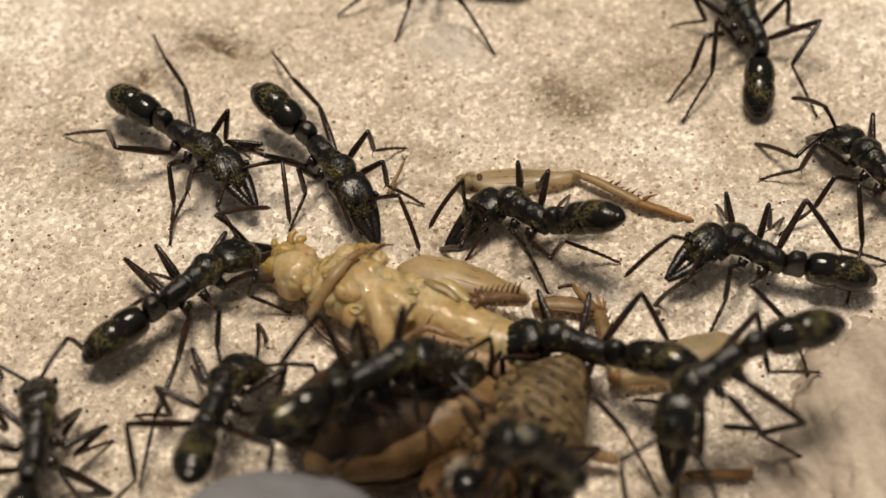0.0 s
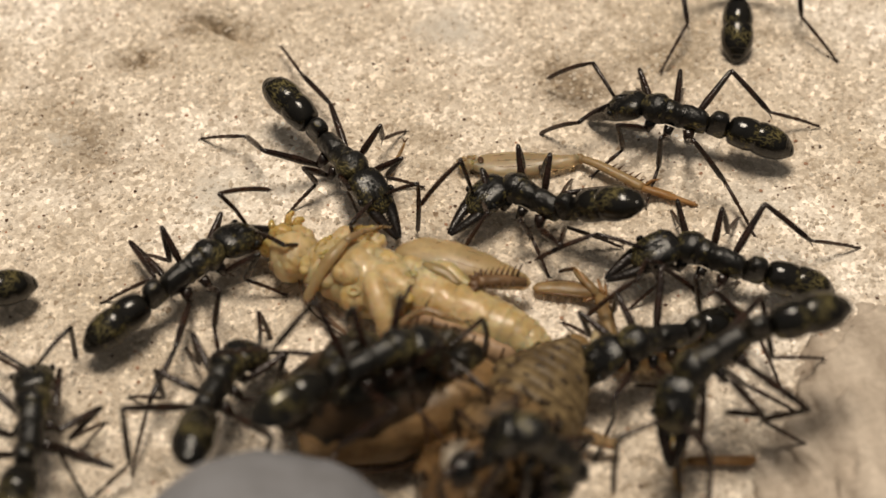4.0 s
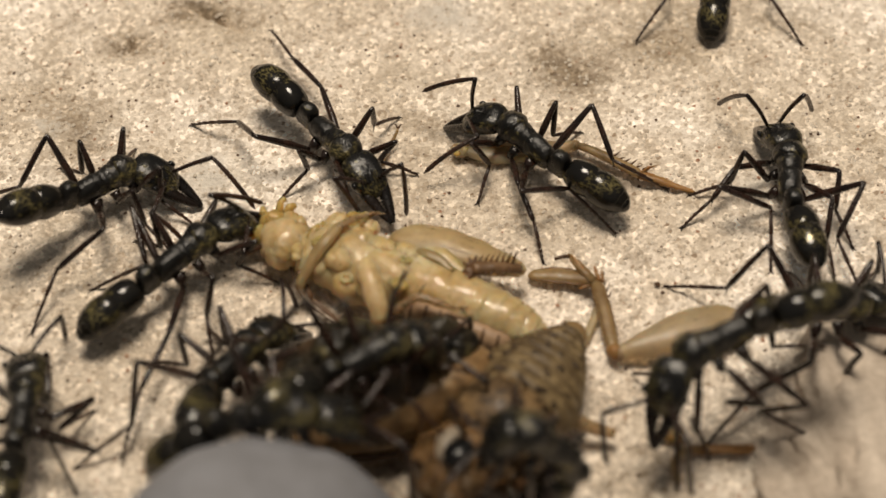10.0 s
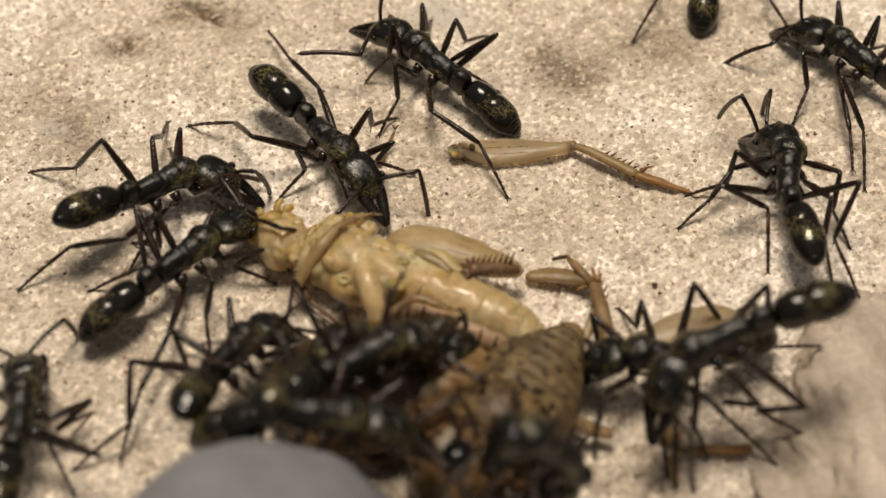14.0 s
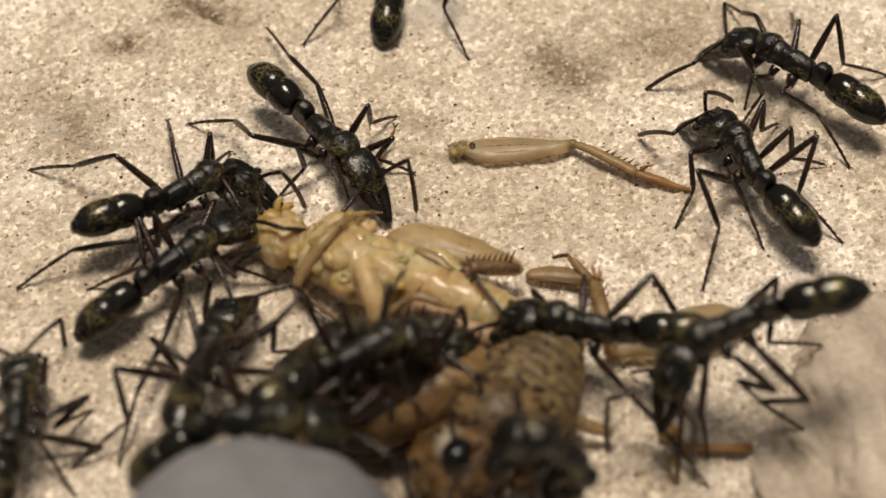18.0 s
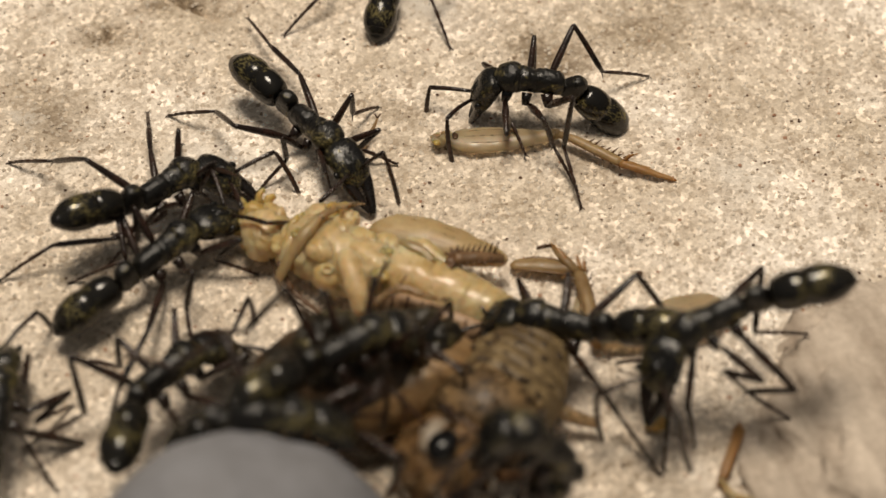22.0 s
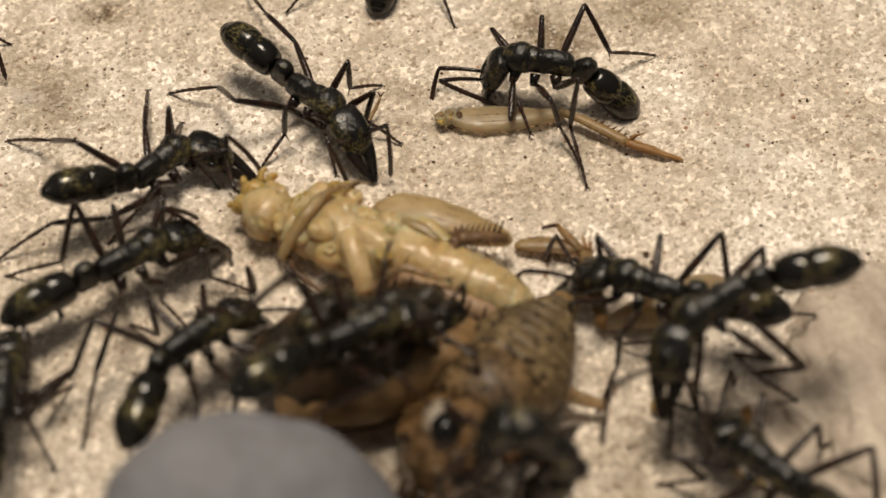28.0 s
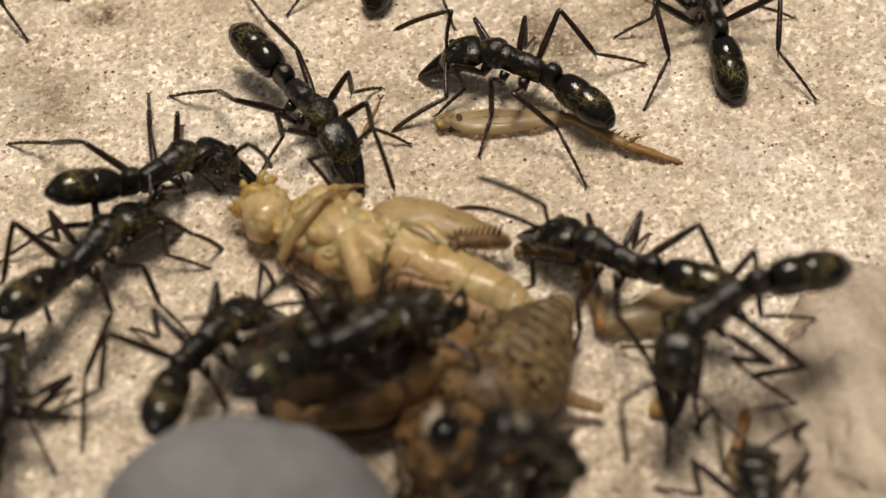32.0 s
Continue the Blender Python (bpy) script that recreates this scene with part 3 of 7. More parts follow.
    rs = [1.62, 1.52, 1.40, 1.22, 1.0]
    for i in range(4):
        x0, x1, r0, r1 = xs[i], xs[i + 1], rs[i], rs[i + 1]
        y0, y1 = 0.62 - 0.06 * (x0 - 8.7), 0.62 - 0.06 * (x1 - 8.7)
        part("abdomen_segment", flesh(loft(dense([(x0 - 0.35, r0 * 0.86, r0 * 0.74, 1.58, y0), (x0 - 0.1, r0 * 0.965, r0 * 0.84, 1.6, y0), ((x0 + x1) / 2, (r0 + r1) / 2 * 1.0, (r0 + r1) / 2 * 0.868, 1.61, (y0 + y1) / 2), (x1 + 0.02, r1 * 1.0, r1 * 0.87, 1.6, y1), (x1 + 0.15, r1 * 0.96, r1 * 0.83, 1.59, y1)], 3), 40), 0.5, 1.0 + 0.2 * i), CREAM, c)
    part("abdomen_tip", flesh(loft(dense([(16.6, 0.8, 0.75, 1.5, 0.14), (17.0, 0.98, 0.88, 1.45, 0.11), (17.5, 0.8, 0.75, 1.4, 0.08), (17.85, 0.35, 0.35, 1.35, 0.02)], 3), 28), 0.4), CREAM, c)
    for x, y, dx in ((17.6, 0.35, 0.8), (17.6, -0.6, 0.7)):
        part("cercus", tube([(x, y, 1.4), (x + dx * 0.5, y * 1.3, 1.6), (x + dx, y * 1.6, 1.6)], [0.1, 0.07, 0.015], 6), STRAP, c)
    # brown banded back plates showing along the lower flank
    pad = part("back_plate", rough_up(loft(dense([(9.6, 0.2, 0.3, 1.2, -1.1), (10.2, 0.6, 0.9, 1.35, -1.25), (12.0, 0.74, 1.08, 1.4, -1.38), (14.2, 0.72, 1.02, 1.4, -1.38), (15.8, 0.6, 0.85, 1.3, -1.2), (16.4, 0.22, 0.35, 1.2, -1.0)], 4), 26), 0.08, 1.5), PAD, c, "brown banded back plates")
    for k in range(7):
        x, r = 10.4 + 0.86 * k, (0.70, 0.78, 0.79, 0.79, 0.77, 0.73, 0.66)[k]
        part("band", rough_up(tube([(x + 0.06 * math.sin(a * 2), -1.30 - 0.02 * (k % 3) - r * math.cos(a), 1.38 + r * 1.4 * math.sin(a)) for a in (-0.5, -0.1, 0.3, 0.7, 1.1, 1.5)], 0.07, 6), 0.04, 3, k), SPINE, pad)
    # jumping leg folded along the upper side
    thigh = part("hind_femur", rough_up(rough_up(loft(dense([(7.2, 0.3, 0.3, 2.3, 2.0), (7.6, 0.85, 0.55, 2.35, 2.3), (8.6, 1.25, 0.66, 2.4, 2.55), (10.2, 1.36, 0.70, 2.4, 2.8), (11.8, 1.22, 0.66, 2.3, 3.0), (13.2, 0.92, 0.58, 2.1, 3.25), (14.1, 0.60, 0.48, 1.95, 3.5), (14.6, 0.46, 0.42, 1.85, 3.6), (14.85, 0.2, 0.2, 1.8, 3.65)], 4), 34), 0.08, 0.9), 0.02, 3), PALELEG, c, "pale glassy jumping thigh")
    for k in range(3):
        f = 0.6 - 0.5 * k
        part("thigh_ridge", tube([(x, yc + w * f * 0.8, zc + h * math.sqrt(1 - (f * 0.8) ** 2) - 0.015) for x, w, h, zc, yc in ((8.8, 1.27, 0.665, 2.4, 2.58), (9.4, 1.32, 0.69, 2.4, 2.68), (10.6, 1.34, 0.695, 2.38, 2.85), (11.8, 1.22, 0.66, 2.3, 3.0), (13.0, 0.97, 0.59, 2.13, 3.21), (13.8, 0.7, 0.51, 2.0, 3.42))], [0.01, 0.02, 0.025, 0.025, 0.02, 0.01], 6), STRAP, thigh)
    pts = curve([(14.7, 3.45, 2.15), (14.1, 3.0, 2.45), (13.3, 2.45, 2.65), (12.5, 1.9, 2.75)], 5)
    shin = part("hind_tibia", rough_up(tube(pts, [0.30 + 0.008 * i for i in range(len(pts))], 12, flat=0.8), 0.06, 2.4), COMB, c, "brown spiny shin")
    for k in range(7):
        x, y = 14.25 - 0.27 * k, 3.15 - 0.185 * k
        part("spine", tube([(x, y + 0.1, 2.55), (x + 0.02, y + 0.45, 2.95), (x + 0.08, y + 0.72, 3.15)], [0.10, 0.07, 0.012], 6), SPINE, shin)
        part("spine", tube([(x - 0.05, y - 0.2, 2.6), (x + 0.1, y - 0.5, 2.75), (x + 0.16, y - 0.8 - 0.1 * (k % 2), 2.7)], [0.09, 0.06, 0.012], 6), SPINE, shin)
    for k, (dx, dy, dz) in enumerate(((-0.5, 0.35, 0.3), (-0.65, -0.1, 0.25), (-0.45, -0.6, 0.1), (0.1, -0.95, 0.05), (-0.15, 0.6, 0.4))):
        part("spur", tube([(12.55, 1.9, 2.75), (12.55 + dx * 0.6, 1.9 + dy * 0.6, 2.85 + dz * 0.6), (12.55 + dx, 1.9 + dy, 2.8 + dz)], [0.2, 0.13, 0.03], 7), SPINE, shin)
    limb(c, "hind_foot", [(12.5, 1.9, 2.75), (12.35, 1.35, 2.85), (12.7, 0.75, 2.7)], [0.3, 0.2], SPINE, "rust-brown foot")
    for pts, w, mat, label in (([(9.0, 2.0, 2.75), (10.6, 1.9, 2.85), (12.3, 1.5, 2.75)], 0.42, CREAM, "pale folded wing bud"), ([(9.2, 1.5, 3.0), (10.4, 1.45, 3.05), (11.7, 1.15, 2.95)], 0.3, PALELEG, "pale folded wing bud")):
        pts = curve(pts, 6)
        part("wing_bud", flesh(tube(pts, [w * math.sin(math.pi * (0.08 + 0.84 * i / (len(pts) - 1))) ** 0.6 for i in range(len(pts))], 12, flat=0.5), 0.4), mat, c, label)
    part("front_tibia", rough_up(tube(curve([(5.35, 2.7, 2.8), (5.15, 1.9, 3.3), (4.7, 0.6, 3.6)], 5), [0.16, 0.17, 0.19, 0.2, 0.21, 0.22, 0.23, 0.24, 0.24, 0.24, 0.2], 12, flat=0.7), 0.05, 2.0), STRAP, c, "folded brownish front shin")
    part("front_femur", rough_up(tube(curve([(4.75, 0.8, 3.5), (4.5, -0.6, 3.3), (4.2, -1.8, 2.5), (3.95, -2.75, 1.6)], 5), [0.22, 0.28, 0.32, 0.36, 0.38, 0.39, 0.39, 0.38, 0.37, 0.36, 0.35, 0.34, 0.33, 0.32, 0.3, 0.22], 12, flat=0.75), 0.06, 1.8), PALELEG, c, "folded pale front thigh")
    for k in range(3):
        part("front_foot", tube([(5.3 + 0.08 * k, 2.6 + 0.2 * k, 2.8 - 0.15 * k), (5.5 + 0.1 * k, 3.0 + 0.25 * k, 2.75 - 0.2 * k), (5.75 + 0.12 * k, 3.4 + 0.22 * k, 2.6 - 0.25 * k)], [0.12, 0.09, 0.04], 7), STRAP, c)
    part("middle_femur", flesh(tube(curve([(7.1, -0.7, 3.3), (7.9, -1.6, 3.35), (8.8, -2.6, 2.85), (9.45, -3.3, 2.2)], 5), [0.4, 0.5, 0.56, 0.6, 0.62, 0.63, 0.63, 0.62, 0.61, 0.6, 0.58, 0.56, 0.53, 0.5, 0.46, 0.3], 14, flat=0.85), 0.5), CREAM, c, "pale bent middle thigh")
    part("middle_tibia", rough_up(tube(curve([(9.5, -3.2, 2.1), (10.1, -2.5, 2.9), (10.9, -1.7, 3.4), (12.2, -1.5, 3.3), (13.2, -1.2, 3.1)], 5), [0.24] * 11 + [0.21, 0.2, 0.19, 0.18, 0.17, 0.16, 0.15, 0.14, 0.13, 0.1], 10, flat=0.8), 0.06, 2.2), STRAP, c, "thin brownish shin across the belly")
    for dx, dy in ((0.3, 0.35), (0.35, -0.15)):
        part("claw", tube([(13.15, -1.2, 3.1), (13.15 + dx, -1.2 + dy * 0.6, 3.05), (13.15 + dx * 1.2, -1.2 + dy, 2.9)], [0.08, 0.06, 0.015], 6), SPINE, c)
    part("spine", tube([(10.9, -1.6, 3.5), (10.95, -1.2, 3.75), (11.0, -0.9, 3.8)], [0.06, 0.045, 0.01], 6), SPINE, c)
    limb(c, "front_leg", [(3.4, -1.8, 1.8), (4.8, -2.8, 1.1), (6.8, -3.2, 0.5), (8.6, -3.5, 0.25)], [0.18, 0.15, 0.12], SPINE)
    part("antenna", tube(curve([(2.2, -0.9, 1.2), (3.8, -2.4, 0.5), (6.0, -3.1, 0.3), (8.8, -3.7, 0.35)], 6), 0.06, 6), SPINE, c)
    return c


build_pale_cricket()


def build_brown_cricket():
    c = thing("cricket", 0.9, -17.3, 0, 57, "mottled brown cricket carcass with a pale-ringed black eye", "cricket")
    # head
    part("head", rough_up(rough_up(loft([(-2.2, 0.6, 0.8, 2.0), (-1.7, 1.6, 1.6, 2.2, 0.2), (-0.8, 2.4, 2.2, 2.4, 0.35), (0.4, 2.75, 2.5, 2.5, 0.35), (1.6, 2.5, 2.4, 2.5, 0.15), (2.2, 2.0, 2.0, 2.5)], 36), 0.4, 0.9), 0.22, 2.0), FACE, c, "amber-brown cricket head")
    ring = part("eye_ring", rough_up(ball((0.35, 0.65, 4.72), (1.05, 0.98, 0.48), u=24, v=12), 0.2, 1.2), RING, c, "ivory ring round the eye")
    part("eye", rough_up(ball((-0.1, 0.12, 5.08), (0.88, 0.72, 0.42), u=24, v=12), 0.08, 1.5), EYE, ring)
    for x, y, z, r in ((-1.4, 0.9, 3.2, 0.45), (-0.9, -0.9, 4.2, 0.5), (-1.6, -0.3, 3.4, 0.4), (0.8, -1.4, 4.4, 0.5)):
        part("face_plate", rough_up(ball((x, y, z), (r * 1.2, r, r * 0.8), u=14, v=9), 0.15, 1.6, x), MOTTLED, c)
    for y in (0.5, -0.9):
        part("antenna", tube(curve([(-1.2, y, 4.0), (-2.2, y * 1.4, 4.6), (-3.4, y * 2.4, 3.6), (-5.0, y * 3.6, 1.0)], 5), 0.06, 7), SPINE, c)
    for y in (0.7, -0.7):
        part("jaw", rough_up(loft([(-2.4, 0.5, 0.6, 2.2, y), (-3.0, 0.55, 0.6, 1.7, y), (-3.6, 0.25, 0.3, 1.2, y * 0.7)], 12), 0.06, 1.5), SHELL, c)
    part("pronotum", rough_up(loft([(1.9, 2.1, 2.0, 2.5), (2.3, 2.9, 2.6, 2.5), (3.8, 3.05, 2.7, 2.5), (5.0, 2.9, 2.6, 2.45), (5.3, 2.4, 2.2, 2.4)], 28), 0.12, 0.9), MOTTLED, c)
    rnd = random.Random(17)
    for k in range(26):
        x, q = rnd.uniform(2.0, 5.1), radians(rnd.uniform(25, 155))
        r, h, turn = 2.92, 2.62, rnd.uniform(-0.35, 0.35)
        dx, dq = rnd.uniform(0.25, 0.7), rnd.uniform(-0.16, 0.16)
        line = [(x + dx * (f - 0.5), r * math.cos(q + dq * f + turn * f * f * 0.3), 2.5 + h * math.sin(q + dq * f + turn * f * f * 0.3)) for f in (0, 0.33, 0.67, 1)]
        part("streak", rough_up(tube(line, [0.03, 0.09, 0.08, 0.02], 7), 0.03, 4, k), MARK if k % 3 else TAN, c)
    xs = [5.0, 6.0, 6.9, 7.8, 8.7, 9.6, 10.4, 11.1]
    rs = [2.9, 3.0, 2.86, 2.55, 2.15, 1.68, 1.18, 0.7]
    for i in range(7):
        x0, x1, r0, r1 = xs[i], xs[i + 1], rs[i], rs[i + 1]
        part("abdomen_segment", rough_up(loft([(x0 - 0.12, r0 * 0.9, r0 * 0.78, 2.3), (x0 + 0.1, r0, r0 * 0.9, 2.3), ((x0 + x1) / 2, (r0 + r1) / 2 * 1.03, (r0 + r1) / 2 * 0.92, 2.3), (x1, r1, r1 * 0.9, 2.25), (x1 + 0.12, r1 * 0.9, r1 * 0.78, 2.2)], 26), 0.10, 1.2, i), BANDED, c)
        for j, ang in enumerate((36, 62, 88, 114, 140)):
            q = radians(ang + 6 * math.sin(i * 2.3 + j))
            xm, rm = x0 + (0.42 + 0.1 * math.sin(5 * i + 3 * j)) * (x1 - x0), (r0 + r1) / 2 * 1.01
            lie = Matrix.Rotation(math.pi / 2 - q, 4, "X").inverted() @ Matrix.Rotation(0.5 * math.sin(4 * i + 2.6 * j), 4, "Z")
            part("dark_mark", rough_up(ball((xm, rm * math.cos(q), 2.3 + rm * 0.925 * math.sin(q)), (0.15 + 0.04 * math.sin(i + 2 * j), (0.44 - 0.045 * i) * (0.8 + 0.25 * math.sin(3 * i + j)), 0.05), u=12, v=8, turn=lie), 0.14, 3, i + j), MARK, c)
    for x, r in zip(xs[1:7], rs[1:7]):
        part("seam", rough_up(loft([(x - 0.05, r * 0.98, r * 0.885, 2.27), (x, r * 1.006, r * 0.907, 2.27), (x + 0.05, r * 0.98, r * 0.885, 2.26)], 26), 0.05, 2.0, x), MARK, c)
    part("abdomen_tip", rough_up(ball((11.2, 0, 2.1), (0.7, 0.8, 0.6)), 0.08, 1.4), TAN, c)
    legs = [((6.2, -1.8, 2.0), (6.7, -2.8, 1.6), (7.1, -3.8, 1.2), (7.5, -4.7, 1.0), 0.46, STRAP), ((1.4, -2.4, 2.2), (1.6, -4.0, 3.2), (1.0, -5.0, 1.6), (0.8, -5.4, 0.2), 0.3, SPINE)]
    for a, b, d, e, r, mat in legs:
        pts = curve([a, b, d, e], 6)
        part("leg", tube(pts, [r * (1.1 - 0.5 * i / (len(pts) - 1)) for i in range(len(pts))], 10), mat, c)


build_brown_cricket()


def build_shell():
    """The broad brown body of a second carcass, on which an ant stands."""
    c = thing("carcass", -3.4, -11.3, 0, 10, "dark brown glossy insect carcass with a folded wing case", "carcass")
    part("body", rough_up(rough_up(loft([(-5.8, 0.5, 0.5, 1.8, 0.3), (-5.0, 1.7, 1.6, 2.0, 0.3), (-3.4, 2.8, 2.4, 2.4, 0.0), (-1.0, 3.25, 2.7, 2.7, -0.25), (1.8, 3.05, 2.7, 2.7, -0.3), (4.0, 2.6, 2.0, 2.3, -0.2), (5.2, 1.6, 1.4, 2.3, -0.3), (5.6, 0.6, 0.6, 2.3, -0.3)], 40), 0.4, 0.5), 0.12, 1.8), SHELL, c)
    part("wing_case", rough_up(rough_up(loft([(-4.8, 0.7, 0.7, 1.7, -1.8), (-3.0, 1.4, 1.3, 2.0, -2.2), (0.0, 1.8, 1.7, 2.5, -2.2), (2.4, 1.85, 1.8, 3.0, -1.7), (4.2, 1.75, 1.6, 3.3, -1.2), (5.6, 1.3, 1.1, 3.2, -0.7), (6.3, 0.4, 0.4, 3.1, -0.4)], 26), 0.22, 0.7), 0.06, 2.2), AMBERWING, c, "translucent amber wing case")
    pts = curve([(-4.9, -2.5, 1.4), (-3.0, -3.5, 1.3), (0.0, -3.95, 1.4), (3.0, -3.4, 1.8), (5.4, -1.9, 2.5)], 8)
    part("wing_rim", rough_up(tube(pts, 0.2, 8), 0.06, 1.5), SPINE, c, "dark rim")
    for a, b, d in (((-2.0, 1.6, 3.4), (-2.2, 2.1, 5.0), (-2.5, 2.3, 6.2)), ((1.6, -2.4, 3.2), (1.7, -3.6, 4.4), (1.4, -5.2, 0.3)), ((3.2, 1.2, 3.4), (3.9, 1.8, 5.0), (4.8, 2.4, 3.2))):
        part("leg", tube(curve([a, b, d], 6), [0.18 - 0.01 * i for i in range(13)], 8), SPINE, c)
    # dark folds of torn wing and gut, heaped along the back
    for k, (x, y, z, r, h, turn) in enumerate(((-3.6, -0.3, 4.5, 1.5, 0.9, 24), (-1.6, 0.9, 5.1, 1.7, 1.0, 30), (-1.2, -0.9, 4.9, 1.5, 0.9, 18), (0.6, 0.2, 5.1, 1.8, 1.1, 30), (2.5, 0.4, 4.8, 1.6, 1.1, 28), (2.2, -0.4, 4.9, 1.5, 0.9, 12), (3.9, -0.2, 4.3, 1.3, 1.0, 30), (-4.7, -1.0, 3.5, 1.2, 0.8, 15), (0.4, -1.6, 4.3, 1.6, 0.8, 8))):
        lump = rough_up(rough_up(ball((0, 0, 0), (r * 1.2, r * 0.62, h), u=26, v=16), 0.5, 1.0, k), 0.2, 2.8, k)
        bmesh.ops.transform(lump, verts=lump.verts, matrix=Matrix.Translation((x, y, z)) @ Matrix.Rotation(radians(turn), 4, "Z"))
        part("torn_flesh", lump, OFFAL, c)


build_shell()


def build_severed_legs():
    leg = thing("cricket_remnant", 0.7, 7.2, 0, 0, "severed pale cricket leg with rust-brown spiny shin", "insect leg", "severed remnants")
    part("coxa", rough_up(rough_up(ball((0.55, 0.1, 0.4), (0.75, 0.6, 0.34), u=26, v=18), 0.5, 1.6), 0.14, 4), GLASSLEG, leg, "torn pale hip")
    for k, (x, y, r) in enumerate(((0.1, 0.35, 0.22), (0.2, -0.3, 0.2), (0.7, 0.5, 0.18), (0.9, 0.05, 0.26))):
        part("torn_flesh", rough_up(ball((x, y, 0.6), (r * 1.3, r, r * 0.7), u=14, v=9), 0.2, 2.2, k), (TAN, AMBERFLESH)[k % 2], leg)
    thigh = part("femur", rough_up(rough_up(loft(dense([(0.75, 0.3, 0.25, 0.5), (1.3, 0.72, 0.36, 0.48), (2.4, 0.98, 0.42, 0.48), (3.4, 1.0, 0.44, 0.48, 0.05), (4.8, 0.82, 0.42, 0.5, 0.1), (6.0, 0.56, 0.40, 0.56, 0.12), (6.9, 0.46, 0.38, 0.6, 0.2), (7.3, 0.34, 0.3, 0.6, 0.3)], 4), 30), 0.06, 1.1), 0.02, 4), GLASSLEG, leg, "pale translucent thigh")
    for x, y, r in ((1.25, 0.05, 0.2), (6.5, 0.15, 0.17)):
        part("muscle_mark", rough_up(ball((x, y, 0.86), (r, r * 1.3, 0.06), u=14, v=8), 0.05, 5), SPINE, thigh)
    for f in (0.5, -0.05, -0.55):
        part("thigh_ridge", tube([(x, yc + w * f, 0.5 + h * math.sqrt(1 - f * f) - 0.01) for x, w, h, yc in ((1.8, 0.86, 0.39, 0), (2.8, 0.99, 0.43, 0.03), (4.0, 0.92, 0.43, 0.08), (5.2, 0.72, 0.41, 0.11), (6.2, 0.54, 0.4, 0.13))], [0.008, 0.022, 0.025, 0.022, 0.008], 6), STRAP, thigh)
    part("knee", rough_up(ball((7.35, 0.36, 0.6), (0.36, 0.34, 0.34)), 0.05, 2), TAN, leg)
    part("tibia", rough_up(tube(curve([(7.35, 0.4, 0.65), (8.3, -0.15, 0.75), (9.7, -1.05, 0.7), (11.2, -2.0, 0.5)], 5), [0.24, 0.25, 0.26, 0.27, 0.28, 0.29, 0.30, 0.31, 0.32, 0.33, 0.34, 0.34, 0.34, 0.34, 0.33, 0.25], 12, flat=0.75), 0.04, 2.5), TAN, leg, "tan shin")
    spines(leg, (9.1, -0.45, 0.9), (11.3, -1.75, 0.7), 7, 0.5, (0.45, 0.8, 0.35), 0.075)
    spines(leg, (9.4, -1.15, 0.55), (11.0, -2.2, 0.4), 4, 0.3, (-0.1, -0.8, 0.2), 0.055)
    for u, v, w, r in ((12.25, -1.5, 0.85, 0.11), (12.0, -1.7, 1.0, 0.10), (12.5, -2.7, 0.25, 0.10), (12.9, -2.35, 0.5, 0.12)):
        part("spur", tube([(11.2, -1.95, 0.55), ((11.2 + u) / 2, (-1.95 + v) / 2, w + 0.02), (u, v, w)], [r, r * 0.75, r * 0.15], 7), RUST, leg)
    part("tarsus", rough_up(tube(curve([(11.1, -1.95, 0.5), (12.3, -2.4, 0.45), (13.3, -2.75, 0.3), (14.4, -3.12, 0.18)], 5), [0.32, 0.32, 0.31, 0.30, 0.27, 0.25, 0.26, 0.25, 0.23, 0.19, 0.2, 0.19, 0.17, 0.15, 0.12, 0.05], 10, flat=0.7), 0.04, 3), RUST, leg, "rust-orange foot")

    leg = thing("cricket_remnant", 9.4, -8.6, 0, 0, "severed tan cricket leg bent at the knee, spines at its end", "insect leg", "severed remnants")
    thigh = part("femur", rough_up(rough_up(loft(dense([(0.1, 0.35, 0.35, 0.72), (0.8, 0.55, 0.5, 0.78), (2.2, 0.92, 0.72, 0.86), (4.0, 1.32, 0.85, 0.92), (5.6, 1.36, 0.86, 0.95), (7.0, 1.0, 0.7, 0.9), (7.7, 0.4, 0.35, 0.85)], 4), 30), 0.06, 1.0), 0.02, 4), GLASSLEG, leg, "pale translucent thigh")
    thigh.matrix_basis = pose(-0.1 * MM, 0.3 * MM, 0, 0, 0, 18)
    for f in (0.55, 0.1, -0.35):
        part("thigh_ridge", tube([(x, w * f, zc + h * math.sqrt(1 - f * f) - 0.01) for x, w, h, zc in ((1.4, 0.7, 0.6, 0.8), (2.6, 1.02, 0.75, 0.87), (4.0, 1.32, 0.85, 0.92), (5.6, 1.36, 0.86, 0.95), (6.6, 1.12, 0.75, 0.92))], [0.008, 0.024, 0.028, 0.024, 0.008], 6), STRAP, thigh)
    part("knee", rough_up(ball((-0.05, 0.45, 0.75), (0.5, 0.46, 0.42)), 0.08, 2), RUST, leg, "rust-brown knee")
    part("tibia", rough_up(tube(curve([(-0.1, 0.5, 0.75), (-0.25, 1.7, 0.8), (-0.42, 3.2, 0.85), (-0.75, 5.3, 0.8)], 5), [0.34, 0.36, 0.37, 0.38, 0.38, 0.39, 0.39, 0.40, 0.40, 0.41, 0.42, 0.43, 0.44, 0.44, 0.42, 0.3], 12, flat=0.65), 0.05, 2.2), TAN, leg, "ribbed tan shin")
    for f in (0.35, -0.3):
        part("rib", tube([(-0.12 + f, 0.9, 1.0), (-0.35 + f, 2.6, 1.08), (-0.6 + f, 4.4, 1.05)], [0.02, 0.035, 0.02], 6), COMB, leg)
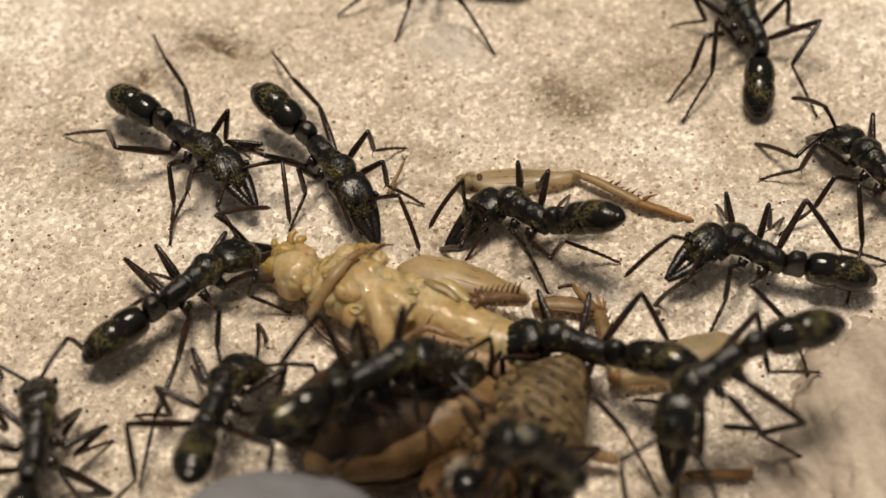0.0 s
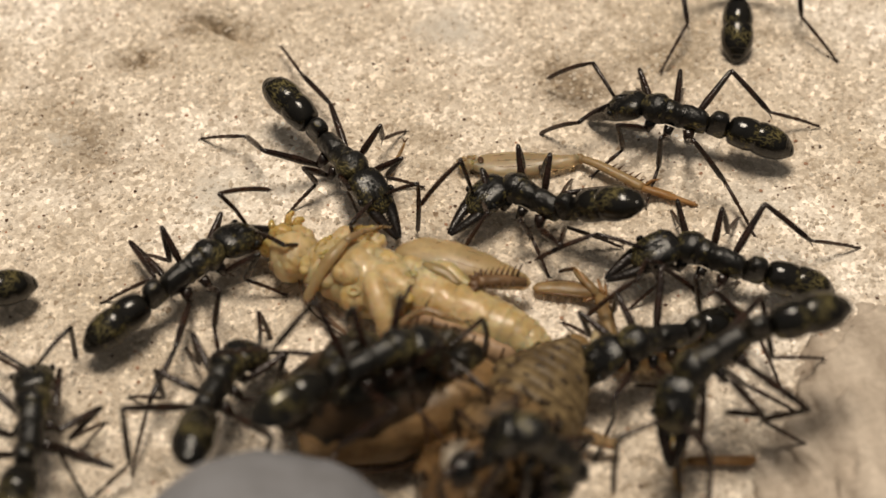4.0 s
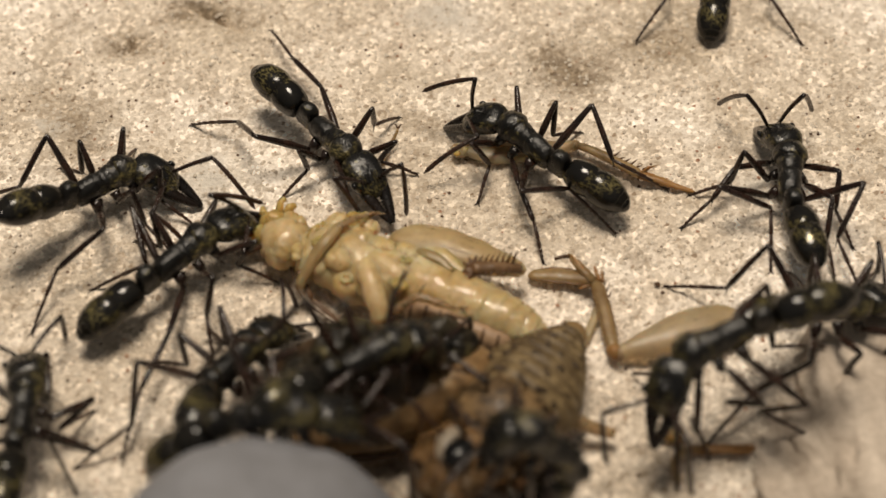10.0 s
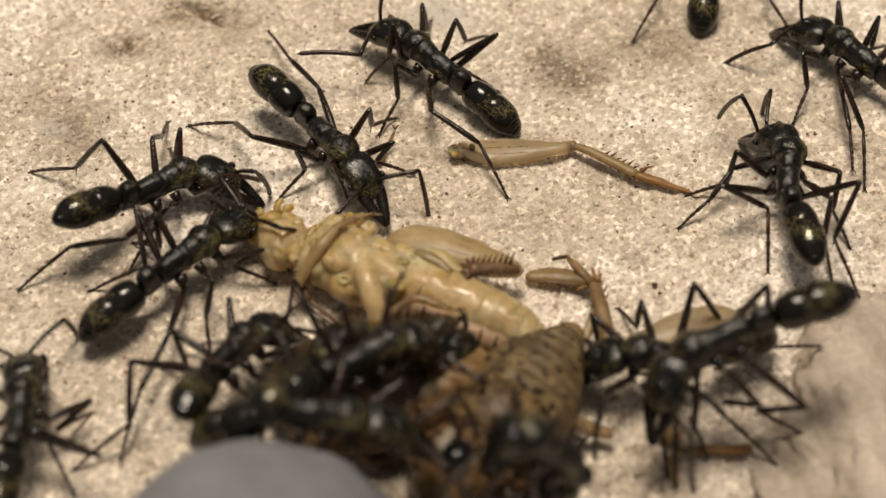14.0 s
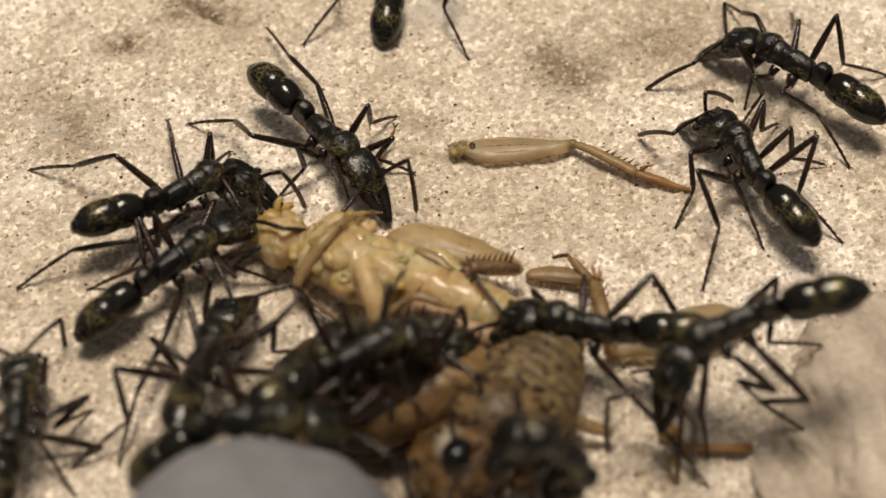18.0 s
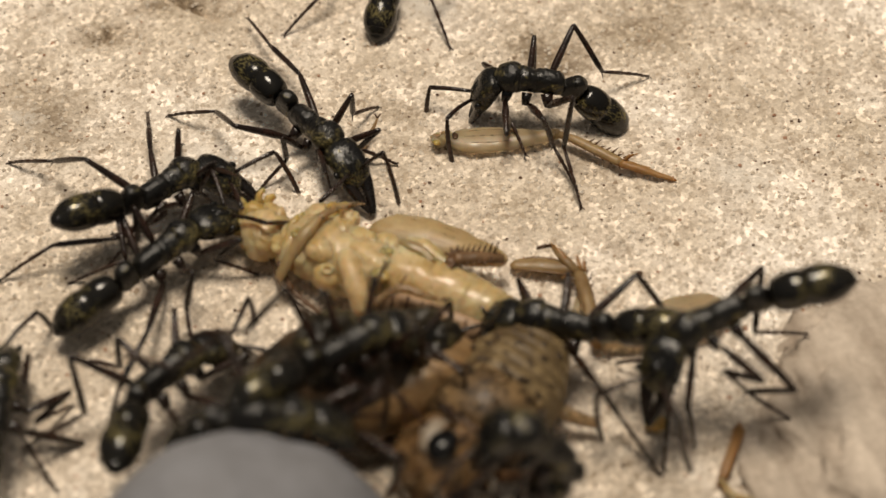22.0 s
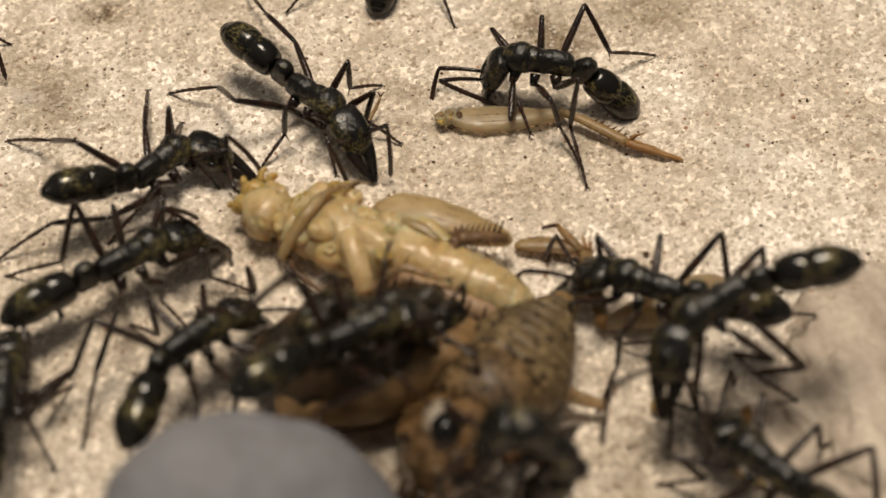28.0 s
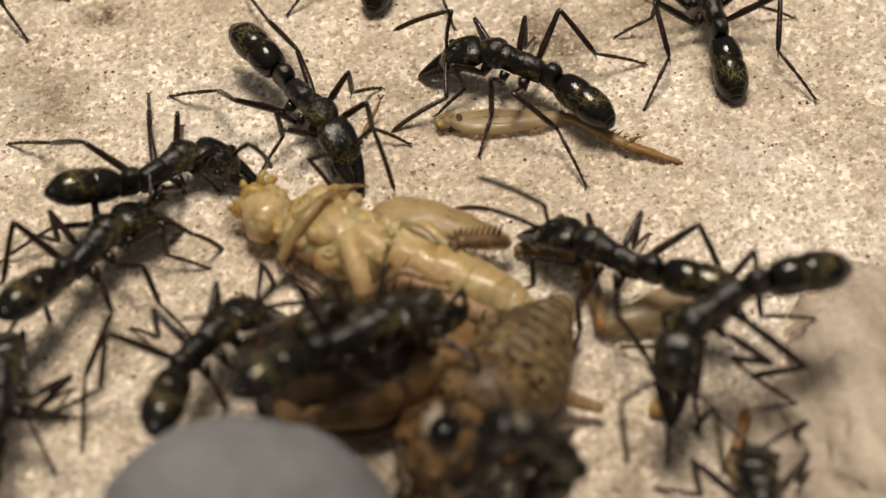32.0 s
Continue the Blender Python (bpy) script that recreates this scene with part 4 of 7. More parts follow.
    spines(leg, (-0.75, 3.3, 0.9), (-1.1, 5.2, 0.85), 6, 0.4, (-0.9, 0.1, 0.25), 0.06)
    spines(leg, (-0.1, 3.9, 1.0), (-0.4, 5.5, 0.95), 4, 0.45, (0.5, 0.5, 0.5), 0.06)
    for (x, y, z), (u, v, w), r, m in (((-0.85, 5.3, 0.8), (-2.28, 7.15, 1.05), 0.30, TAN), ((-1.2, 5.7, 0.95), (-2.15, 7.0, 1.25), 0.12, RUST), ((-0.6, 5.2, 0.95), (-0.85, 6.15, 1.25), 0.13, RUST), ((-1.0, 5.2, 0.7), (-1.75, 5.0, 0.6), 0.11, RUST), ((-0.4, 5.2, 0.9), (-0.45, 5.95, 1.2), 0.10, RUST)):
        part("spur", rough_up(tube([(x, y, z), ((x * 2 + u) / 3, (y * 2 + v) / 3, (z * 2 + w) / 3), ((x + u * 2) / 3, (y + v * 2) / 3, (z + w * 2) / 3), (u, v, w)], [r * 0.9, r, r * 0.85, r * 0.25], 9, flat=0.7), 0.03, 3), m, leg)
    part("claw_stub", tube([(-2.2, 7.0, 1.05), (-2.6, 6.92, 1.1), (-3.05, 6.8, 1.05)], [0.12, 0.12, 0.1], 8), SPINE, leg, "dark toe stub")
    foot = part("tarsus", rough_up(rough_up(loft(dense([(-4.55, 0.14, 0.12, 0.35, 6.12), (-4.2, 0.36, 0.22, 0.38, 6.12), (-3.2, 0.50, 0.28, 0.42, 6.1), (-2.2, 0.54, 0.3, 0.46, 5.95), (-1.3, 0.46, 0.32, 0.55, 5.65), (-0.9, 0.3, 0.28, 0.6, 5.45)], 3), 18), 0.08, 1.8), 0.03, 5), TAN, leg, "flattened tan foot")
    for y in (0.42, -0.42):
        part("foot_rim", rough_up(tube([(-4.2, 6.12 + y * 0.8, 0.45), (-3.2, 6.1 + y * 1.15, 0.5), (-2.2, 5.95 + y * 1.2, 0.55), (-1.3, 5.65 + y, 0.62)], [0.05, 0.08, 0.08, 0.05], 7), 0.04, 4), COMB, foot)
    for k in range(6):
        part("bristle", tube([(-3.9 + 0.4 * k, 5.62 - 0.05 * k, 0.4), (-3.95 + 0.4 * k, 5.45 - 0.05 * k, 0.35), (-4.05 + 0.4 * k, 5.3 - 0.05 * k, 0.25)], [0.04, 0.03, 0.01], 5), COMB, foot)
    part("filament", rough_up(tube(curve([(-0.75, 3.8, 0.5), (-1.1, 2.7, 0.45), (-1.75, 1.1, 0.3)], 5), [0.16, 0.2, 0.22, 0.23, 0.23, 0.24, 0.24, 0.22, 0.2, 0.16, 0.08], 9, flat=0.5), 0.04, 2), GLASSLEG, leg, "loose pale strip of skin")

    twig = thing("insect_remnant", -3.74, 6.5, 0, 0, "small amber insect foot sticking up from the floor", "insect leg", "severed remnants")
    part("shaft", tube(curve([(0, 0, 0.1), (0.35, 0.8, 0.5), (0.75, 1.4, 0.9), (1.0, 1.85, 1.3)], 4), [0.18, 0.17, 0.17, 0.16, 0.15, 0.14, 0.13, 0.12, 0.11, 0.1, 0.09, 0.08, 0.05], 8), TAN, twig)
    for dx in (-0.25, 0.3):
        part("claw", tube([(1.0, 1.85, 1.3), (1.0 + dx * 0.6, 2.1, 1.4), (1.0 + dx, 2.15, 1.35)], [0.06, 0.045, 0.01], 5), SPINE, twig)

    scrap = thing("wing_scrap", 14.2, -14.2, 0, -3, "torn orange-brown insect scrap", "scrap")
    part("blade", rough_up(loft([(-1.9, 0.12, 0.1, 0.25), (-1.0, 0.28, 0.16, 0.35), (0.6, 0.30, 0.18, 0.4, 0.1), (1.7, 0.34, 0.16, 0.3, 0.2), (2.1, 0.1, 0.08, 0.3, 0.3)], 12), 0.08, 1.6), RUST, scrap)
    part("stalk", tube(curve([(-1.6, 0, 0.3), (-2.2, -0.8, 0.4), (-2.0, -1.9, 0.25)], 4), 0.2, 8), PALELEG, scrap)
    crumbs = [(6.0, -7.2, 0.35), (5.4, -6.9, 0.2), (5.7, -7.6, 0.22), (12.2, -2.9, 0.16), (12.0, -13.2, 0.55), (-12.6, -8.4, 0.2)]
    for k, (x, y, r) in enumerate(crumbs):
        o = part("crumb", rough_up(ball((0, 0, r * 0.7), (r * 1.2, r, r * 0.8), u=10, v=7), r * 0.4, 2.2, k), AMBERFLESH if k in (0, 4) else SPINE)
        o.matrix_basis = pose(x * MM, y * MM, 0)
        tagged(o, "small chewed crumb of insect flesh", "crumb", "crumbs")
    return scrap


SCRAP = build_severed_legs()

# ---- ants ----
# femur, tibia and tarsus lengths of the front, middle and hind legs; leg base on the body; where the foot rests
LEGS = {"front": (2.7, 2.3, 2.5, (1.35, 0.95, -1.0), (4.1, 3.8)), "middle": (2.7, 2.4, 2.6, (-0.1, 1.1, -1.0), (0.0, 5.6)), "hind": (3.85, 3.55, 3.8, (-1.25, 1.05, -1.0), (-7.0, 5.6))}
SIDES = (1, -1)


def build_ant():
    ant = new("ant")
    ant.empty_display_size = 0.001
    part("mesosoma", rough_up(rough_up(rough_up(loft(dense([(0.95, 0.7, 0.7, 0.05), (0.72, 0.80, 0.82, 0.06), (0.3, 0.76, 0.81, 0.05), (-0.1, 0.69, 0.76, 0.02), (-0.4, 0.66, 0.73, 0.0), (-0.5, 0.58, 0.66, 0.0)], 4), 34), 0.06, 1.8), 0.04, 5), 0.03, 3.6), DULL, ant, "sculptured black middle thorax")
    part("pronotum", rough_up(rough_up(rough_up(loft(dense([(2.18, 0.26, 0.26, 0.0), (2.05, 0.46, 0.42, 0.03), (1.85, 0.74, 0.64, 0.06), (1.5, 0.96, 0.82, 0.09), (1.1, 1.02, 0.90, 0.10), (0.8, 0.95, 0.88, 0.09), (0.66, 0.86, 0.82, 0.08), (0.6, 0.78, 0.76, 0.08)], 4), 36), 0.06, 1.8), 0.035, 5), 0.03, 3.6), DULL, ant)
    part("propodeum", rough_up(rough_up(rough_up(loft(dense([(-0.25, 0.60, 0.68, 0.0), (-0.36, 0.66, 0.74, 0.02), (-0.8, 0.66, 0.77, 0.05), (-1.3, 0.64, 0.76, 0.04), (-1.75, 0.61, 0.71, 0.0), (-2.0, 0.56, 0.58, -0.08), (-2.1, 0.34, 0.34, -0.14)], 4), 34, power=0.85), 0.06, 2.0), 0.04, 5), 0.03, 3.6), DULL, ant)
    for s in SIDES:
        for x, y, z, tx, ty, tz, r in ((1.25, 0.55, -0.45, 1.4, 0.98, -1.1, 0.40), (0.1, 0.6, -0.5, 0.15, 1.12, -1.05, 0.36), (-1.1, 0.5, -0.5, -1.28, 1.08, -1.05, 0.42)):
            part("coxa", tube([(x, s * y, z), ((x + tx) / 2, s * (y + ty) / 2 * 1.02, (z + tz) / 2), (tx, s * ty, tz)], [r * 0.95, r * 0.78, r * 0.52], 12), LEG, ant)
    head = part("head", rough_up(rough_up(loft(dense([(-0.12, 0.30, 0.22, 0.0), (-0.06, 0.66, 0.40, 0.02), (0.12, 0.90, 0.55, 0.04), (0.5, 1.05, 0.68, 0.06), (1.1, 1.11, 0.73, 0.07), (1.7, 1.09, 0.69, 0.04), (2.2, 1.00, 0.58, -0.03), (2.55, 0.84, 0.44, -0.11), (2.75, 0.58, 0.28, -0.16), (2.85, 0.25, 0.14, -0.18)], 3), 28, power=0.78), 0.05, 1.8), 0.02, 5), BLACK, ant)
    head.matrix_basis = pose(2 * MM, 0, 0)
    for s in SIDES:
        pts = curve([(2.1, s * 0.54, -0.06), (2.75, s * 0.52, -0.18), (3.5, s * 0.36, -0.32), (4.15, s * 0.19, -0.46), (4.6, s * 0.04, -0.58)], 4)
        mb = tube(pts, [0.47 - 0.0205 * i for i in range(len(pts))], 12, flat=0.72)
        for k in range(6):
            x = 3.0 + 0.2 * k
            y = 0.10 - 0.015 * k
            tube([(x, s * (y + 0.08), -0.24 - 0.04 * k), (x + 0.03, s * y, -0.26 - 0.04 * k), (x + 0.05, s * (y - 0.06), -0.28 - 0.04 * k)], [0.11, 0.075, 0.03], 6, mb)
        part("mandible", mb, HORN, head)
        part("eye", ball((1.85, s * 1.08, 0.30), (0.25, 0.17, 0.21), u=12, v=8), EYE, head)
        part("antenna_socket", ball((2.15, s * 0.36, 0.46), (0.2, 0.15, 0.13), u=10, v=6), BLACK, head)
    for s in SIDES:
        part("frontal_ridge", tube([(1.0, s * 0.14, 0.77), (1.6, s * 0.20, 0.72), (2.1, s * 0.30, 0.58), (2.4, s * 0.34, 0.40)], [0.05, 0.10, 0.12, 0.05], 8), BLACK, head)
    part("clypeus", loft([(1.3, 0.08, 0.08, 0.72), (1.8, 0.14, 0.14, 0.64), (2.3, 0.26, 0.16, 0.40), (2.7, 0.36, 0.16, 0.08), (2.95, 0.22, 0.1, -0.06)], 12), BLACK, head)
    for s in SIDES:
        sc = part("scape", tube(curve([(0, 0, 0), (1.3, 0, 0.10), (2.7, 0, 0)], 4), [0.10, 0.115, 0.12, 0.125, 0.13, 0.135, 0.14, 0.15, 0.13], 9), LEG, head)
        n = 34
        fpts = [(3.9 * i / n, 0, 0.75 * (i / n) ** 2 * -1.0 + 0.2 * i / n) for i in range(n + 1)]
        fr = [(0.11 + 0.045 * min(1, i / 8)) * (1.0 if i % 3 else 0.88) * (1 if i < n - 2 else 0.7 - 0.25 * (i - n + 2)) for i in range(n + 1)]
        fu = part("funiculus", tube(fpts, fr, 8), TOE, head)
        sc["side"], fu["side"] = s, s
    part("petiole", rough_up(rough_up(loft(dense([(0.16, 0.24, 0.29, -0.20), (-0.06, 0.36, 0.44, -0.12), (-0.2, 0.46, 0.73, 0.10), (-0.5, 0.52, 0.91, 0.20), (-0.95, 0.53, 0.91, 0.18), (-1.2, 0.48, 0.75, 0.08), (-1.32, 0.36, 0.46, -0.08), (-1.45, 0.29, 0.35, -0.12)], 3), 24, power=0.72), 0.05, 2), 0.03, 4), DULL, ant)
    g = part("gaster", rough_up(rough_up(loft(dense([(-1.33, 0.28, 0.33, -0.10), (-1.4, 0.63, 0.67, -0.03), (-1.62, 0.84, 0.86, 0.03), (-2.05, 0.96, 0.98, 0.06), (-2.6, 1.01, 1.01, 0.06), (-3.0, 0.97, 0.96, 0.04), (-3.14, 0.90, 0.89, 0.02), (-3.18, 0.82, 0.81, 0.02)], 3), 30), 0.04, 1.4), 0.012, 5), GOLDEN, ant, "glossy black abdomen with gold down")
    for sec in ([(-3.0, 0.84, 0.83, 0.0), (-3.1, 0.95, 0.94, 0.0), (-3.45, 1.04, 1.03, -0.01), (-3.95, 1.06, 1.02, -0.06), (-4.5, 0.98, 0.91, -0.12), (-4.9, 0.82, 0.75, -0.18), (-5.0, 0.74, 0.67, -0.20)], [(-4.85, 0.72, 0.65, -0.2), (-4.95, 0.78, 0.70, -0.21), (-5.16, 0.66, 0.58, -0.26), (-5.32, 0.53, 0.46, -0.30), (-5.36, 0.46, 0.38, -0.30)], [(-5.24, 0.44, 0.36, -0.30), (-5.36, 0.47, 0.39, -0.31), (-5.52, 0.32, 0.27, -0.37), (-5.62, 0.10, 0.08, -0.42)]):
        part("tergite", rough_up(rough_up(loft(dense(sec, 3), 28), 0.04, 1.6), 0.012, 5), GOLDEN, g)
    for leg, (f, t, ta, base, rest) in LEGS.items():
        for s in SIDES:
            k = 1.0 if leg != "hind" else 1.08
            fe = part("femur", tube([(0, 0, 0), (f * 0.08, 0, 0.02), (f * 0.35, 0, 0.04), (f * 0.7, 0, 0.02), (f * 0.95, 0, 0), (f, 0, 0)], [0.12 * k, 0.17 * k, 0.23 * k, 0.19 * k, 0.155 * k, 0.11 * k], 10), LEG, ant)
            tb = tube([(-0.04, 0, 0), (t * 0.06, 0, 0), (t * 0.4, 0, 0.03), (t * 0.85, 0, 0.0), (t, 0, 0)], [0.11, 0.145, 0.175, 0.18, 0.12], 10)
            tube([(t * 0.97, 0, -0.05), (t * 1.08, 0.05, -0.22), (t * 1.16, 0.08, -0.38)], [0.05, 0.035, 0.006], 5, tb)
            ti = part("tibia", tb, LEG, ant)
            pts, rad = [], []
            for i in range(5):
                a, b = ta * (0, 0.42, 0.6, 0.74, 0.85)[i], ta * (0.42, 0.6, 0.74, 0.85, 1.0)[i]
                z = -0.03 * i * i * 0.25
                pts += [(a + 0.02, 0, z), ((a + b) / 2, 0, z), (b - 0.02, 0, z)]
                rad += [0.09 - 0.005 * i, 0.115 - 0.007 * i, 0.13 - 0.009 * i]
            tr = tube(pts, rad, 8)
            for c in (0.12, -0.12):
                tube([(ta - 0.02, 0, -0.12), (ta + 0.12, c, -0.10), (ta + 0.2, c * 1.7, -0.2)], [0.045, 0.035, 0.008], 5, tr)
            tp = part("tarsus", tr, TOE, ant, "reddish-brown foot")
            for o in (fe, ti, tp):
                o["leg"], o["side"] = leg, s
    return ant


ANT = build_ant()
NAMES = [
    ("digger", "black ant biting the pale cricket from above"),
    ("gnawer", "black ant gnawing at the pale cricket's head"),
    ("climber", "black ant walking over the severed cricket leg"),
    ("rover", "black ant wandering and then guarding the severed leg"),
    ("leaver", "black ant walking away from the prey"),
    ("passer", "black ant hurrying across the bare plaster"),
    ("lodger", "black ant that returns to feed at the cricket's head"),
    ("boulder", "black ant with gold-banded abdomen standing against the grey stone"),
    ("miller", "black ant licking the brown cricket's abdomen"),
    ("watcher", "black ant standing still beside the feeding place"),
    ("pusher", "black ant tugging at the brown carcass"),
    ("riding", "black ant standing on top of the brown carcass"),
    ("shadow", "dark ant climbing round the grey tube"),
    ("carver", "black ant chewing the brown cricket's head"),
    ("newcomer", "black ant arriving beside the grey stone"),
    ("visitor", "black ant passing along the far plaster"),
    ("runner", "black ant running in over the far plaster"),
    ("stray", "black ant walking along the far edge"),
]
ants = {}
for i, (key, label) in enumerate(NAMES):
    ants[key] = ANT if i == 0 else copy_thing(ANT, Matrix.Identity(4))
    tagged(ants[key], label, "ant", "ants round the prey")

TRACKS = {key: [] for key, _ in NAMES}
FEET = {key: [] for key, _ in NAMES}
FLOOR = {"riding": 5.2, "boulder": 2.0, "carver": 3.2, "shadow": 5.0}


def at(key, *row):
    """A pose of an ant: seconds, place (mm), yaw, pitch, head yaw and pitch, abdomen yaw and pitch (degrees)."""
    TRACKS[key].append(row)


TIPS = {}


def feeler(key, side, t, *way):
    """How an antenna is held: its elbow's and its tip's direction in the head's space."""
    TIPS.setdefault((key, side), []).append((t, *way))


def feet(key, t, until, **places):
    """Feet that stand still at a place (mm) from t until a time."""
    FEET[key].append((t, until, places))


at("digger", 0, -7.3, 7.49, 2.31, -56, 4.2, -8.2, -20.9, 12.3, 20.9)
at("digger", 1, -6.88, 7.23, 2.32, -53.1, 2.6, -7.1, -18.3, 9.8, 23.8)
at("digger", 2, -6.69, 6.43, 2.31, -53.6, 4.1, -2, -19.2, 7.1, 23.3)
at("digger", 3, -6.52, 6.13, 2.3, -55, 5.9, -2.7, -18.8, 8.1, 23.1)
at("digger", 6, -6.41, 6.28, 2.31, -54.2, 4.2, 0.1, -20.9, 10.7, 19.6)
at("digger", 7, -6.43, 6.27, 2.3, -53.8, 5.5, -4.6, -17.4, 9.7, 20.5)
at("digger", 8, -6.37, 6.23, 2.3, -52.7, 5.5, -5.1, -19.1, 9.2, 21)
at("digger", 10, -6.49, 6.38, 2.3, -52.4, 5.8, -5, -21.1, 8.2, 19.5)
at("digger", 12, -6.49, 6.38, 2.3, -52.5, 5.3, -6.4, -19.3, 8.1, 19.4)
at("digger", 14, -6.47, 6.39, 2.3, -52.7, 5.2, -7.3, -21, 8.1, 19.2)
at("digger", 17, -6.58, 6.49, 2.3, -50.6, 5.7, -6.9, -25.8, 5.3, 18.2)
at("digger", 19, -6.4, 6.52, 2.3, -49.3, 4.6, -8.7, -25.7, 5.2, 18.3)
at("digger", 20, -6.4, 6.58, 2.3, -51.4, 6.2, -8.3, -27.4, 7.7, 17.3)
at("digger", 21, -6.33, 6.52, 2.3, -51, 5.5, -8.8, -25.8, 7.3, 16.9)
at("digger", 23, -6.4, 6.63, 2.3, -48.7, 4.6, -9.3, -27.6, 4, 16.9)
at("digger", 25, -6.37, 6.49, 2.3, -48.2, 5.3, -15.7, -25.3, 3.8, 18.1)
at("digger", 28, -6.52, 7.27, 2.32, -42.2, 3, -17.1, -26.3, 2, 19.6)
at("digger", 29, -7.45, 8.7, 2.31, -46, 3.2, -19.5, -26.1, 8.9, 19.4)
at("digger", 30, -7.17, 7.6, 2.31, -48.3, 2.4, -21.7, -22.8, 1.4, 23)
at("digger", 31, -6.64, 6.74, 2.31, -49.9, 3.5, -20.5, -19.9, 3.6, 21.7)
at("digger", 32, -6.84, 7.02, 2.31, -53.2, 3.5, -9.8, -26.4, 5.4, 18.6)
at("gnawer", 0, -14.87, -2.3, 2.57, 43.4, 5.1, -5.7, -24.7, -5.1, -0.6)
at("gnawer", 2, -14.72, -2.66, 2.48, 44, 4.7, -2.5, -22.5, -2.7, 0.7)
at("gnawer", 6, -14.41, -2.48, 2.37, 44.2, 5, -0.5, -21.2, -1.2, -0.5)
at("gnawer", 8, -14.32, -2.45, 2.54, 44.6, 4.9, -6.7, -23.9, -3.2, 1.8)
at("gnawer", 10, -14.41, -2.44, 2.51, 46.3, 5.3, -9.2, -23.8, -3.3, -0.4)
at("gnawer", 11, -14.38, -2.3, 2.4, 51.1, 5.7, -13.1, -22.5, -9.3, -1.5)
at("gnawer", 13, -14.12, -2.45, 2.49, 43.1, 4.8, -0.8, -22.9, -0.3, -2.1)
at("gnawer", 17, -14.27, -2.62, 2.49, 42.8, 5.9, -4.8, -24.5, -1, -1.6)
at("gnawer", 20, -14.23, -2.76, 2.52, 40.3, 6.8, -1.7, -26.4, 0.4, -0.6)
at("gnawer", 23, -14.29, -2.79, 2.48, 44.5, 5.7, -11.3, -24, -4.6, 0.8)
at("gnawer", 25, -14.24, -2.87, 2.48, 45, 4.4, -11.6, -22, -3.9, 3.5)
at("gnawer", 27.5, -15.62, -4.79, 2.8, 28.8, 5.7, -6.5, -39.4, 3.1, 10.1)
at("gnawer", 28, -15.92, -4.99, 2.8, 31.8, 5.7, -6.5, -39.4, 3.1, 10.1)
at("gnawer", 29, -15.99, -5.34, 2.8, 46.1, -2.7, 5.8, -38.3, -4.5, 14.9)
at("gnawer", 30, -16.46, -5.56, 2.8, 43.3, -4.2, -23.4, -49.9, 2.5, 22.7)
at("gnawer", 31, -18.11, -4.35, 2.8, 58.1, 2.3, -19, -38.6, 3, 21.1)
at("gnawer", 32, -18, -4.03, 2.8, 60.2, 1.2, -30.4, -33.2, -1.4, 26.3)
at("climber", 0, 4.55, 3.24, 2.26, 133.7, -8.1, 79.4, -16.4, 16.7, 30.8)
at("climber", 1, 4.76, 3.22, 2.28, 133.9, -7.6, 70.7, -15.9, 16.4, 32.6)
at("climber", 2, 4.99, 2.93, 2.32, 132.9, -6, 68.8, -17.6, 24.5, 31.5)
at("climber", 3, 4.86, 2.8, 2.26, 144, -4.8, 93.2, 1.9, 14.5, 31.2)
at("climber", 6, 4.86, 3.05, 2.56, 135.3, -0.3, 48.1, -25.9, 21.6, 21.3)
at("climber", 7, 4.56, 3.08, 2.44, 139.5, 1, 54.4, -25.3, 23.7, 18.1)
at("climber", 8, 4.79, 4.11, 2.3, 138.6, -1.9, 70.5, -20.5, 30.1, 25)
at("climber", 9, 5.21, 5.26, 2.56, 142, 1.9, 19.5, -28.7, 5.5, 12.4)
at("climber", 10, 4.96, 6.42, 2.34, 132.8, 6.9, 22.4, -31.8, 10.7, 4.5)
at("climber", 11, 4.24, 6.26, 2.38, 129.4, 7.7, 0.7, -34.3, 19.6, 2.7)
at("climber", 12, 4.41, 6.97, 2.31, 111.6, 6.7, -6.6, -29.4, 15.9, -3.5)
at("climber", 13, 2.15, 10.13, 2.4, 119.1, 9.3, 15.9, -25.4, 11.1, -5.7)
at("climber", 14, -0.67, 13.66, 2.36, 134.7, 10.2, 14.5, -21.3, 6.3, -3.9)
at("climber", 14.5, -2.01, 16.92, 2.63, 127.1, 11.6, 8, -16.1, -1.6, -5.3)
at("climber", 16.5, -1.81, 20, 2.39, 96.2, 10.7, -4.1, -8.2, -3.7, -3.7)
at("climber", 17, -1.89, 21.1, 2.42, 83.6, 10.9, 3.6, -7.2, -2.2, -3.8)
at("climber", 18, -2.67, 23.94, 2.31, 82.9, 9.3, 5.1, -7.5, -1.5, -2.7)
at("climber", 19, -1.61, 23.28, 2.32, 79.7, 9.3, 5.7, -10, -3.9, -4.7)
at("climber", 20, -1.53, 23.38, 2.33, 80, 10.2, 5, -7.4, -1.1, -3.5)
at("climber", 23, -1.54, 23.41, 2.39, 81, 10.3, 4.8, -7.1, -3.5, -4.1)
at("climber", 25, -1.62, 23.6, 2.33, 81.3, 10.1, 4.7, -8, -2.2, -3.7)
at("climber", 32, -1.97, 24.02, 2.31, 81, 9.9, 5.7, -7.8, -3.5, -2.3)
at("rover", 0, 17.83, 0.07, 2.29, 148.6, 6.9, 73.1, -4.6, 23.9, 2.7)
at("rover", 1, 18.06, -0.37, 2.28, 148, 7.5, 81.5, -10.1, 19.8, -1.8)
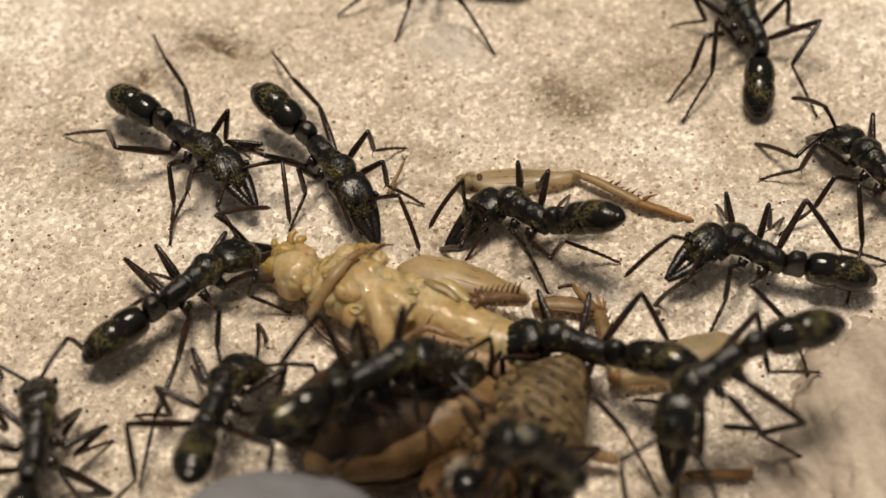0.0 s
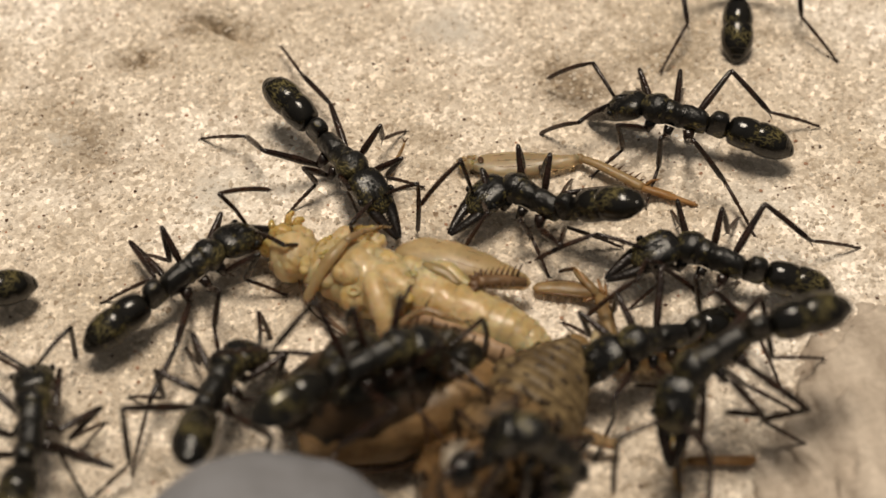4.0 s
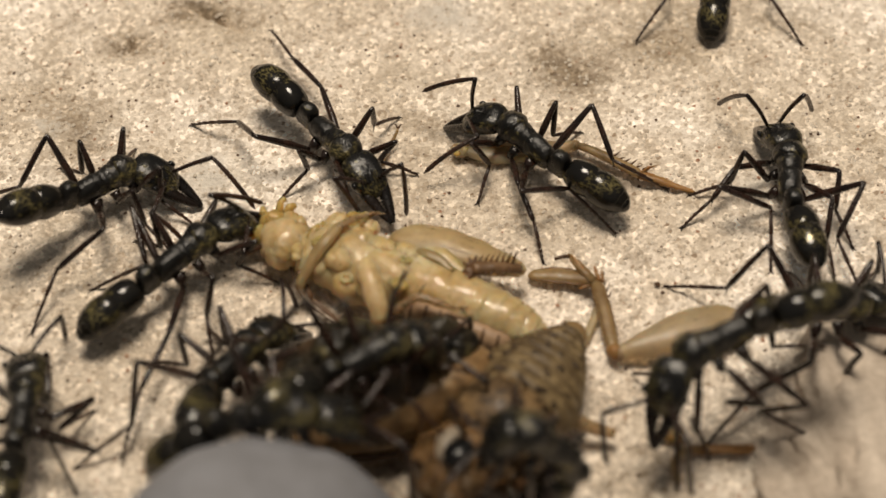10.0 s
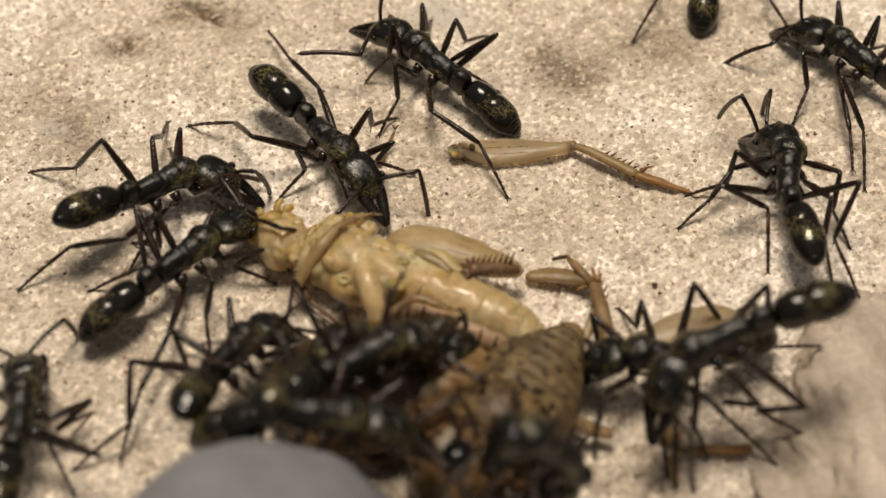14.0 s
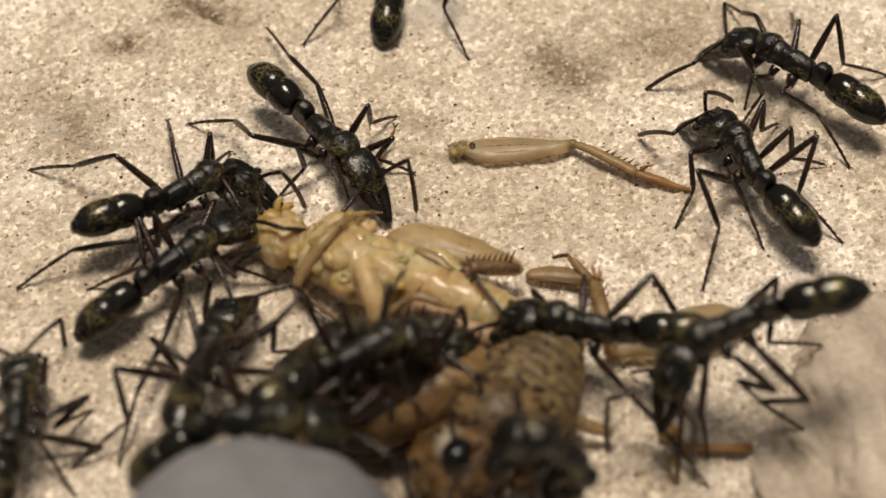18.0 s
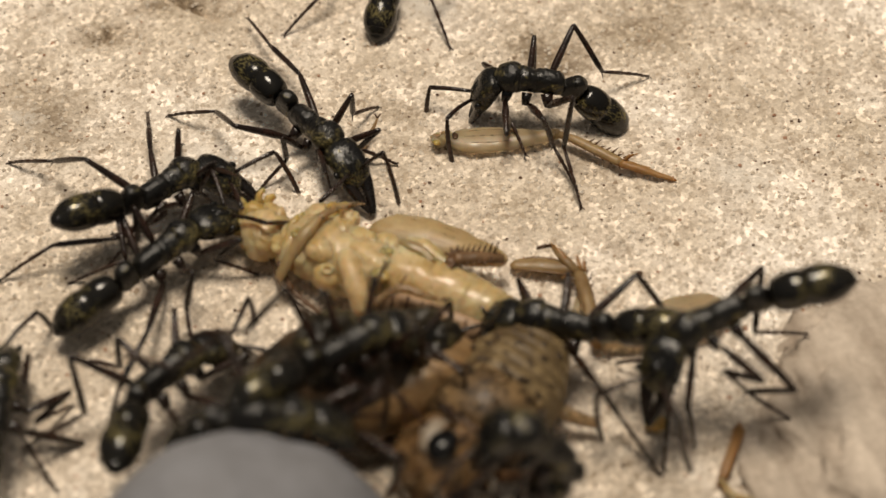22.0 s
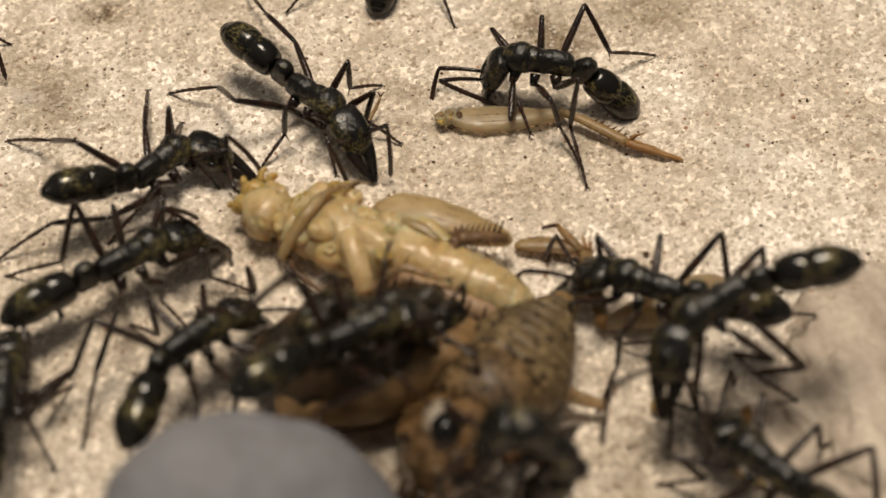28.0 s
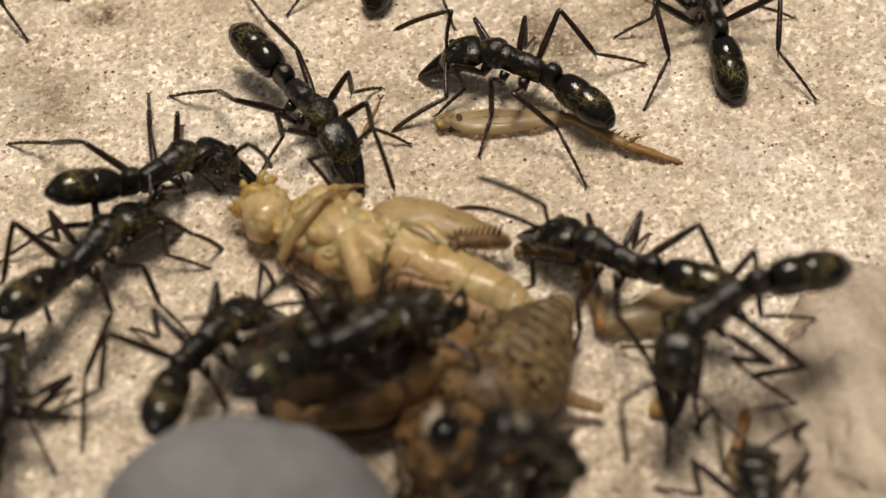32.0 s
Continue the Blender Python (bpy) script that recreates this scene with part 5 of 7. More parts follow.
at("rover", 2, 17.54, -1.31, 2.27, 158, 9, 63.2, -2.6, 12.6, -4.4)
at("rover", 3, 15.95, -1.54, 2.28, 160, 8.4, 58.6, -4.1, 4.3, -5.1)
at("rover", 6, 11.96, -2.05, 2.49, 150.6, 6.4, 19, -34, 35.3, 4.5)
at("rover", 7, 15.87, -0.24, 2.27, 154.7, 6.3, 57.5, -27.8, 18.6, -1.7)
at("rover", 7.5, 17.29, -0.15, 3.32, 127.5, 1.8, 6.5, -42.5, -2.2, 6.8)
at("rover", 8, 19.62, 0.98, 2.51, 104.1, 2.5, -9.4, -28.9, 9.2, 3.8)
at("rover", 8.5, 20.27, 2.51, 2.4, 86.9, 1.4, 11.4, -25.4, 13.1, 7.8)
at("rover", 9, 20.51, 3.48, 2.49, 80, 1.3, 25.4, -26.7, 14.9, 10.9)
at("rover", 10, 20.33, 3.87, 2.33, 81.7, 3.1, 25.1, -26.5, 15.6, 9.2)
at("rover", 11, 19.94, 2.67, 3.06, 83.1, 2.6, 41, -37.9, 11.5, 16.8)
at("rover", 12, 20.3, 3.14, 2.98, 79, 5.5, 55.6, -39.2, 16.1, 15.6)
at("rover", 13, 20.28, 3.52, 2.82, 81.8, 5.7, 58, -36.3, 13.6, 13.2)
at("rover", 14, 20.37, 3.75, 2.72, 79.2, 5.4, 50, -34.7, 19.3, 13.5)
at("rover", 16.5, 20.18, 3.66, 2.79, 83, 4.5, 44.2, -35.4, 15.7, 12.3)
at("rover", 17, 19.96, 3.86, 2.62, 86.6, 3.2, 55.1, -30.4, 13.3, 13.9)
at("rover", 17.5, 18.6, 4.87, 2.64, 114, 3.6, 23, -32.4, -6.3, 8.2)
at("rover", 18, 17.88, 4.97, 2.62, 106.6, 5.5, 26.6, -34.5, 13.8, 6.2)
at("rover", 18.5, 15.82, 6.67, 2.98, 123.8, 3.9, 7.4, -39.2, 1.1, 5.6)
at("rover", 19, 14.24, 8.75, 2.84, 147.9, 6.2, 13.8, -40, -2.7, 6.5)
at("rover", 19.5, 13.03, 8.36, 2.92, 148.5, 5, 17, -39.8, -1.5, 14.7)
at("rover", 20, 10.22, 8.9, 2.48, 156.5, 6, 13.8, -33.3, 6.9, 11.2)
at("rover", 20.5, 6.59, 11.03, 2.25, 168.6, 9.3, 46.5, -32, 15.5, -4.5)
at("rover", 21, 5.69, 9.44, 3.3, 184.1, 4.2, 1.7, -64, -3.6, -20.3)
at("rover", 22, 6.48, 9.49, 3.3, 176.6, 6, 1.2, -68, -4.5, -32)
at("rover", 23, 6.5, 9.45, 3.3, 176.6, 5.5, 1.5, -65, -4.4, -36)
at("rover", 24, 6.53, 9.42, 3.3, 176.6, 5.1, 1.7, -63.7, -4.3, -38.4)
at("rover", 25, 6.39, 9.69, 3.3, 168.3, 4, 1.3, -68, -4.5, -37.9)
at("rover", 25.5, 6.39, 9.69, 3.3, 168.3, 4, 1.3, -68, -4.5, -37.9)
at("rover", 27.5, 6.69, 9.35, 3.3, 172, 4, 0.6, -70, -3.5, -32.1)
at("rover", 28, 6.69, 9.29, 3.3, 172.4, 4, 0.6, -70, -3.5, -32.1)
at("rover", 29, 6.68, 8.9, 3.3, 178, 5.3, 1.1, -70, -4.8, -40.9)
at("rover", 29.5, 6.2, 9.6, 3.1, 172, 5.3, 10, -50, -4.8, -25)
at("rover", 30, 6.11, 10.03, 2.31, 151.3, 7.2, 43.1, -30.8, -20.5, 14.2)
at("rover", 31, 5.89, 9.21, 3.30, 172.9, 9.2, 1.0, -64.4, -0.6, -29.4)
at("rover", 32, 5.19, 10.42, 2.45, 155.5, 6.7, 23.3, -33.5, -20.2, 5.6)
at("leaver", 0, 20.1, 19.69, 2.61, 107.3, 10.6, -1.4, -5.5, -22.2, -7.3)
at("leaver", 1, 20.85, 19.4, 2.53, 102.8, 10.1, -6.7, -5.9, -12.8, -6.4)
at("leaver", 2, 21.5, 19.69, 2.54, 107.3, 9.5, -6.4, -5.8, -16.7, -7.5)
at("leaver", 2.5, 21.32, 22.22, 2.48, 98.7, 9.4, -4.4, -7.9, -1.9, -6.4)
at("leaver", 3, 19.53, 23.54, 2.5, 89.4, 10.5, -2.8, -4.9, -3.3, -5.2)
at("leaver", 6, 19.1, 24.75, 2.52, 82.7, 10.9, 3.3, -4.1, -0.3, -5)
at("leaver", 10, 18.72, 24.15, 2.53, 78.8, 11.1, 4.5, -4.4, 0.9, -4.7)
at("leaver", 13, 19.09, 24.36, 2.53, 80, 11.1, 3.3, -4.3, 0.3, -4.7)
at("leaver", 14, 18.32, 25.09, 2.52, 81.3, 11.2, 1.2, -4, -1.3, -4.6)
at("leaver", 14.5, 18.4, 28.47, 2.58, 79.1, 11.9, 1.5, -1.7, 1.2, -4.3)
at("leaver", 17, 18.55, 33.27, 2.7, 78.2, 13.1, 1.4, 2.6, 2.4, -4.2)
at("leaver", 32, 18.88, 29.63, 2.62, 77.8, 12.1, 1.2, -1.2, 2.5, -4.6)
at("passer", 0, 26.31, 6.33, 2.6, 119.8, 3.3, 4.4, -31.6, 13.9, 13.6)
at("passer", 1, 22.09, 6.13, 2.33, 144.6, 5.6, 51.7, -28.4, 15.3, 6.5)
at("passer", 2, 20.34, 7.46, 2.5, 134.6, 6.5, 22.4, -34.1, 8.4, 2.2)
at("passer", 3, 15.15, 9.24, 2.63, 148.7, 6.6, 14.3, -36.7, 1, 1.6)
at("passer", 3.5, 14.24, 9.43, 2.71, 160.4, 6.7, -10.6, -38.4, -0.1, 1.3)
at("passer", 5.5, 12.1, 8.77, 2.74, 186.1, 10.4, -46.5, -41.7, 0.5, -3.3)
at("passer", 6, 10.68, 11.05, 2.47, 156.2, 8.8, -14.3, -37.2, 1.8, -0.6)
at("passer", 6.5, 7.49, 16.33, 2.3, 133.9, 6.2, -14.1, -28.9, -6.3, -1.7)
at("passer", 7, 6.97, 21.66, 2.47, 101.7, 11.2, -4.7, -9.4, -2.8, -3.9)
at("passer", 7.5, 4.95, 26.71, 2.48, 98.7, 11.1, -2.6, -8.6, -3.9, -4.3)
at("passer", 8.2, 3.91, 38.43, 2.68, 99.4, 13.7, -3.5, 3.4, -2.3, -3.2)
at("passer", 32, 5.14, 34.3, 2.58, 98.5, 12.4, -4.1, 0.1, -2.3, -3.7)
at("lodger", 0, -15.91, 9.22, 2.3, -39.9, 4.1, -14.8, -10.6, 2.8, 8.1)
at("lodger", 0.5, -18.77, 9.96, 2.3, -63, 3.6, -5, -12.1, -1.8, 6.5)
at("lodger", 1, -19.85, 9.28, 2.31, -78.6, 1, -13.6, -13.5, 10.8, 11.2)
at("lodger", 1.5, -23.33, 5.83, 2.29, -96.3, 3.5, -0.2, -10.1, 4.1, 6)
at("lodger", 2, -24.63, 3.93, 2.3, -96.5, 2.7, 3.9, -13.3, 2.2, 8.7)
at("lodger", 2.5, -25.63, -0.36, 2.29, -96.5, 5.3, 4.1, -4.3, 5.7, 6.7)
at("lodger", 3, -26.93, -3.65, 2.28, -98.8, 10.4, 8.5, 1.9, 5.2, -2.6)
at("lodger", 3.6, -29.29, -5.66, 2.82, -107.4, 12.4, -80, -39.6, 0.4, -5.8)
at("lodger", 4.6, -31.76, -6.94, 2.29, -221.2, 0.9, -16.7, -16.1, -1.2, 12.6)
at("lodger", 5.5, -30.37, -7.97, 3.26, -369.7, 17, 90.7, -50, 7.6, -4.5)
at("lodger", 6, -27.78, -7.11, 3.23, -384, 17.5, 78.3, -53.6, 17.7, -4.1)
at("lodger", 7, -26.55, -4.5, 2.31, -383.9, 12.4, -13.7, 1.6, 9.5, -0.5)
at("lodger", 8, -26.96, -2.72, 2.81, -375.7, 14.6, 51.9, -47.4, 9.9, -2.8)
at("lodger", 9, -22.5, 0.6, 2.8, -338.6, 4.2, 32.7, -36, 33, 33.9)
at("lodger", 10, -19.71, 3.18, 2.26, -318.8, -1.1, -60.6, -20.3, 4.3, 28.4)
at("lodger", 11, -18.8, 3.27, 2.19, -330, 6.7, -50.3, -27.8, -28.9, -7.7)
at("lodger", 12, -17.3, 3.35, 2.37, -329.1, 7.1, -40.9, -31.9, -29.2, -8.5)
at("lodger", 13, -16.8, 3.6, 2.35, -313.6, -1, -56.7, -21.8, -8.3, 18.5)
at("lodger", 14, -16.01, 3.21, 2.28, -322.6, -2.4, -53.5, -19.2, 5.6, 21.4)
at("lodger", 17, -14.24, 2.88, 2.21, -329.9, 4.6, -55.6, -25.4, -23.2, -8.9)
at("lodger", 18, -14.38, 2.72, 2.26, -319.4, -1.2, -62.7, -20.4, -10.5, 11.3)
at("lodger", 20, -14.77, 2.59, 2.27, -313.3, -3.7, -64.4, -18.3, -11.7, 18.1)
at("lodger", 23, -14.58, 2.19, 2.28, -315, -3.5, -62.2, -18.5, -9.3, 18.9)
at("lodger", 25, -14.47, 2.29, 2.25, -316.6, -4.1, -62.5, -17.6, -8.9, 18)
at("lodger", 28, -15.07, 2.32, 2.28, -309.9, -3.7, -64.6, -18.6, -18.9, 20.7)
at("lodger", 29, -15.14, 2.45, 2.27, -313.1, -3.7, -61.8, -18.2, -14.4, 21.6)
at("lodger", 30, -14.75, 2.13, 2.26, -311.2, -4.8, -65.3, -17.3, -16.9, 22.5)
at("lodger", 32, -14.75, 2.2, 2.24, -314.5, -3, -63.7, -18.5, -16, 23.4)
at("boulder", 0, 13.34, -12.13, 7, -151.1, -18.4, 45.1, -22.9, -16, -6.3)
at("boulder", 3, 13.34, -12.13, 7, -151.1, -18.4, 45.1, -22.9, -16, -6.3)
at("boulder", 7, 13.4, -12.15, 7, -157.83, -14.87, 43.03, -26.23, -9.4, 0.23)
at("boulder", 12, 13.43, -12.16, 7, -161.2, -13.1, 42, -27.9, -6.1, 3.5)
at("boulder", 14.5, 13.53, -12.06, 7, -162.2, -13.1, 43, -29.9, -5.1, 4.5)
at("boulder", 17, 13.95, -11.45, 7, -164, -18.5, 41.7, -28, -14.2, 6.3)
at("boulder", 20, 13.95, -11.45, 7, -164, -18.5, 41.7, -28, -14.2, 6.3)
at("boulder", 25, 14, -11.6, 7, -162, -18, 42.7, -27, -16.2, 7.3)
at("boulder", 28, 13.8, -11.73, 7, -157, -19.7, 45.6, -18.8, -21.7, 4.2)
at("boulder", 29.5, 13.86, -11.93, 7, -150.5, -15.5, 44.9, -19.7, -19.1, -8.8)
at("boulder", 32, 13.81, -11.83, 7, -149.5, -15, 45.9, -21.7, -20.1, -6.8)
at("miller", 0, 6.8, -7.42, 3.25, 155.8, 0.9, 30.5, -37, -4.1, 27.6)
at("miller", 1, 6.24, -7.62, 3.37, 155.8, 0.6, 4.3, -38.8, -9, 31.4)
at("miller", 2, 8, -7.78, 3.27, 156.7, 7, 23.8, -46.2, 31.5, 6.3)
at("miller", 3, 10.68, -8.55, 3.49, 198.9, 18.2, -19.5, -68.1, 15.6, -5.6)
at("miller", 6, 11.81, -8.16, 2.98, 216.8, 11.7, 31.3, -6.7, -4.3, -6.7)
at("miller", 7, 11.8, -10.39, 3, 222.8, 4.7, 30.5, -6.7, -3, -5.1)
at("miller", 8, 13.49, -9.3, 3.01, 227.8, 2, 29.6, -19.4, -1.3, -6.8)
at("miller", 8.5, 16.25, -9.04, 3.16, 273.2, 12.4, -10.7, 10.8, 5.4, -9.7)
at("miller", 9, 16.95, -8.43, 3.45, 304.4, 13.5, 101.5, -44.8, -24.6, -12.8)
at("miller", 9.5, 18.71, -7.86, 3.38, 366.1, -4.2, 32.6, -32.4, 30.2, 36)
at("miller", 10, 21.02, -6.94, 3.14, 371.7, -3.5, 28.8, -28.7, 21.7, 29.4)
at("miller", 10.5, 21.49, -6.76, 3.13, 380, -4.8, 26.2, -26.8, 13.2, 27.9)
at("miller", 11, 19.56, -8.59, 2.96, 225, 12.5, 7.7, 4.1, 1.7, -0.9)
at("miller", 11.5, 14.48, -9.62, 3, 217.7, 8.6, 16.6, 6, -1.7, 0.4)
at("miller", 12, 12.73, -9.99, 3, 212.1, 6.8, 25.1, 1.7, 0.7, 0.9)
at("miller", 13, 11.73, -10.37, 3, 206.5, 5.2, 26.1, 3, -1.7, -0.6)
at("miller", 14, 11.52, -10.13, 3.23, 179.5, 10.3, -1.4, -51.1, 29.6, -0.9)
at("miller", 14.5, 9.38, -9.39, 3.35, 174, 12.3, 0.4, -56.5, 26.7, -6.7)
at("miller", 16.5, 7.59, -9.43, 3.90, 159.0, -3.9, 2.3, -37.2, 0.0, 25.0)
at("miller", 17, 7.58, -9.42, 3.90, 161.3, -2.4, 2.4, -37.6, 0.0, 25.0)
at("miller", 18, 7.18, -8.65, 3.90, 165.2, 3.6, 3.2, -37.7, 0.0, 25.0)
at("miller", 19, 7.03, -8.94, 3.90, 165.2, 3.9, 3.5, -38.4, 0.0, 25.0)
at("miller", 20, 6.70, -8.84, 3.90, 161.1, -3.8, 1.0, -42.4, 0.0, 25.0)
at("miller", 21, 6.91, -8.93, 3.90, 162.1, -2.5, 1.4, -43.8, 0.0, 25.0)
at("miller", 23, 6.72, -9.35, 3.90, 160.6, -2.1, 2.2, -45.3, 0.0, 25.0)
at("miller", 24, 6.97, -9.61, 3.90, 162.8, -1.0, 1.6, -43.4, 0.0, 25.0)
at("miller", 25, 7.98, -8.94, 3.90, 162.5, -3.7, 0.4, -49.3, 0.0, 25.0)
at("miller", 27.5, 11.39, -7.74, 3.6, 155, -1.4, 1.8, -41.1, 7.2, 8.6)
at("miller", 28, 11.39, -7.74, 3.6, 155, -1.4, 1.8, -41.1, 7.2, 8.6)
at("miller", 29, 11.02, -7.77, 3.6, 154, 0.55, 3.95, -42.05, 9.75, 10.55)
at("miller", 30, 10.65, -7.8, 3.6, 153, 2.5, 6.1, -43, 12.3, 12.5)
at("miller", 31, 10.33, -6.69, 3.6, 146.3, -1.8, -6.5, -46.2, 13.7, 8.5)
at("miller", 32, 9.63, -5.45, 3.6, 141.5, -4.5, 0.1, -24.1, 12, 9)
at("watcher", 0, -21.82, -13.47, 3.49, 95.6, -0.3, 13.1, -26, -8, 9.3)
at("watcher", 2, -21.65, -13.74, 3.49, 97.9, -0.9, 9.5, -27.7, -9.5, 11.1)
at("watcher", 6, -21.43, -13.69, 3.48, 97.6, -4.4, 8.4, -26.6, -6.5, 11.1)
at("watcher", 10, -21.33, -13.59, 3.48, 95.5, -4.9, 12.5, -27.7, -5.7, 11.1)
at("watcher", 17, -21.38, -13.53, 3.48, 97.5, -4.9, 8.8, -28.1, -8.9, 11.2)
at("watcher", 20, -21.87, -13.71, 3.48, 97.4, -4.3, 9.1, -28.1, -7, 13.3)
at("watcher", 23, -21.37, -13.48, 3.48, 96.6, -3.3, 11.6, -29.9, -8.3, 12.5)
at("watcher", 28, -21.14, -13.93, 3.48, 96.6, -3.7, 5.6, -29.4, -6.6, 13)
at("watcher", 32, -21.25, -13.71, 3.48, 98.8, -3.6, 6.2, -30.8, -8.7, 12.9)
at("pusher", 0, -12.38, -11.26, 3.85, 78.6, -8.5, -36.7, -33.9, 8.3, 22.8)
at("pusher", 2, -12.44, -11.69, 3.9, 85.5, -14, -40.4, -28.6, 7.7, 22.1)
at("pusher", 6, -11.52, -11.49, 4.23, 68.5, -9.2, -29.3, -40.3, 13.8, 17.9)
at("pusher", 7, -11.02, -10.69, 3.73, 64.7, -10.7, -17.3, -27, 13.4, 19.9)
at("pusher", 9, -10.8, -10.8, 3.47, 59.8, -9, -11.8, -24.4, 22.9, 23.4)
at("pusher", 12, -10.64, -10.18, 3.68, 65.6, -9.8, -23, -27.6, 14, 25.1)
at("pusher", 14, -10.81, -10.26, 3.84, 60.8, -11, -28.2, -29.5, 18.6, 27.7)
at("pusher", 16.5, -12.09, -10.08, 3.50, 80.7, -9.2, -3.5, -9.7, 8.2, 22.7)
at("pusher", 17, -12.09, -10.08, 3.50, 80.7, -9.2, -3.5, -9.7, 8.2, 22.7)
at("pusher", 18, -12.12, -10.37, 3.60, 78.6, -10.1, -6.4, -10.0, 10.1, 23.2)
at("pusher", 19, -12.57, -9.79, 4.2, 63.3, -5.2, -25.7, -45.3, 19.6, 16.4)
at("pusher", 20, -13.06, -10.63, 4.16, 62.8, -5.2, -19.9, -44.2, 23.3, 14.8)
at("pusher", 21, -13.7, -11.52, 4.19, 61.3, -2.2, -41.4, -50, 29, 14)
at("pusher", 22, -13.04, -11.86, 3.65, 50, -7.5, -14.8, -30.2, 33.7, 11.1)
at("pusher", 23, -13.2, -11.82, 3.7, 48.6, -7.8, -25.9, -31.2, 28.7, 20.2)
at("pusher", 25, -12.65, -11.76, 3.8, 42.9, -6.8, -5.6, -33.8, 34, 16.4)
at("pusher", 28, -11.87, -11.17, 3.9, 44.2, -2.6, 1.8, -42.3, 33.5, 5.5)
at("pusher", 29, -11.55, -10.97, 3.48, 39.1, -0.4, 9.3, -35.4, 35.5, 2.2)
at("pusher", 30, -11.72, -11.18, 3.47, 43.5, -2.7, 5.1, -30.3, 34.9, 9.6)
at("pusher", 32, -11.26, -10.95, 3.6, 58.3, -9.6, -12.6, -26, 23.5, 13.7)
at("riding", 0, -3.54, -11.99, 7.4, 34.2, 0.1, -38.8, -46.8, 2.4, 11)
at("riding", 9, -3.4, -13.14, 7.4, 35.8, -2.8, -26.4, -46.8, 6, 17.4)
at("riding", 20, -3.58, -12.86, 7.4, 36.8, -2.3, -32.7, -47.9, 5.5, 16.7)
at("riding", 28, -3.28, -13.35, 7.4, 32.3, -1.8, -27.5, -48.4, 7.2, 15.4)
at("riding", 32, -3.19, -13.25, 7.4, 32.6, -2.3, -26.3, -49.9, 8, 17.6)
at("shadow", 0, -26.4, -25.13, 8.45, 13.2, 13.5, 74, -55.9, -10.5, -18.2)
at("shadow", 5.5, -25.3, -25.96, 8.47, 13.4, 19.6, -91.6, -118.9, -10.4, -12.6)
at("shadow", 6, -20.15, -23.16, 8.43, 32.7, 14.2, 22.3, -60.3, -25.1, -19.4)
at("shadow", 7, -16.74, -21.69, 8.45, 27.7, 10.1, 32.5, -48.4, -20.2, -24.2)
at("shadow", 8, -13.44, -19.89, 8.45, 23.6, 9.2, 23.3, -48.3, -13.5, -25.4)
at("shadow", 9, -9.03, -17.68, 8.44, 3, 12.9, 23.1, -57.7, 0.7, -30.8)
at("shadow", 11, -6.75, -17.15, 8.49, -3.9, 5.2, -2.4, -37.1, 22.4, -15)
at("shadow", 13, -5.56, -17.13, 8.49, -10.6, 6.1, 2.8, -35.7, 7.6, -21.9)
at("shadow", 14.5, -5.45, -17.42, 8.49, -9.9, 5.8, 4.4, -39.1, 7.7, -21)
at("shadow", 16.5, -7.57, -17.19, 8.48, -2.6, 6.2, 4.3, -40.7, 20.3, -19.9)
at("shadow", 18, -8.44, -17.68, 8.47, -2.7, 6.9, 10.2, -45.8, 22.7, -22)
at("shadow", 20, -7.3, -18.23, 8.49, -12.4, 8.9, 18.7, -52.6, -2, -39.1)
at("shadow", 22, -7.13, -17.86, 8.47, -9, 10.8, 23.5, -58.4, -0.2, -39.2)
at("shadow", 23, -10.6, -18.77, 8.47, 12, 8.5, 19.8, -45.5, -2.2, -26.1)
at("shadow", 24, -12.2, -18.41, 8.45, 11.3, 10.8, 30.6, -54.3, -3.6, -32.6)
at("shadow", 25, -14.95, -19.58, 8.46, 45.5, -5.6, 4, -35.7, 21.4, 26)
at("shadow", 26.5, -19.29, -25.04, 8.42, 23.6, 14.6, 63.5, -47.1, -15.9, -26.2)
at("shadow", 28, -23.27, -27.5, 8.46, 11.3, 21.8, -81.9, -118.9, -10.7, -14.2)
at("shadow", 32, -23.3, -27.31, 8.46, 11.3, 21.4, -83.1, -119.1, -10.3, -14)
at("carver", 0, 4.46, -17.81, 8.5, 169.1, 44.91, -0.59, -106.43, 10.98, -64.34)
at("carver", 8, 4.7, -19.04, 8.5, 173.38, 46.47, 3.71, -106.65, 8.94, -62.51)
at("carver", 20, 5.19, -19.35, 8.5, 173.85, 47.18, 3.49, -107.47, 4.2, -60.72)
at("carver", 28, 4.91, -20.34, 8.5, 171.69, 46.13, 4.48, -108.73, 5.3, -61.12)
at("carver", 32, 5.01, -20.17, 8.5, 172.33, 46.08, 4.61, -108.03, 5.57, -61.09)
at("newcomer", 0, 26.49, -28.41, 4.25, 140, 4.7, -59.1, -57.1, 33.1, -35.3)
at("newcomer", 24, 25.82, -30.34, 4.32, 141.4, 5.4, -69.6, -58.4, 33.2, -35.9)
at("newcomer", 25, 21.68, -23.52, 4.17, 118.4, -13.3, -17.6, -32.1, -18.6, 30.5)
at("newcomer", 27.5, 16.63, -18.07, 3.62, 126.5, -9.6, -18.3, -26.6, -16.9, 24.9)
at("newcomer", 28, 15.93, -18.61, 3.63, 126.8, -9.8, -18.4, -26.7, -17, 25.2)
at("newcomer", 29, 16.62, -19.85, 3.68, 111.5, -10.1, -19.6, -27, -14.1, 26)
at("newcomer", 30, 16.02, -21.23, 3.65, 96.3, -8.9, -16.5, -28, -7.1, 22)
at("newcomer", 31, 15.5, -21.19, 3.59, 96.3, -8.2, -12.1, -27.7, -11.4, 18.1)
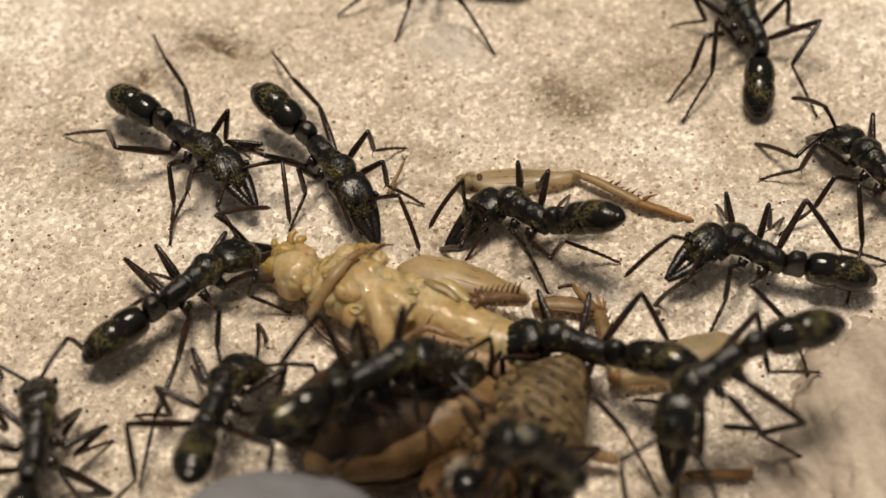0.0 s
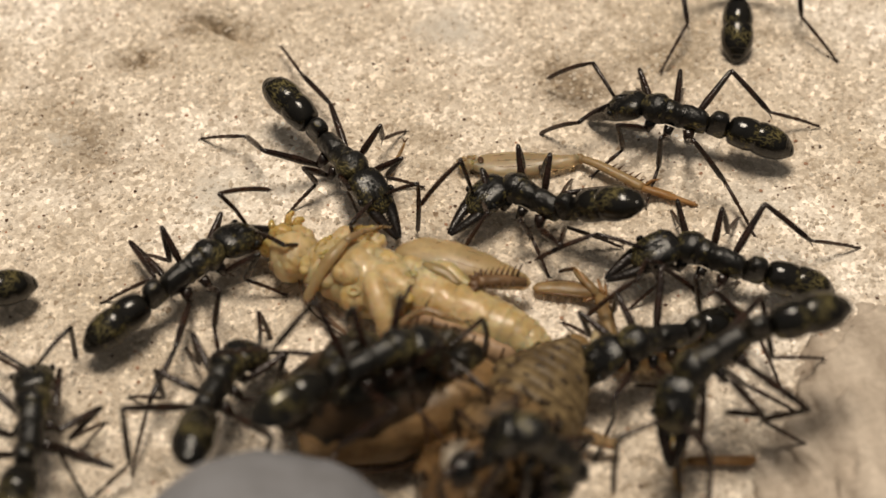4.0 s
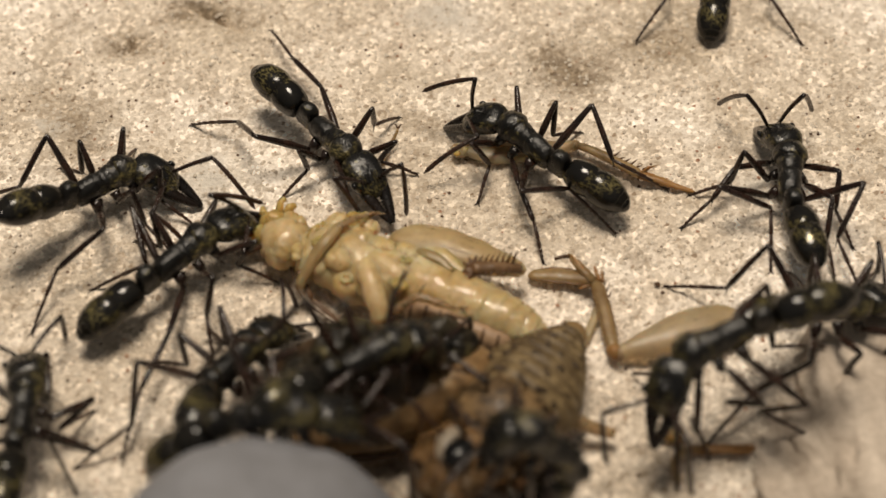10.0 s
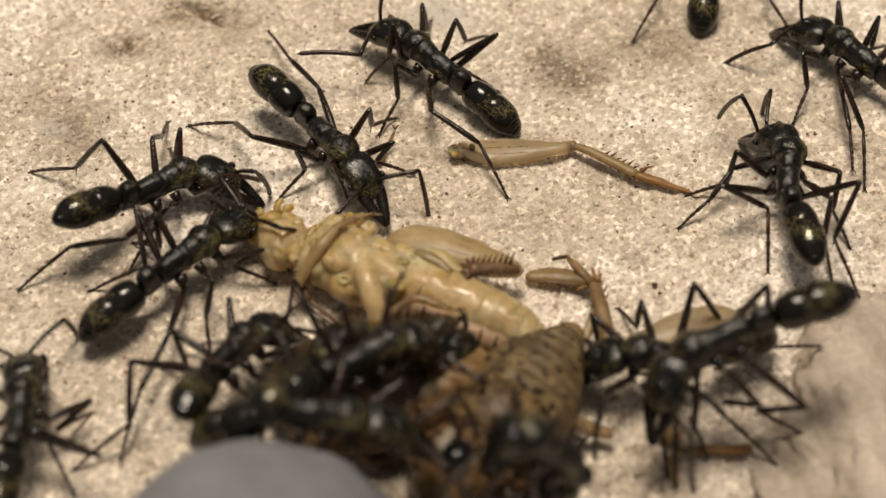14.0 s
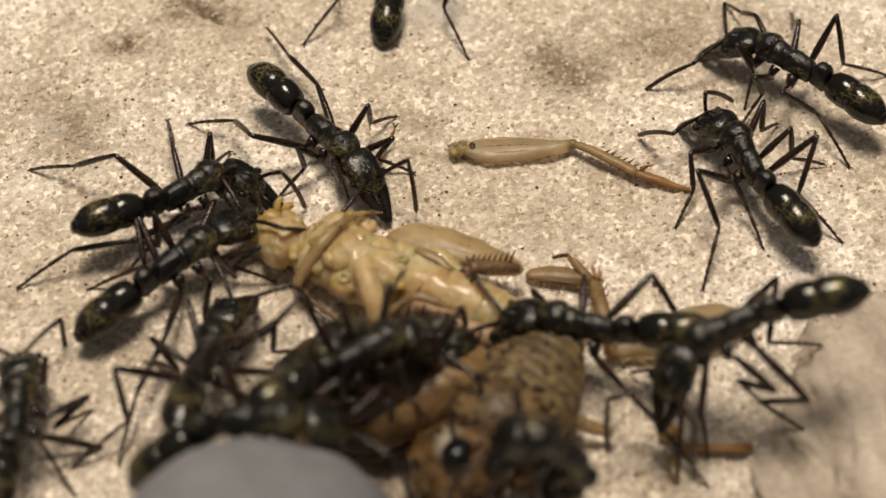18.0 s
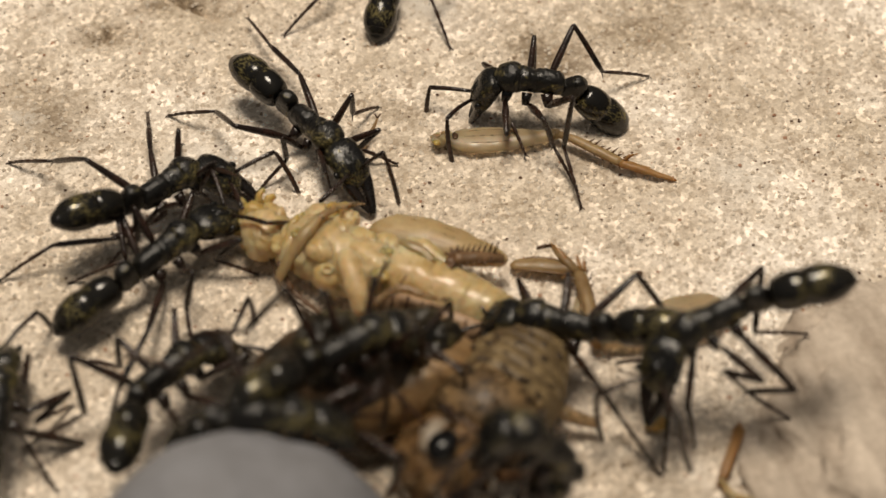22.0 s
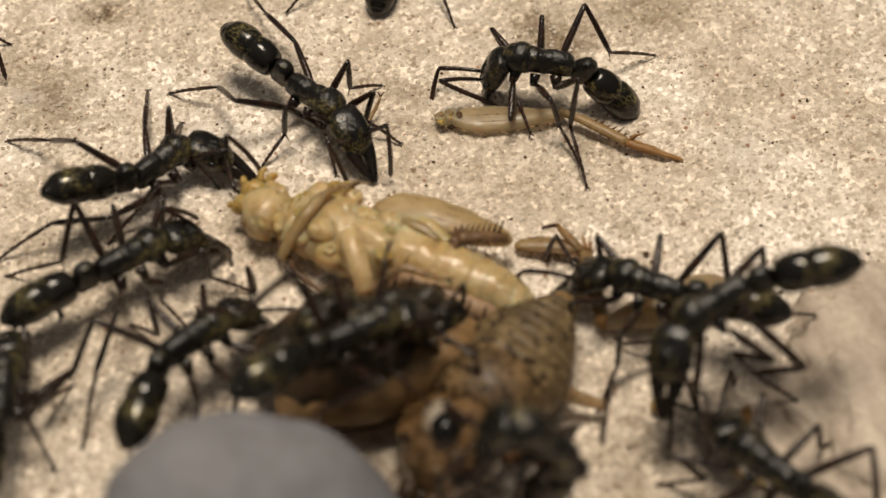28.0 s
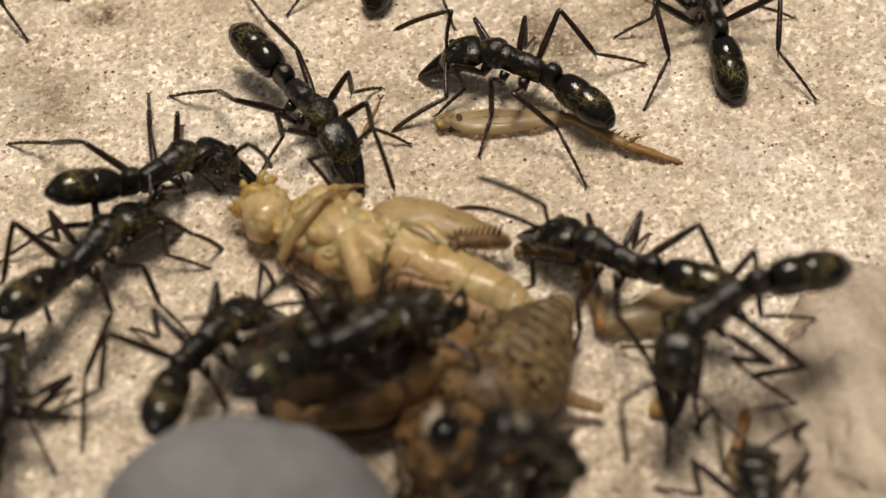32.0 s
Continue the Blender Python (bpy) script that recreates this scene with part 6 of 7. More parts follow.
at("newcomer", 32, 15.66, -20.83, 3.6, 88.1, -7.6, -8, -28.8, -2.9, 18.1)
at("visitor", 0, 39.27, 4.99, 2.29, 181.2, 8.5, 30.6, 2.3, -3.8, -0.2)
at("visitor", 10, 37.95, 2.87, 2.29, 183.7, 9.6, 29.7, 3.4, -3.3, -1.4)
at("visitor", 12, 29.58, 3.86, 2.96, 184.1, 14, -64.6, -47.2, -7.1, -2.2)
at("visitor", 12.5, 29.25, 7.29, 2.68, 162.7, 12.5, -50.5, -42.6, -5.5, -4.1)
at("visitor", 13, 26.81, 10.53, 2.31, 123.9, 9.8, -8.6, -32, 3.8, 0.1)
at("visitor", 14, 26.02, 14.04, 2.32, 131.9, 6.5, 5.7, -30.5, 5.7, -1.9)
at("visitor", 14.5, 23.61, 12.57, 2.92, 136.4, 3.2, 2.5, -37.1, -0.7, 9.3)
at("visitor", 16.5, 23.91, 14.39, 2.27, 148.2, 2.5, 80.2, -12, -3.5, 15.7)
at("visitor", 17, 24.54, 14.27, 2.27, 149.1, 4, 81.9, -6, 1.7, 14.2)
at("visitor", 18, 21.48, 13.04, 2.73, 139.4, 3.5, 13.8, -34.1, -5.5, 5.2)
at("visitor", 18.5, 18.59, 17.47, 2.35, 134, 4.3, -5.2, -28.8, -7.1, 1.3)
at("visitor", 19, 15.83, 19.53, 2.33, 140.2, 6.3, -14.1, -25.2, -3, -5.1)
at("visitor", 19.5, 12.71, 24.29, 2.38, 137.5, 8.3, -9.4, -21.7, 3.3, -6.8)
at("visitor", 20, 11.75, 28.22, 2.36, 141, 9.2, -10, -15.5, 3.1, -5.3)
at("visitor", 21, 9.11, 37.93, 2.33, 137.9, 9.5, -10.4, -13.8, 6, -4.6)
at("visitor", 32, 8.41, 35.35, 2.32, 136.7, 8.6, -10.8, -15.4, 5.6, -3.6)
at("runner", 0, 37.41, 3.3, 2.6, 180.4, 10, -64.2, -36.3, -3.8, -6.6)
at("runner", 28.5, 35.61, -1.57, 2.77, 183.9, 11.5, -78.5, -37.9, -4.1, -6.5)
at("runner", 29.3, 32.7, -0.73, 2.83, 185.6, 12.1, -75.9, -40, -5.5, -6.3)
at("runner", 30, 28.81, 1.79, 2.86, 176.4, 12.4, -66.8, -42.5, -5.4, -6.5)
at("runner", 30.5, 19.98, 5.89, 2.8, 165.8, 12.7, -45.9, -45.8, -6.8, -5.2)
at("runner", 31, 20.49, 6.19, 2.90, 139.6, 9.6, -0.5, -34.4, -0.5, -12.7)
at("runner", 31.5, 18.93, 10.7, 2.34, 118, 10, -9.1, -23.6, -1.4, -3.9)
at("runner", 32, 17.71, 16.07, 2.42, 97.5, 10.9, -7.4, -11, 2.6, -3.7)
at("stray", 0, -1.52, 26.22, 2.34, 171.8, 4.1, -17.8, -22.6, 3.1, 3)
at("stray", 1, -5.58, 25.71, 2.34, 172.6, 4.5, -18.1, -22.7, 2.4, 1.7)
at("stray", 2, -18.26, 23.82, 2.31, 175.2, 4.4, -18.1, -22.4, 3.1, 1.1)
at("stray", 3, -28.79, 23.83, 2.31, 179.6, 4.8, -19.2, -20.5, 3.8, -0.2)
at("stray", 4, -40.12, 24.06, 2.3, 179.5, 4.8, -14.9, -17.8, 2.8, 0.6)
at("stray", 20, -37.18, 21.57, 2.3, 176.2, 3, -14.5, -18.9, 0.4, 3.7)
at("stray", 22, -38.87, 15.47, 2.34, 258.3, -4.6, 14.9, -2.1, -3.1, 22.9)
at("stray", 27.5, -31.78, 15.34, 2.33, 306, -5.9, 0.2, -5.3, -0.8, 22)
at("stray", 28, -31.7, 15.5, 2.33, 306.2, -5.3, 5.3, -1.1, -1.2, 22.2)
at("stray", 29, -28.79, 19.51, 2.39, 394.6, -2.6, 30, -20, 8, 18.8)
at("stray", 32, -28.97, 20.05, 2.28, 382.4, 4.9, 45.8, -26.6, -21.8, -5.6)
feet("digger", 0, 32, hind_left=(-13.3, 22.2, 0.1), hind_right=(-15.71, 10.02, 0.1), middle_left=(-2.72, 10.65, 0.1), middle_right=(-9.84, 3.54, 0.1), front_right=(-5.36, 3.40, 0.1))
feet("gnawer", 0, 25.6, hind_left=(-20.05, -3.20, 0.1), hind_right=(-16.93, -15.63, 0.1), middle_right=(-12.57, -8.27, 0.1), middle_left=(-18.01, 0.46, 0.1), front_right=(-9.43, -2.64, 0.1), front_left=(-12.78, 1.76, 0.1))
feet("lodger", 12.5, 32, hind_left=(-24.90, 6.15, 0.1), hind_right=(-24.06, -3.05, 0.1), middle_left=(-17.01, 10.35, 0.1), middle_right=(-17.95, -1.84, 0.1), front_right=(-11.97, 2.23, 0.1))
feet("rover", 20.8, 29.4, middle_left=(9.02, 3.91, 0.1), hind_left=(9.29, 2.14, 0.1), hind_right=(14.4, 13.2, 0.1), front_left=(6.2, 6.0, 0.5), middle_right=(7.4, 12.6, 0.1), front_right=(4.6, 12.2, 0.1))
feet("rover", 8.8, 17.2, front_left=(13.98, 1.42, 0.1), front_right=(23.89, -0.24, 0.1), middle_right=(22.42, -2.77, 0.1), hind_left=(18.83, -1.93, 0.1), hind_right=(23.81, -4.00, 0.1))
feet("boulder", 0, 32, middle_left=(16.8, -12.4, 2), hind_left=(19.75, -13.8, 0.6), front_left=(13.9, -14.6, 0.4), front_right=(12.0, -16.6, 0.2), hind_right=(20.6, -8.2, 1.5), middle_right=(10.34, -9.34, 0.6))
feet("carver", 0, 32, front_right=(4.6, -15.8, 4.7), hind_right=(7.0, -18.2, 0.2), middle_right=(6.3, -16.6, 2.6), front_left=(1.8, -20.3, 3.0), middle_left=(3.7, -20.4, 1.0), hind_left=(5.35, -21.4, 0.5))
feet("gnawer", 27, 32, hind_right=(-17.65, -15.25, 0.1))
feet("watcher", 0, 32, middle_right=(-18.70, -11.42, 0.1), hind_right=(-18.65, -16.80, 0.1), front_right=(-21.42, -10.50, 0.1))
feet("climber", 0, 8.2, middle_left=(5.87, -1.37, 0.1), hind_left=(10.28, 0.98, 0.1), front_left=(1.15, 1.52, 0.1), hind_right=(7.56, 6.42, 0.1), middle_right=(5.56, 8.23, 0.1))
feet("climber", 8.4, 10.4, middle_left=(5.81, -1.34, 0.1), hind_left=(10.15, 1.01, 0.1), front_left=(2.06, 3.37, 0.1))
feet("visitor", 13.7, 14.3, front_left=(22.02, 9.99, 0.1), middle_left=(24.99, 5.01, 0.1))
feet("visitor", 17.7, 18.3, front_left=(19.14, 11.16, 0.1), middle_left=(18.58, 9.52, 0.1), hind_left=(24.92, 6.15, 0.1), middle_right=(23.47, 20.18, 0.1), hind_right=(28.85, 14.21, 0.1))
feet("rover", 17.3, 18.3, front_left=(13.79, 1.33, 0.1), middle_left=(18.79, -0.41, 0.1), hind_right=(23.45, 0.18, 0.1))
feet("runner", 30.7, 31.2, middle_left=(19.18, -0.70, 0.1), hind_left=(22.56, -0.13, 0.1), hind_right=(26.80, 3.15, 0.1), front_left=(15.80, 9.08, 0.1))
feet("rover", 30.5, 31.6, middle_left=(6.62, 2.28, 0.1), hind_left=(11.21, 4.16, 0.1), hind_right=(11.31, 12.10, 0.1))
feet("climber", 11.4, 12.4, hind_left=(6.65, -0.64, 0.1), hind_right=(8.77, 5.46, 0.1), middle_left=(-0.44, 3.20, 0.1), front_left=(0.72, 5.48, 0.1), middle_right=(6.31, 7.83, 0.1))
feet("climber", 12.7, 13.3, hind_left=(4.35, 2.67, 0.1), hind_right=(9.01, 4.10, 0.1), middle_left=(0.24, 4.86, 0.1))
feet("climber", 13.7, 14.3, hind_left=(4.08, 3.80, 0.1), hind_right=(4.01, 12.71, 0.1))
feet("lodger", 0, 0.3, hind_right=(-24.86, 12.12, 0.1), hind_left=(-20.79, 22.85, 0.1), middle_left=(-11.80, 10.54, 0.1), middle_right=(-17.05, 2.64, 0.1))
feet("leaver", 0, 1.2, hind_left=(15.31, 12.80, 0.1), hind_right=(24.15, 13.10, 0.1), middle_left=(14.57, 14.63, 0.1))
feeler("digger", 1, 1, 0.42, 0.33, 0.85, 0.83, 0.13, -0.54)
feeler("digger", 1, 2, 0.53, 0.53, 0.67, 0.75, 0.18, -0.64)
feeler("digger", 1, 3, 0.48, 0.40, 0.78, 0.33, -0.07, -0.94)
feeler("digger", 1, 7, 0.33, 0.26, 0.91, 0.47, -0.02, -0.88)
feeler("digger", 1, 10, 0.32, 0.30, 0.90, 0.51, -0.04, -0.86)
feeler("digger", 1, 12, 0.31, 0.32, 0.90, 0.52, -0.01, -0.86)
feeler("digger", 1, 17, 0.10, 0.31, 0.95, 0.67, 0.06, -0.74)
feeler("digger", 1, 20, 0.14, 0.26, 0.96, 0.68, 0.04, -0.73)
feeler("digger", 1, 21, 0.13, 0.20, 0.97, 0.69, 0.06, -0.72)
feeler("digger", 1, 23, 0.09, 0.15, 0.98, 0.74, 0.07, -0.67)
feeler("digger", 1, 25, 0.09, 0.31, 0.95, 0.71, 0.11, -0.70)
feeler("digger", 1, 28, 0.27, 0.29, 0.92, 0.59, -0.05, -0.80)
feeler("digger", 1, 29, 0.24, 0.48, 0.85, 0.96, 0.04, -0.27)
feeler("digger", 1, 30, 0.32, 0.56, 0.76, 0.48, -0.22, -0.85)
feeler("digger", 1, 31, 0.20, 0.45, 0.87, 0.54, -0.07, -0.84)
feeler("digger", 1, 32, 0.03, 0.35, 0.94, 0.93, 0.03, -0.37)
feeler("digger", -1, 0, -0.26, -0.50, 0.83, 0.57, 0.17, -0.80)
feeler("digger", -1, 10, -0.20, -0.78, 0.59, 0.67, 0.34, -0.66)
feeler("digger", -1, 25, -0.07, -0.82, 0.56, 0.84, 0.48, -0.24)
feeler("digger", -1, 29, -0.16, -0.63, 0.76, 0.74, 0.28, -0.61)
feeler("digger", -1, 31, -0.01, -0.81, 0.59, 0.59, 0.50, -0.63)
feeler("gnawer", 1, 1, -0.84, 0.19, 0.51, 0.99, -0.05, 0.13)
feeler("gnawer", 1, 2, -0.68, 0.29, 0.67, 0.98, -0.21, 0.02)
feeler("gnawer", 1, 3, -0.64, 0.26, 0.72, 0.98, -0.18, 0.05)
feeler("gnawer", 1, 6, -0.65, 0.22, 0.73, 0.99, -0.10, -0.08)
feeler("gnawer", 1, 7, -0.45, 0.19, 0.87, 0.91, -0.35, -0.21)
feeler("gnawer", 1, 8, -0.26, 0.16, 0.95, 0.90, -0.35, -0.27)
feeler("gnawer", 1, 9, -0.75, 0.14, 0.64, 0.99, 0.04, -0.12)
feeler("gnawer", 1, 10, -0.83, 0.15, 0.54, 0.97, -0.12, -0.20)
feeler("gnawer", 1, 11, -0.59, 0.10, 0.80, 0.91, -0.35, -0.21)
feeler("gnawer", 1, 28, -0.93, 0.33, 0.18, 0.95, 0.21, -0.23)
feeler("gnawer", 1, 29, -0.90, 0.43, 0.05, 0.71, 0.69, -0.11)
feeler("gnawer", -1, 1, -0.69, -0.68, -0.26, 1.00, -0.01, -0.07)
feeler("gnawer", -1, 10, -0.59, -0.77, -0.24, 0.96, 0.27, -0.10)
feeler("gnawer", -1, 25, -0.41, -0.86, -0.31, 0.99, 0.14, -0.05)
feeler("gnawer", -1, 28, -0.35, -0.75, 0.56, 0.80, 0.30, -0.51)
feeler("gnawer", -1, 29, -0.78, -0.58, 0.24, 0.96, -0.06, -0.28)
feeler("gnawer", -1, 30, 0.21, 0.52, 0.83, 0.82, 0.09, -0.56)
feeler("climber", -1, 0, -0.19, 0.10, 0.98, 0.87, -0.20, -0.45)
feeler("climber", -1, 1, 0.07, 0.31, 0.95, 0.93, -0.10, -0.35)
feeler("climber", -1, 2, -0.68, 0.32, 0.66, 0.95, -0.26, -0.20)
feeler("climber", -1, 3, -0.04, 0.08, 1.00, 0.64, -0.35, -0.69)
feeler("climber", -1, 6, -0.69, -0.08, 0.72, 0.93, -0.33, 0.13)
feeler("climber", -1, 7, -0.02, 0.14, 0.99, 0.87, -0.20, -0.46)
feeler("climber", -1, 8, -0.61, 0.04, 0.79, 0.60, -0.79, -0.13)
feeler("climber", -1, 9, -0.54, 0.48, 0.70, 0.12, -0.80, -0.59)
feeler("climber", -1, 10, -0.48, -0.01, 0.88, 0.99, 0.16, 0.04)
feeler("climber", -1, 11, -0.85, -0.51, 0.15, 0.41, -0.86, -0.31)
feeler("climber", -1, 12, -0.93, -0.06, 0.36, 0.60, -0.53, -0.60)
feeler("climber", -1, 13, -0.53, 0.32, 0.79, 0.94, -0.17, 0.31)
feeler("climber", 1, 0, 0.77, 0.62, 0.16, 0.23, -0.84, -0.50)
feeler("climber", 1, 6, -0.13, 0.99, 0.05, 0.98, -0.18, -0.10)
feeler("climber", 1, 9, -0.19, 0.97, 0.18, 0.93, -0.35, -0.12)
feeler("climber", 1, 10, -0.67, 0.74, 0.08, 0.77, 0.64, -0.04)
feeler("climber", 1, 11, -0.47, 0.69, 0.55, 0.82, -0.13, -0.55)
feeler("climber", 1, 12, -0.68, 0.44, 0.59, 0.89, 0.23, -0.40)
feeler("climber", 1, 13, -0.23, 0.93, 0.27, 0.66, 0.64, 0.40)
feeler("climber", 1, 14, -0.20, 0.98, 0.02, 0.81, 0.47, 0.36)
feeler("rover", -1, 0, 0.68, -0.16, 0.71, 0.72, -0.26, -0.64)
feeler("rover", -1, 1, 0.68, -0.22, 0.70, 0.79, -0.34, -0.51)
feeler("rover", -1, 2, 0.68, -0.70, -0.21, 0.67, -0.40, -0.62)
feeler("rover", -1, 3, 0.72, -0.68, -0.14, 0.89, -0.33, -0.33)
feeler("rover", -1, 6, 0.89, 0.18, 0.41, 0.88, -0.10, 0.47)
feeler("rover", -1, 7, 0.12, 0.05, 0.99, -0.49, -0.40, -0.77)
feeler("rover", -1, 8, -0.56, -0.82, 0.08, 0.67, -0.70, -0.24)
feeler("rover", -1, 9, -0.67, -0.14, 0.73, 0.58, -0.69, -0.43)
feeler("rover", -1, 17, -0.66, 0.32, 0.68, 0.08, -0.72, -0.69)
feeler("rover", -1, 18, -0.59, 0.30, 0.75, 0.32, -0.80, -0.51)
feeler("rover", -1, 19, -0.06, 0.54, 0.84, 0.78, 0.44, -0.45)
feeler("rover", -1, 20, 0.33, 0.07, 0.94, 0.89, 0.24, 0.37)
feeler("rover", -1, 21, 0.62, -0.36, 0.70, 0.83, 0.38, -0.41)
feeler("rover", -1, 23, 0.33, 0.23, 0.92, 0.91, 0.41, -0.06)
feeler("rover", -1, 25, 0.15, -0.02, 0.99, 0.90, 0.42, -0.07)
feeler("rover", -1, 28, 0.47, -0.04, 0.88, 0.81, 0.57, -0.14)
feeler("rover", -1, 29, 0.52, -0.60, 0.60, 0.90, 0.42, -0.09)
feeler("rover", -1, 30, -0.06, 0.23, 0.97, 0.82, -0.55, 0.16)
feeler("rover", -1, 31, 0.31, -0.02, 0.95, 0.99, 0.06, 0.12)
feeler("rover", -1, 32, -0.54, -0.29, 0.79, 0.99, -0.01, 0.16)
feeler("rover", 1, 0, 0.93, 0.35, 0.12, 0.24, -0.42, -0.88)
feeler("rover", 1, 6, -0.37, 0.92, -0.13, 0.93, -0.36, 0.05)
feeler("rover", 1, 8, 0.38, 0.79, 0.49, 0.98, 0.16, 0.10)
feeler("rover", 1, 9, -0.43, 0.82, 0.37, 0.29, 0.45, -0.85)
feeler("rover", 1, 10, -0.04, 0.44, 0.90, 0.96, 0.05, -0.28)
feeler("rover", 1, 11, 0.33, 0.75, 0.57, 0.94, 0.16, -0.32)
feeler("rover", 1, 12, -0.20, 0.50, 0.84, 0.94, -0.18, -0.30)
feeler("rover", 1, 13, -0.35, 0.39, 0.85, 0.97, -0.17, -0.19)
feeler("rover", 1, 14, 0.05, 0.09, 1.00, 0.89, -0.04, -0.44)
feeler("rover", 1, 17, 0.74, 0.24, 0.62, 0.95, 0.06, -0.30)
feeler("rover", 1, 18, -0.19, 0.95, 0.23, 0.99, -0.10, -0.10)
feeler("rover", 1, 19, 0.16, 0.93, -0.33, 1.00, -0.01, 0.10)
feeler("rover", 1, 20, 0.65, 0.75, 0.13, 0.92, 0.39, 0.03)
feeler("rover", 1, 21, 0.03, 0.57, 0.82, 0.69, 0.37, -0.63)
feeler("rover", 1, 23, -0.16, 0.88, 0.44, 0.74, 0.65, -0.19)
feeler("rover", 1, 28, 0.18, 0.36, 0.92, 0.16, -0.09, -0.98)
feeler("rover", 1, 30, 0.95, -0.07, 0.29, 1.00, 0.00, -0.02)
feeler("rover", 1, 32, 0.12, 0.96, -0.27, 0.91, 0.37, 0.20)
feeler("passer", 1, 0, 0.04, 0.97, -0.24, 0.99, -0.02, 0.16)
feeler("passer", 1, 1, 0.89, 0.45, -0.01, 0.01, -0.86, -0.51)
feeler("passer", 1, 2, 0.85, 0.52, 0.09, 0.98, -0.12, 0.17)
feeler("passer", 1, 3, 0.00, 1.00, 0.05, 1.00, -0.06, -0.06)
feeler("passer", 1, 6, 0.63, 0.77, -0.12, 0.95, 0.22, 0.21)
feeler("passer", -1, 0, -0.36, 0.48, 0.80, 0.98, -0.19, 0.02)
feeler("passer", -1, 1, 0.76, -0.54, 0.37, 0.99, 0.15, -0.03)
feeler("passer", -1, 2, -0.45, 0.01, 0.89, 0.99, -0.12, -0.05)
feeler("passer", -1, 3, 0.60, -0.21, 0.78, 0.87, 0.41, 0.28)
feeler("passer", -1, 6, -0.01, -0.30, 0.96, 0.85, -0.37, 0.38)
feeler("lodger", 1, 7, 0.35, 0.37, 0.86, 0.20, 0.73, -0.66)
feeler("lodger", 1, 8, 0.50, 0.07, 0.86, 0.96, -0.27, 0.10)
feeler("lodger", 1, 9, 0.48, -0.10, 0.87, 0.64, -0.67, 0.37)
feeler("lodger", 1, 11, 0.80, 0.52, 0.31, 0.90, 0.31, -0.31)
feeler("lodger", 1, 12, 0.48, -0.28, 0.83, 0.77, 0.30, -0.56)
feeler("lodger", 1, 14, 0.43, -0.39, 0.81, 0.41, 0.49, -0.77)
feeler("lodger", 1, 17, 0.13, -0.50, 0.85, 0.49, 0.35, -0.80)
feeler("lodger", 1, 20, 0.45, -0.47, 0.76, 0.49, 0.50, -0.72)
feeler("lodger", 1, 28, -0.08, -0.46, 0.88, 0.78, 0.23, -0.59)
feeler("lodger", 1, 32, 0.24, -0.28, 0.93, 0.48, 0.52, -0.71)
feeler("lodger", -1, 9, -0.33, -0.94, -0.10, 0.96, -0.24, -0.12)
feeler("lodger", -1, 12, 0.52, -0.83, 0.19, 0.70, 0.66, -0.27)
feeler("lodger", -1, 32, 0.22, -0.88, 0.42, 0.38, 0.66, -0.64)
feeler("visitor", 1, 13, 0.55, 0.84, -0.03, 0.98, 0.15, 0.13)
feeler("visitor", 1, 14, -0.01, 1.00, 0.08, 0.91, 0.34, -0.22)
feeler("visitor", 1, 18, 0.38, 0.91, 0.14, 0.92, 0.38, -0.02)
feeler("visitor", -1, 13, -0.48, 0.50, 0.72, 0.64, -0.75, 0.17)
feeler("visitor", -1, 17, 0.08, -0.96, 0.28, 0.38, -0.43, -0.82)
feeler("runner", -1, 30, -0.59, 0.57, 0.58, 0.50, 0.54, 0.68)
feeler("runner", -1, 31, -0.70, -0.02, 0.72, 0.94, -0.28, 0.22)
feeler("runner", 1, 30, -0.22, 0.97, -0.10, 0.98, 0.17, 0.14)
feeler("runner", 1, 31, -0.16, 0.98, 0.08, 0.99, 0.15, 0.03)
feeler("miller", 1, 29, 0.43, 0.27, 0.87, 0.91, -0.23, -0.34)
feeler("miller", 1, 30, 0.14, 0.41, 0.90, 0.92, -0.14, -0.37)
feeler("miller", 1, 31, 0.38, 0.57, 0.73, 0.87, -0.43, -0.25)
feeler("miller", 1, 32, 0.73, 0.31, 0.61, 1.00, -0.09, -0.03)
feeler("miller", -1, 31, -0.45, 0.43, 0.78, 0.21, -0.67, -0.72)
feeler("miller", -1, 32, -0.53, 0.39, 0.75, 0.68, 0.24, 0.69)


def sample(rows, t):
    if t <= rows[0][0]:
        return rows[0][1:]
    for a, b in zip(rows, rows[1:]):
        if t <= b[0]:
            k = (t - a[0]) / (b[0] - a[0])
            if b[0] - a[0] > 1.6:
                k = k * k * (3 - 2 * k)
            return [p + (q - p) * k for p, q in zip(a[1:], b[1:])]
    return rows[-1][1:]


def turned(yaw, pitch):
    return Matrix.Rotation(radians(yaw), 4, "Z") @ Matrix.Rotation(-radians(pitch), 4, "Y")


def along(origin, direction, up):
    """A pose whose x axis runs along direction, with z near up."""
    x = direction.normalized()
    y = up.cross(x)
    if y.length < 1e-4:
        y = Vector((0, 1, 0))
    y.normalize()
    z = x.cross(y)
    m = Matrix((x, y, z)).transposed().to_4x4()
    m.translation = origin
    return m


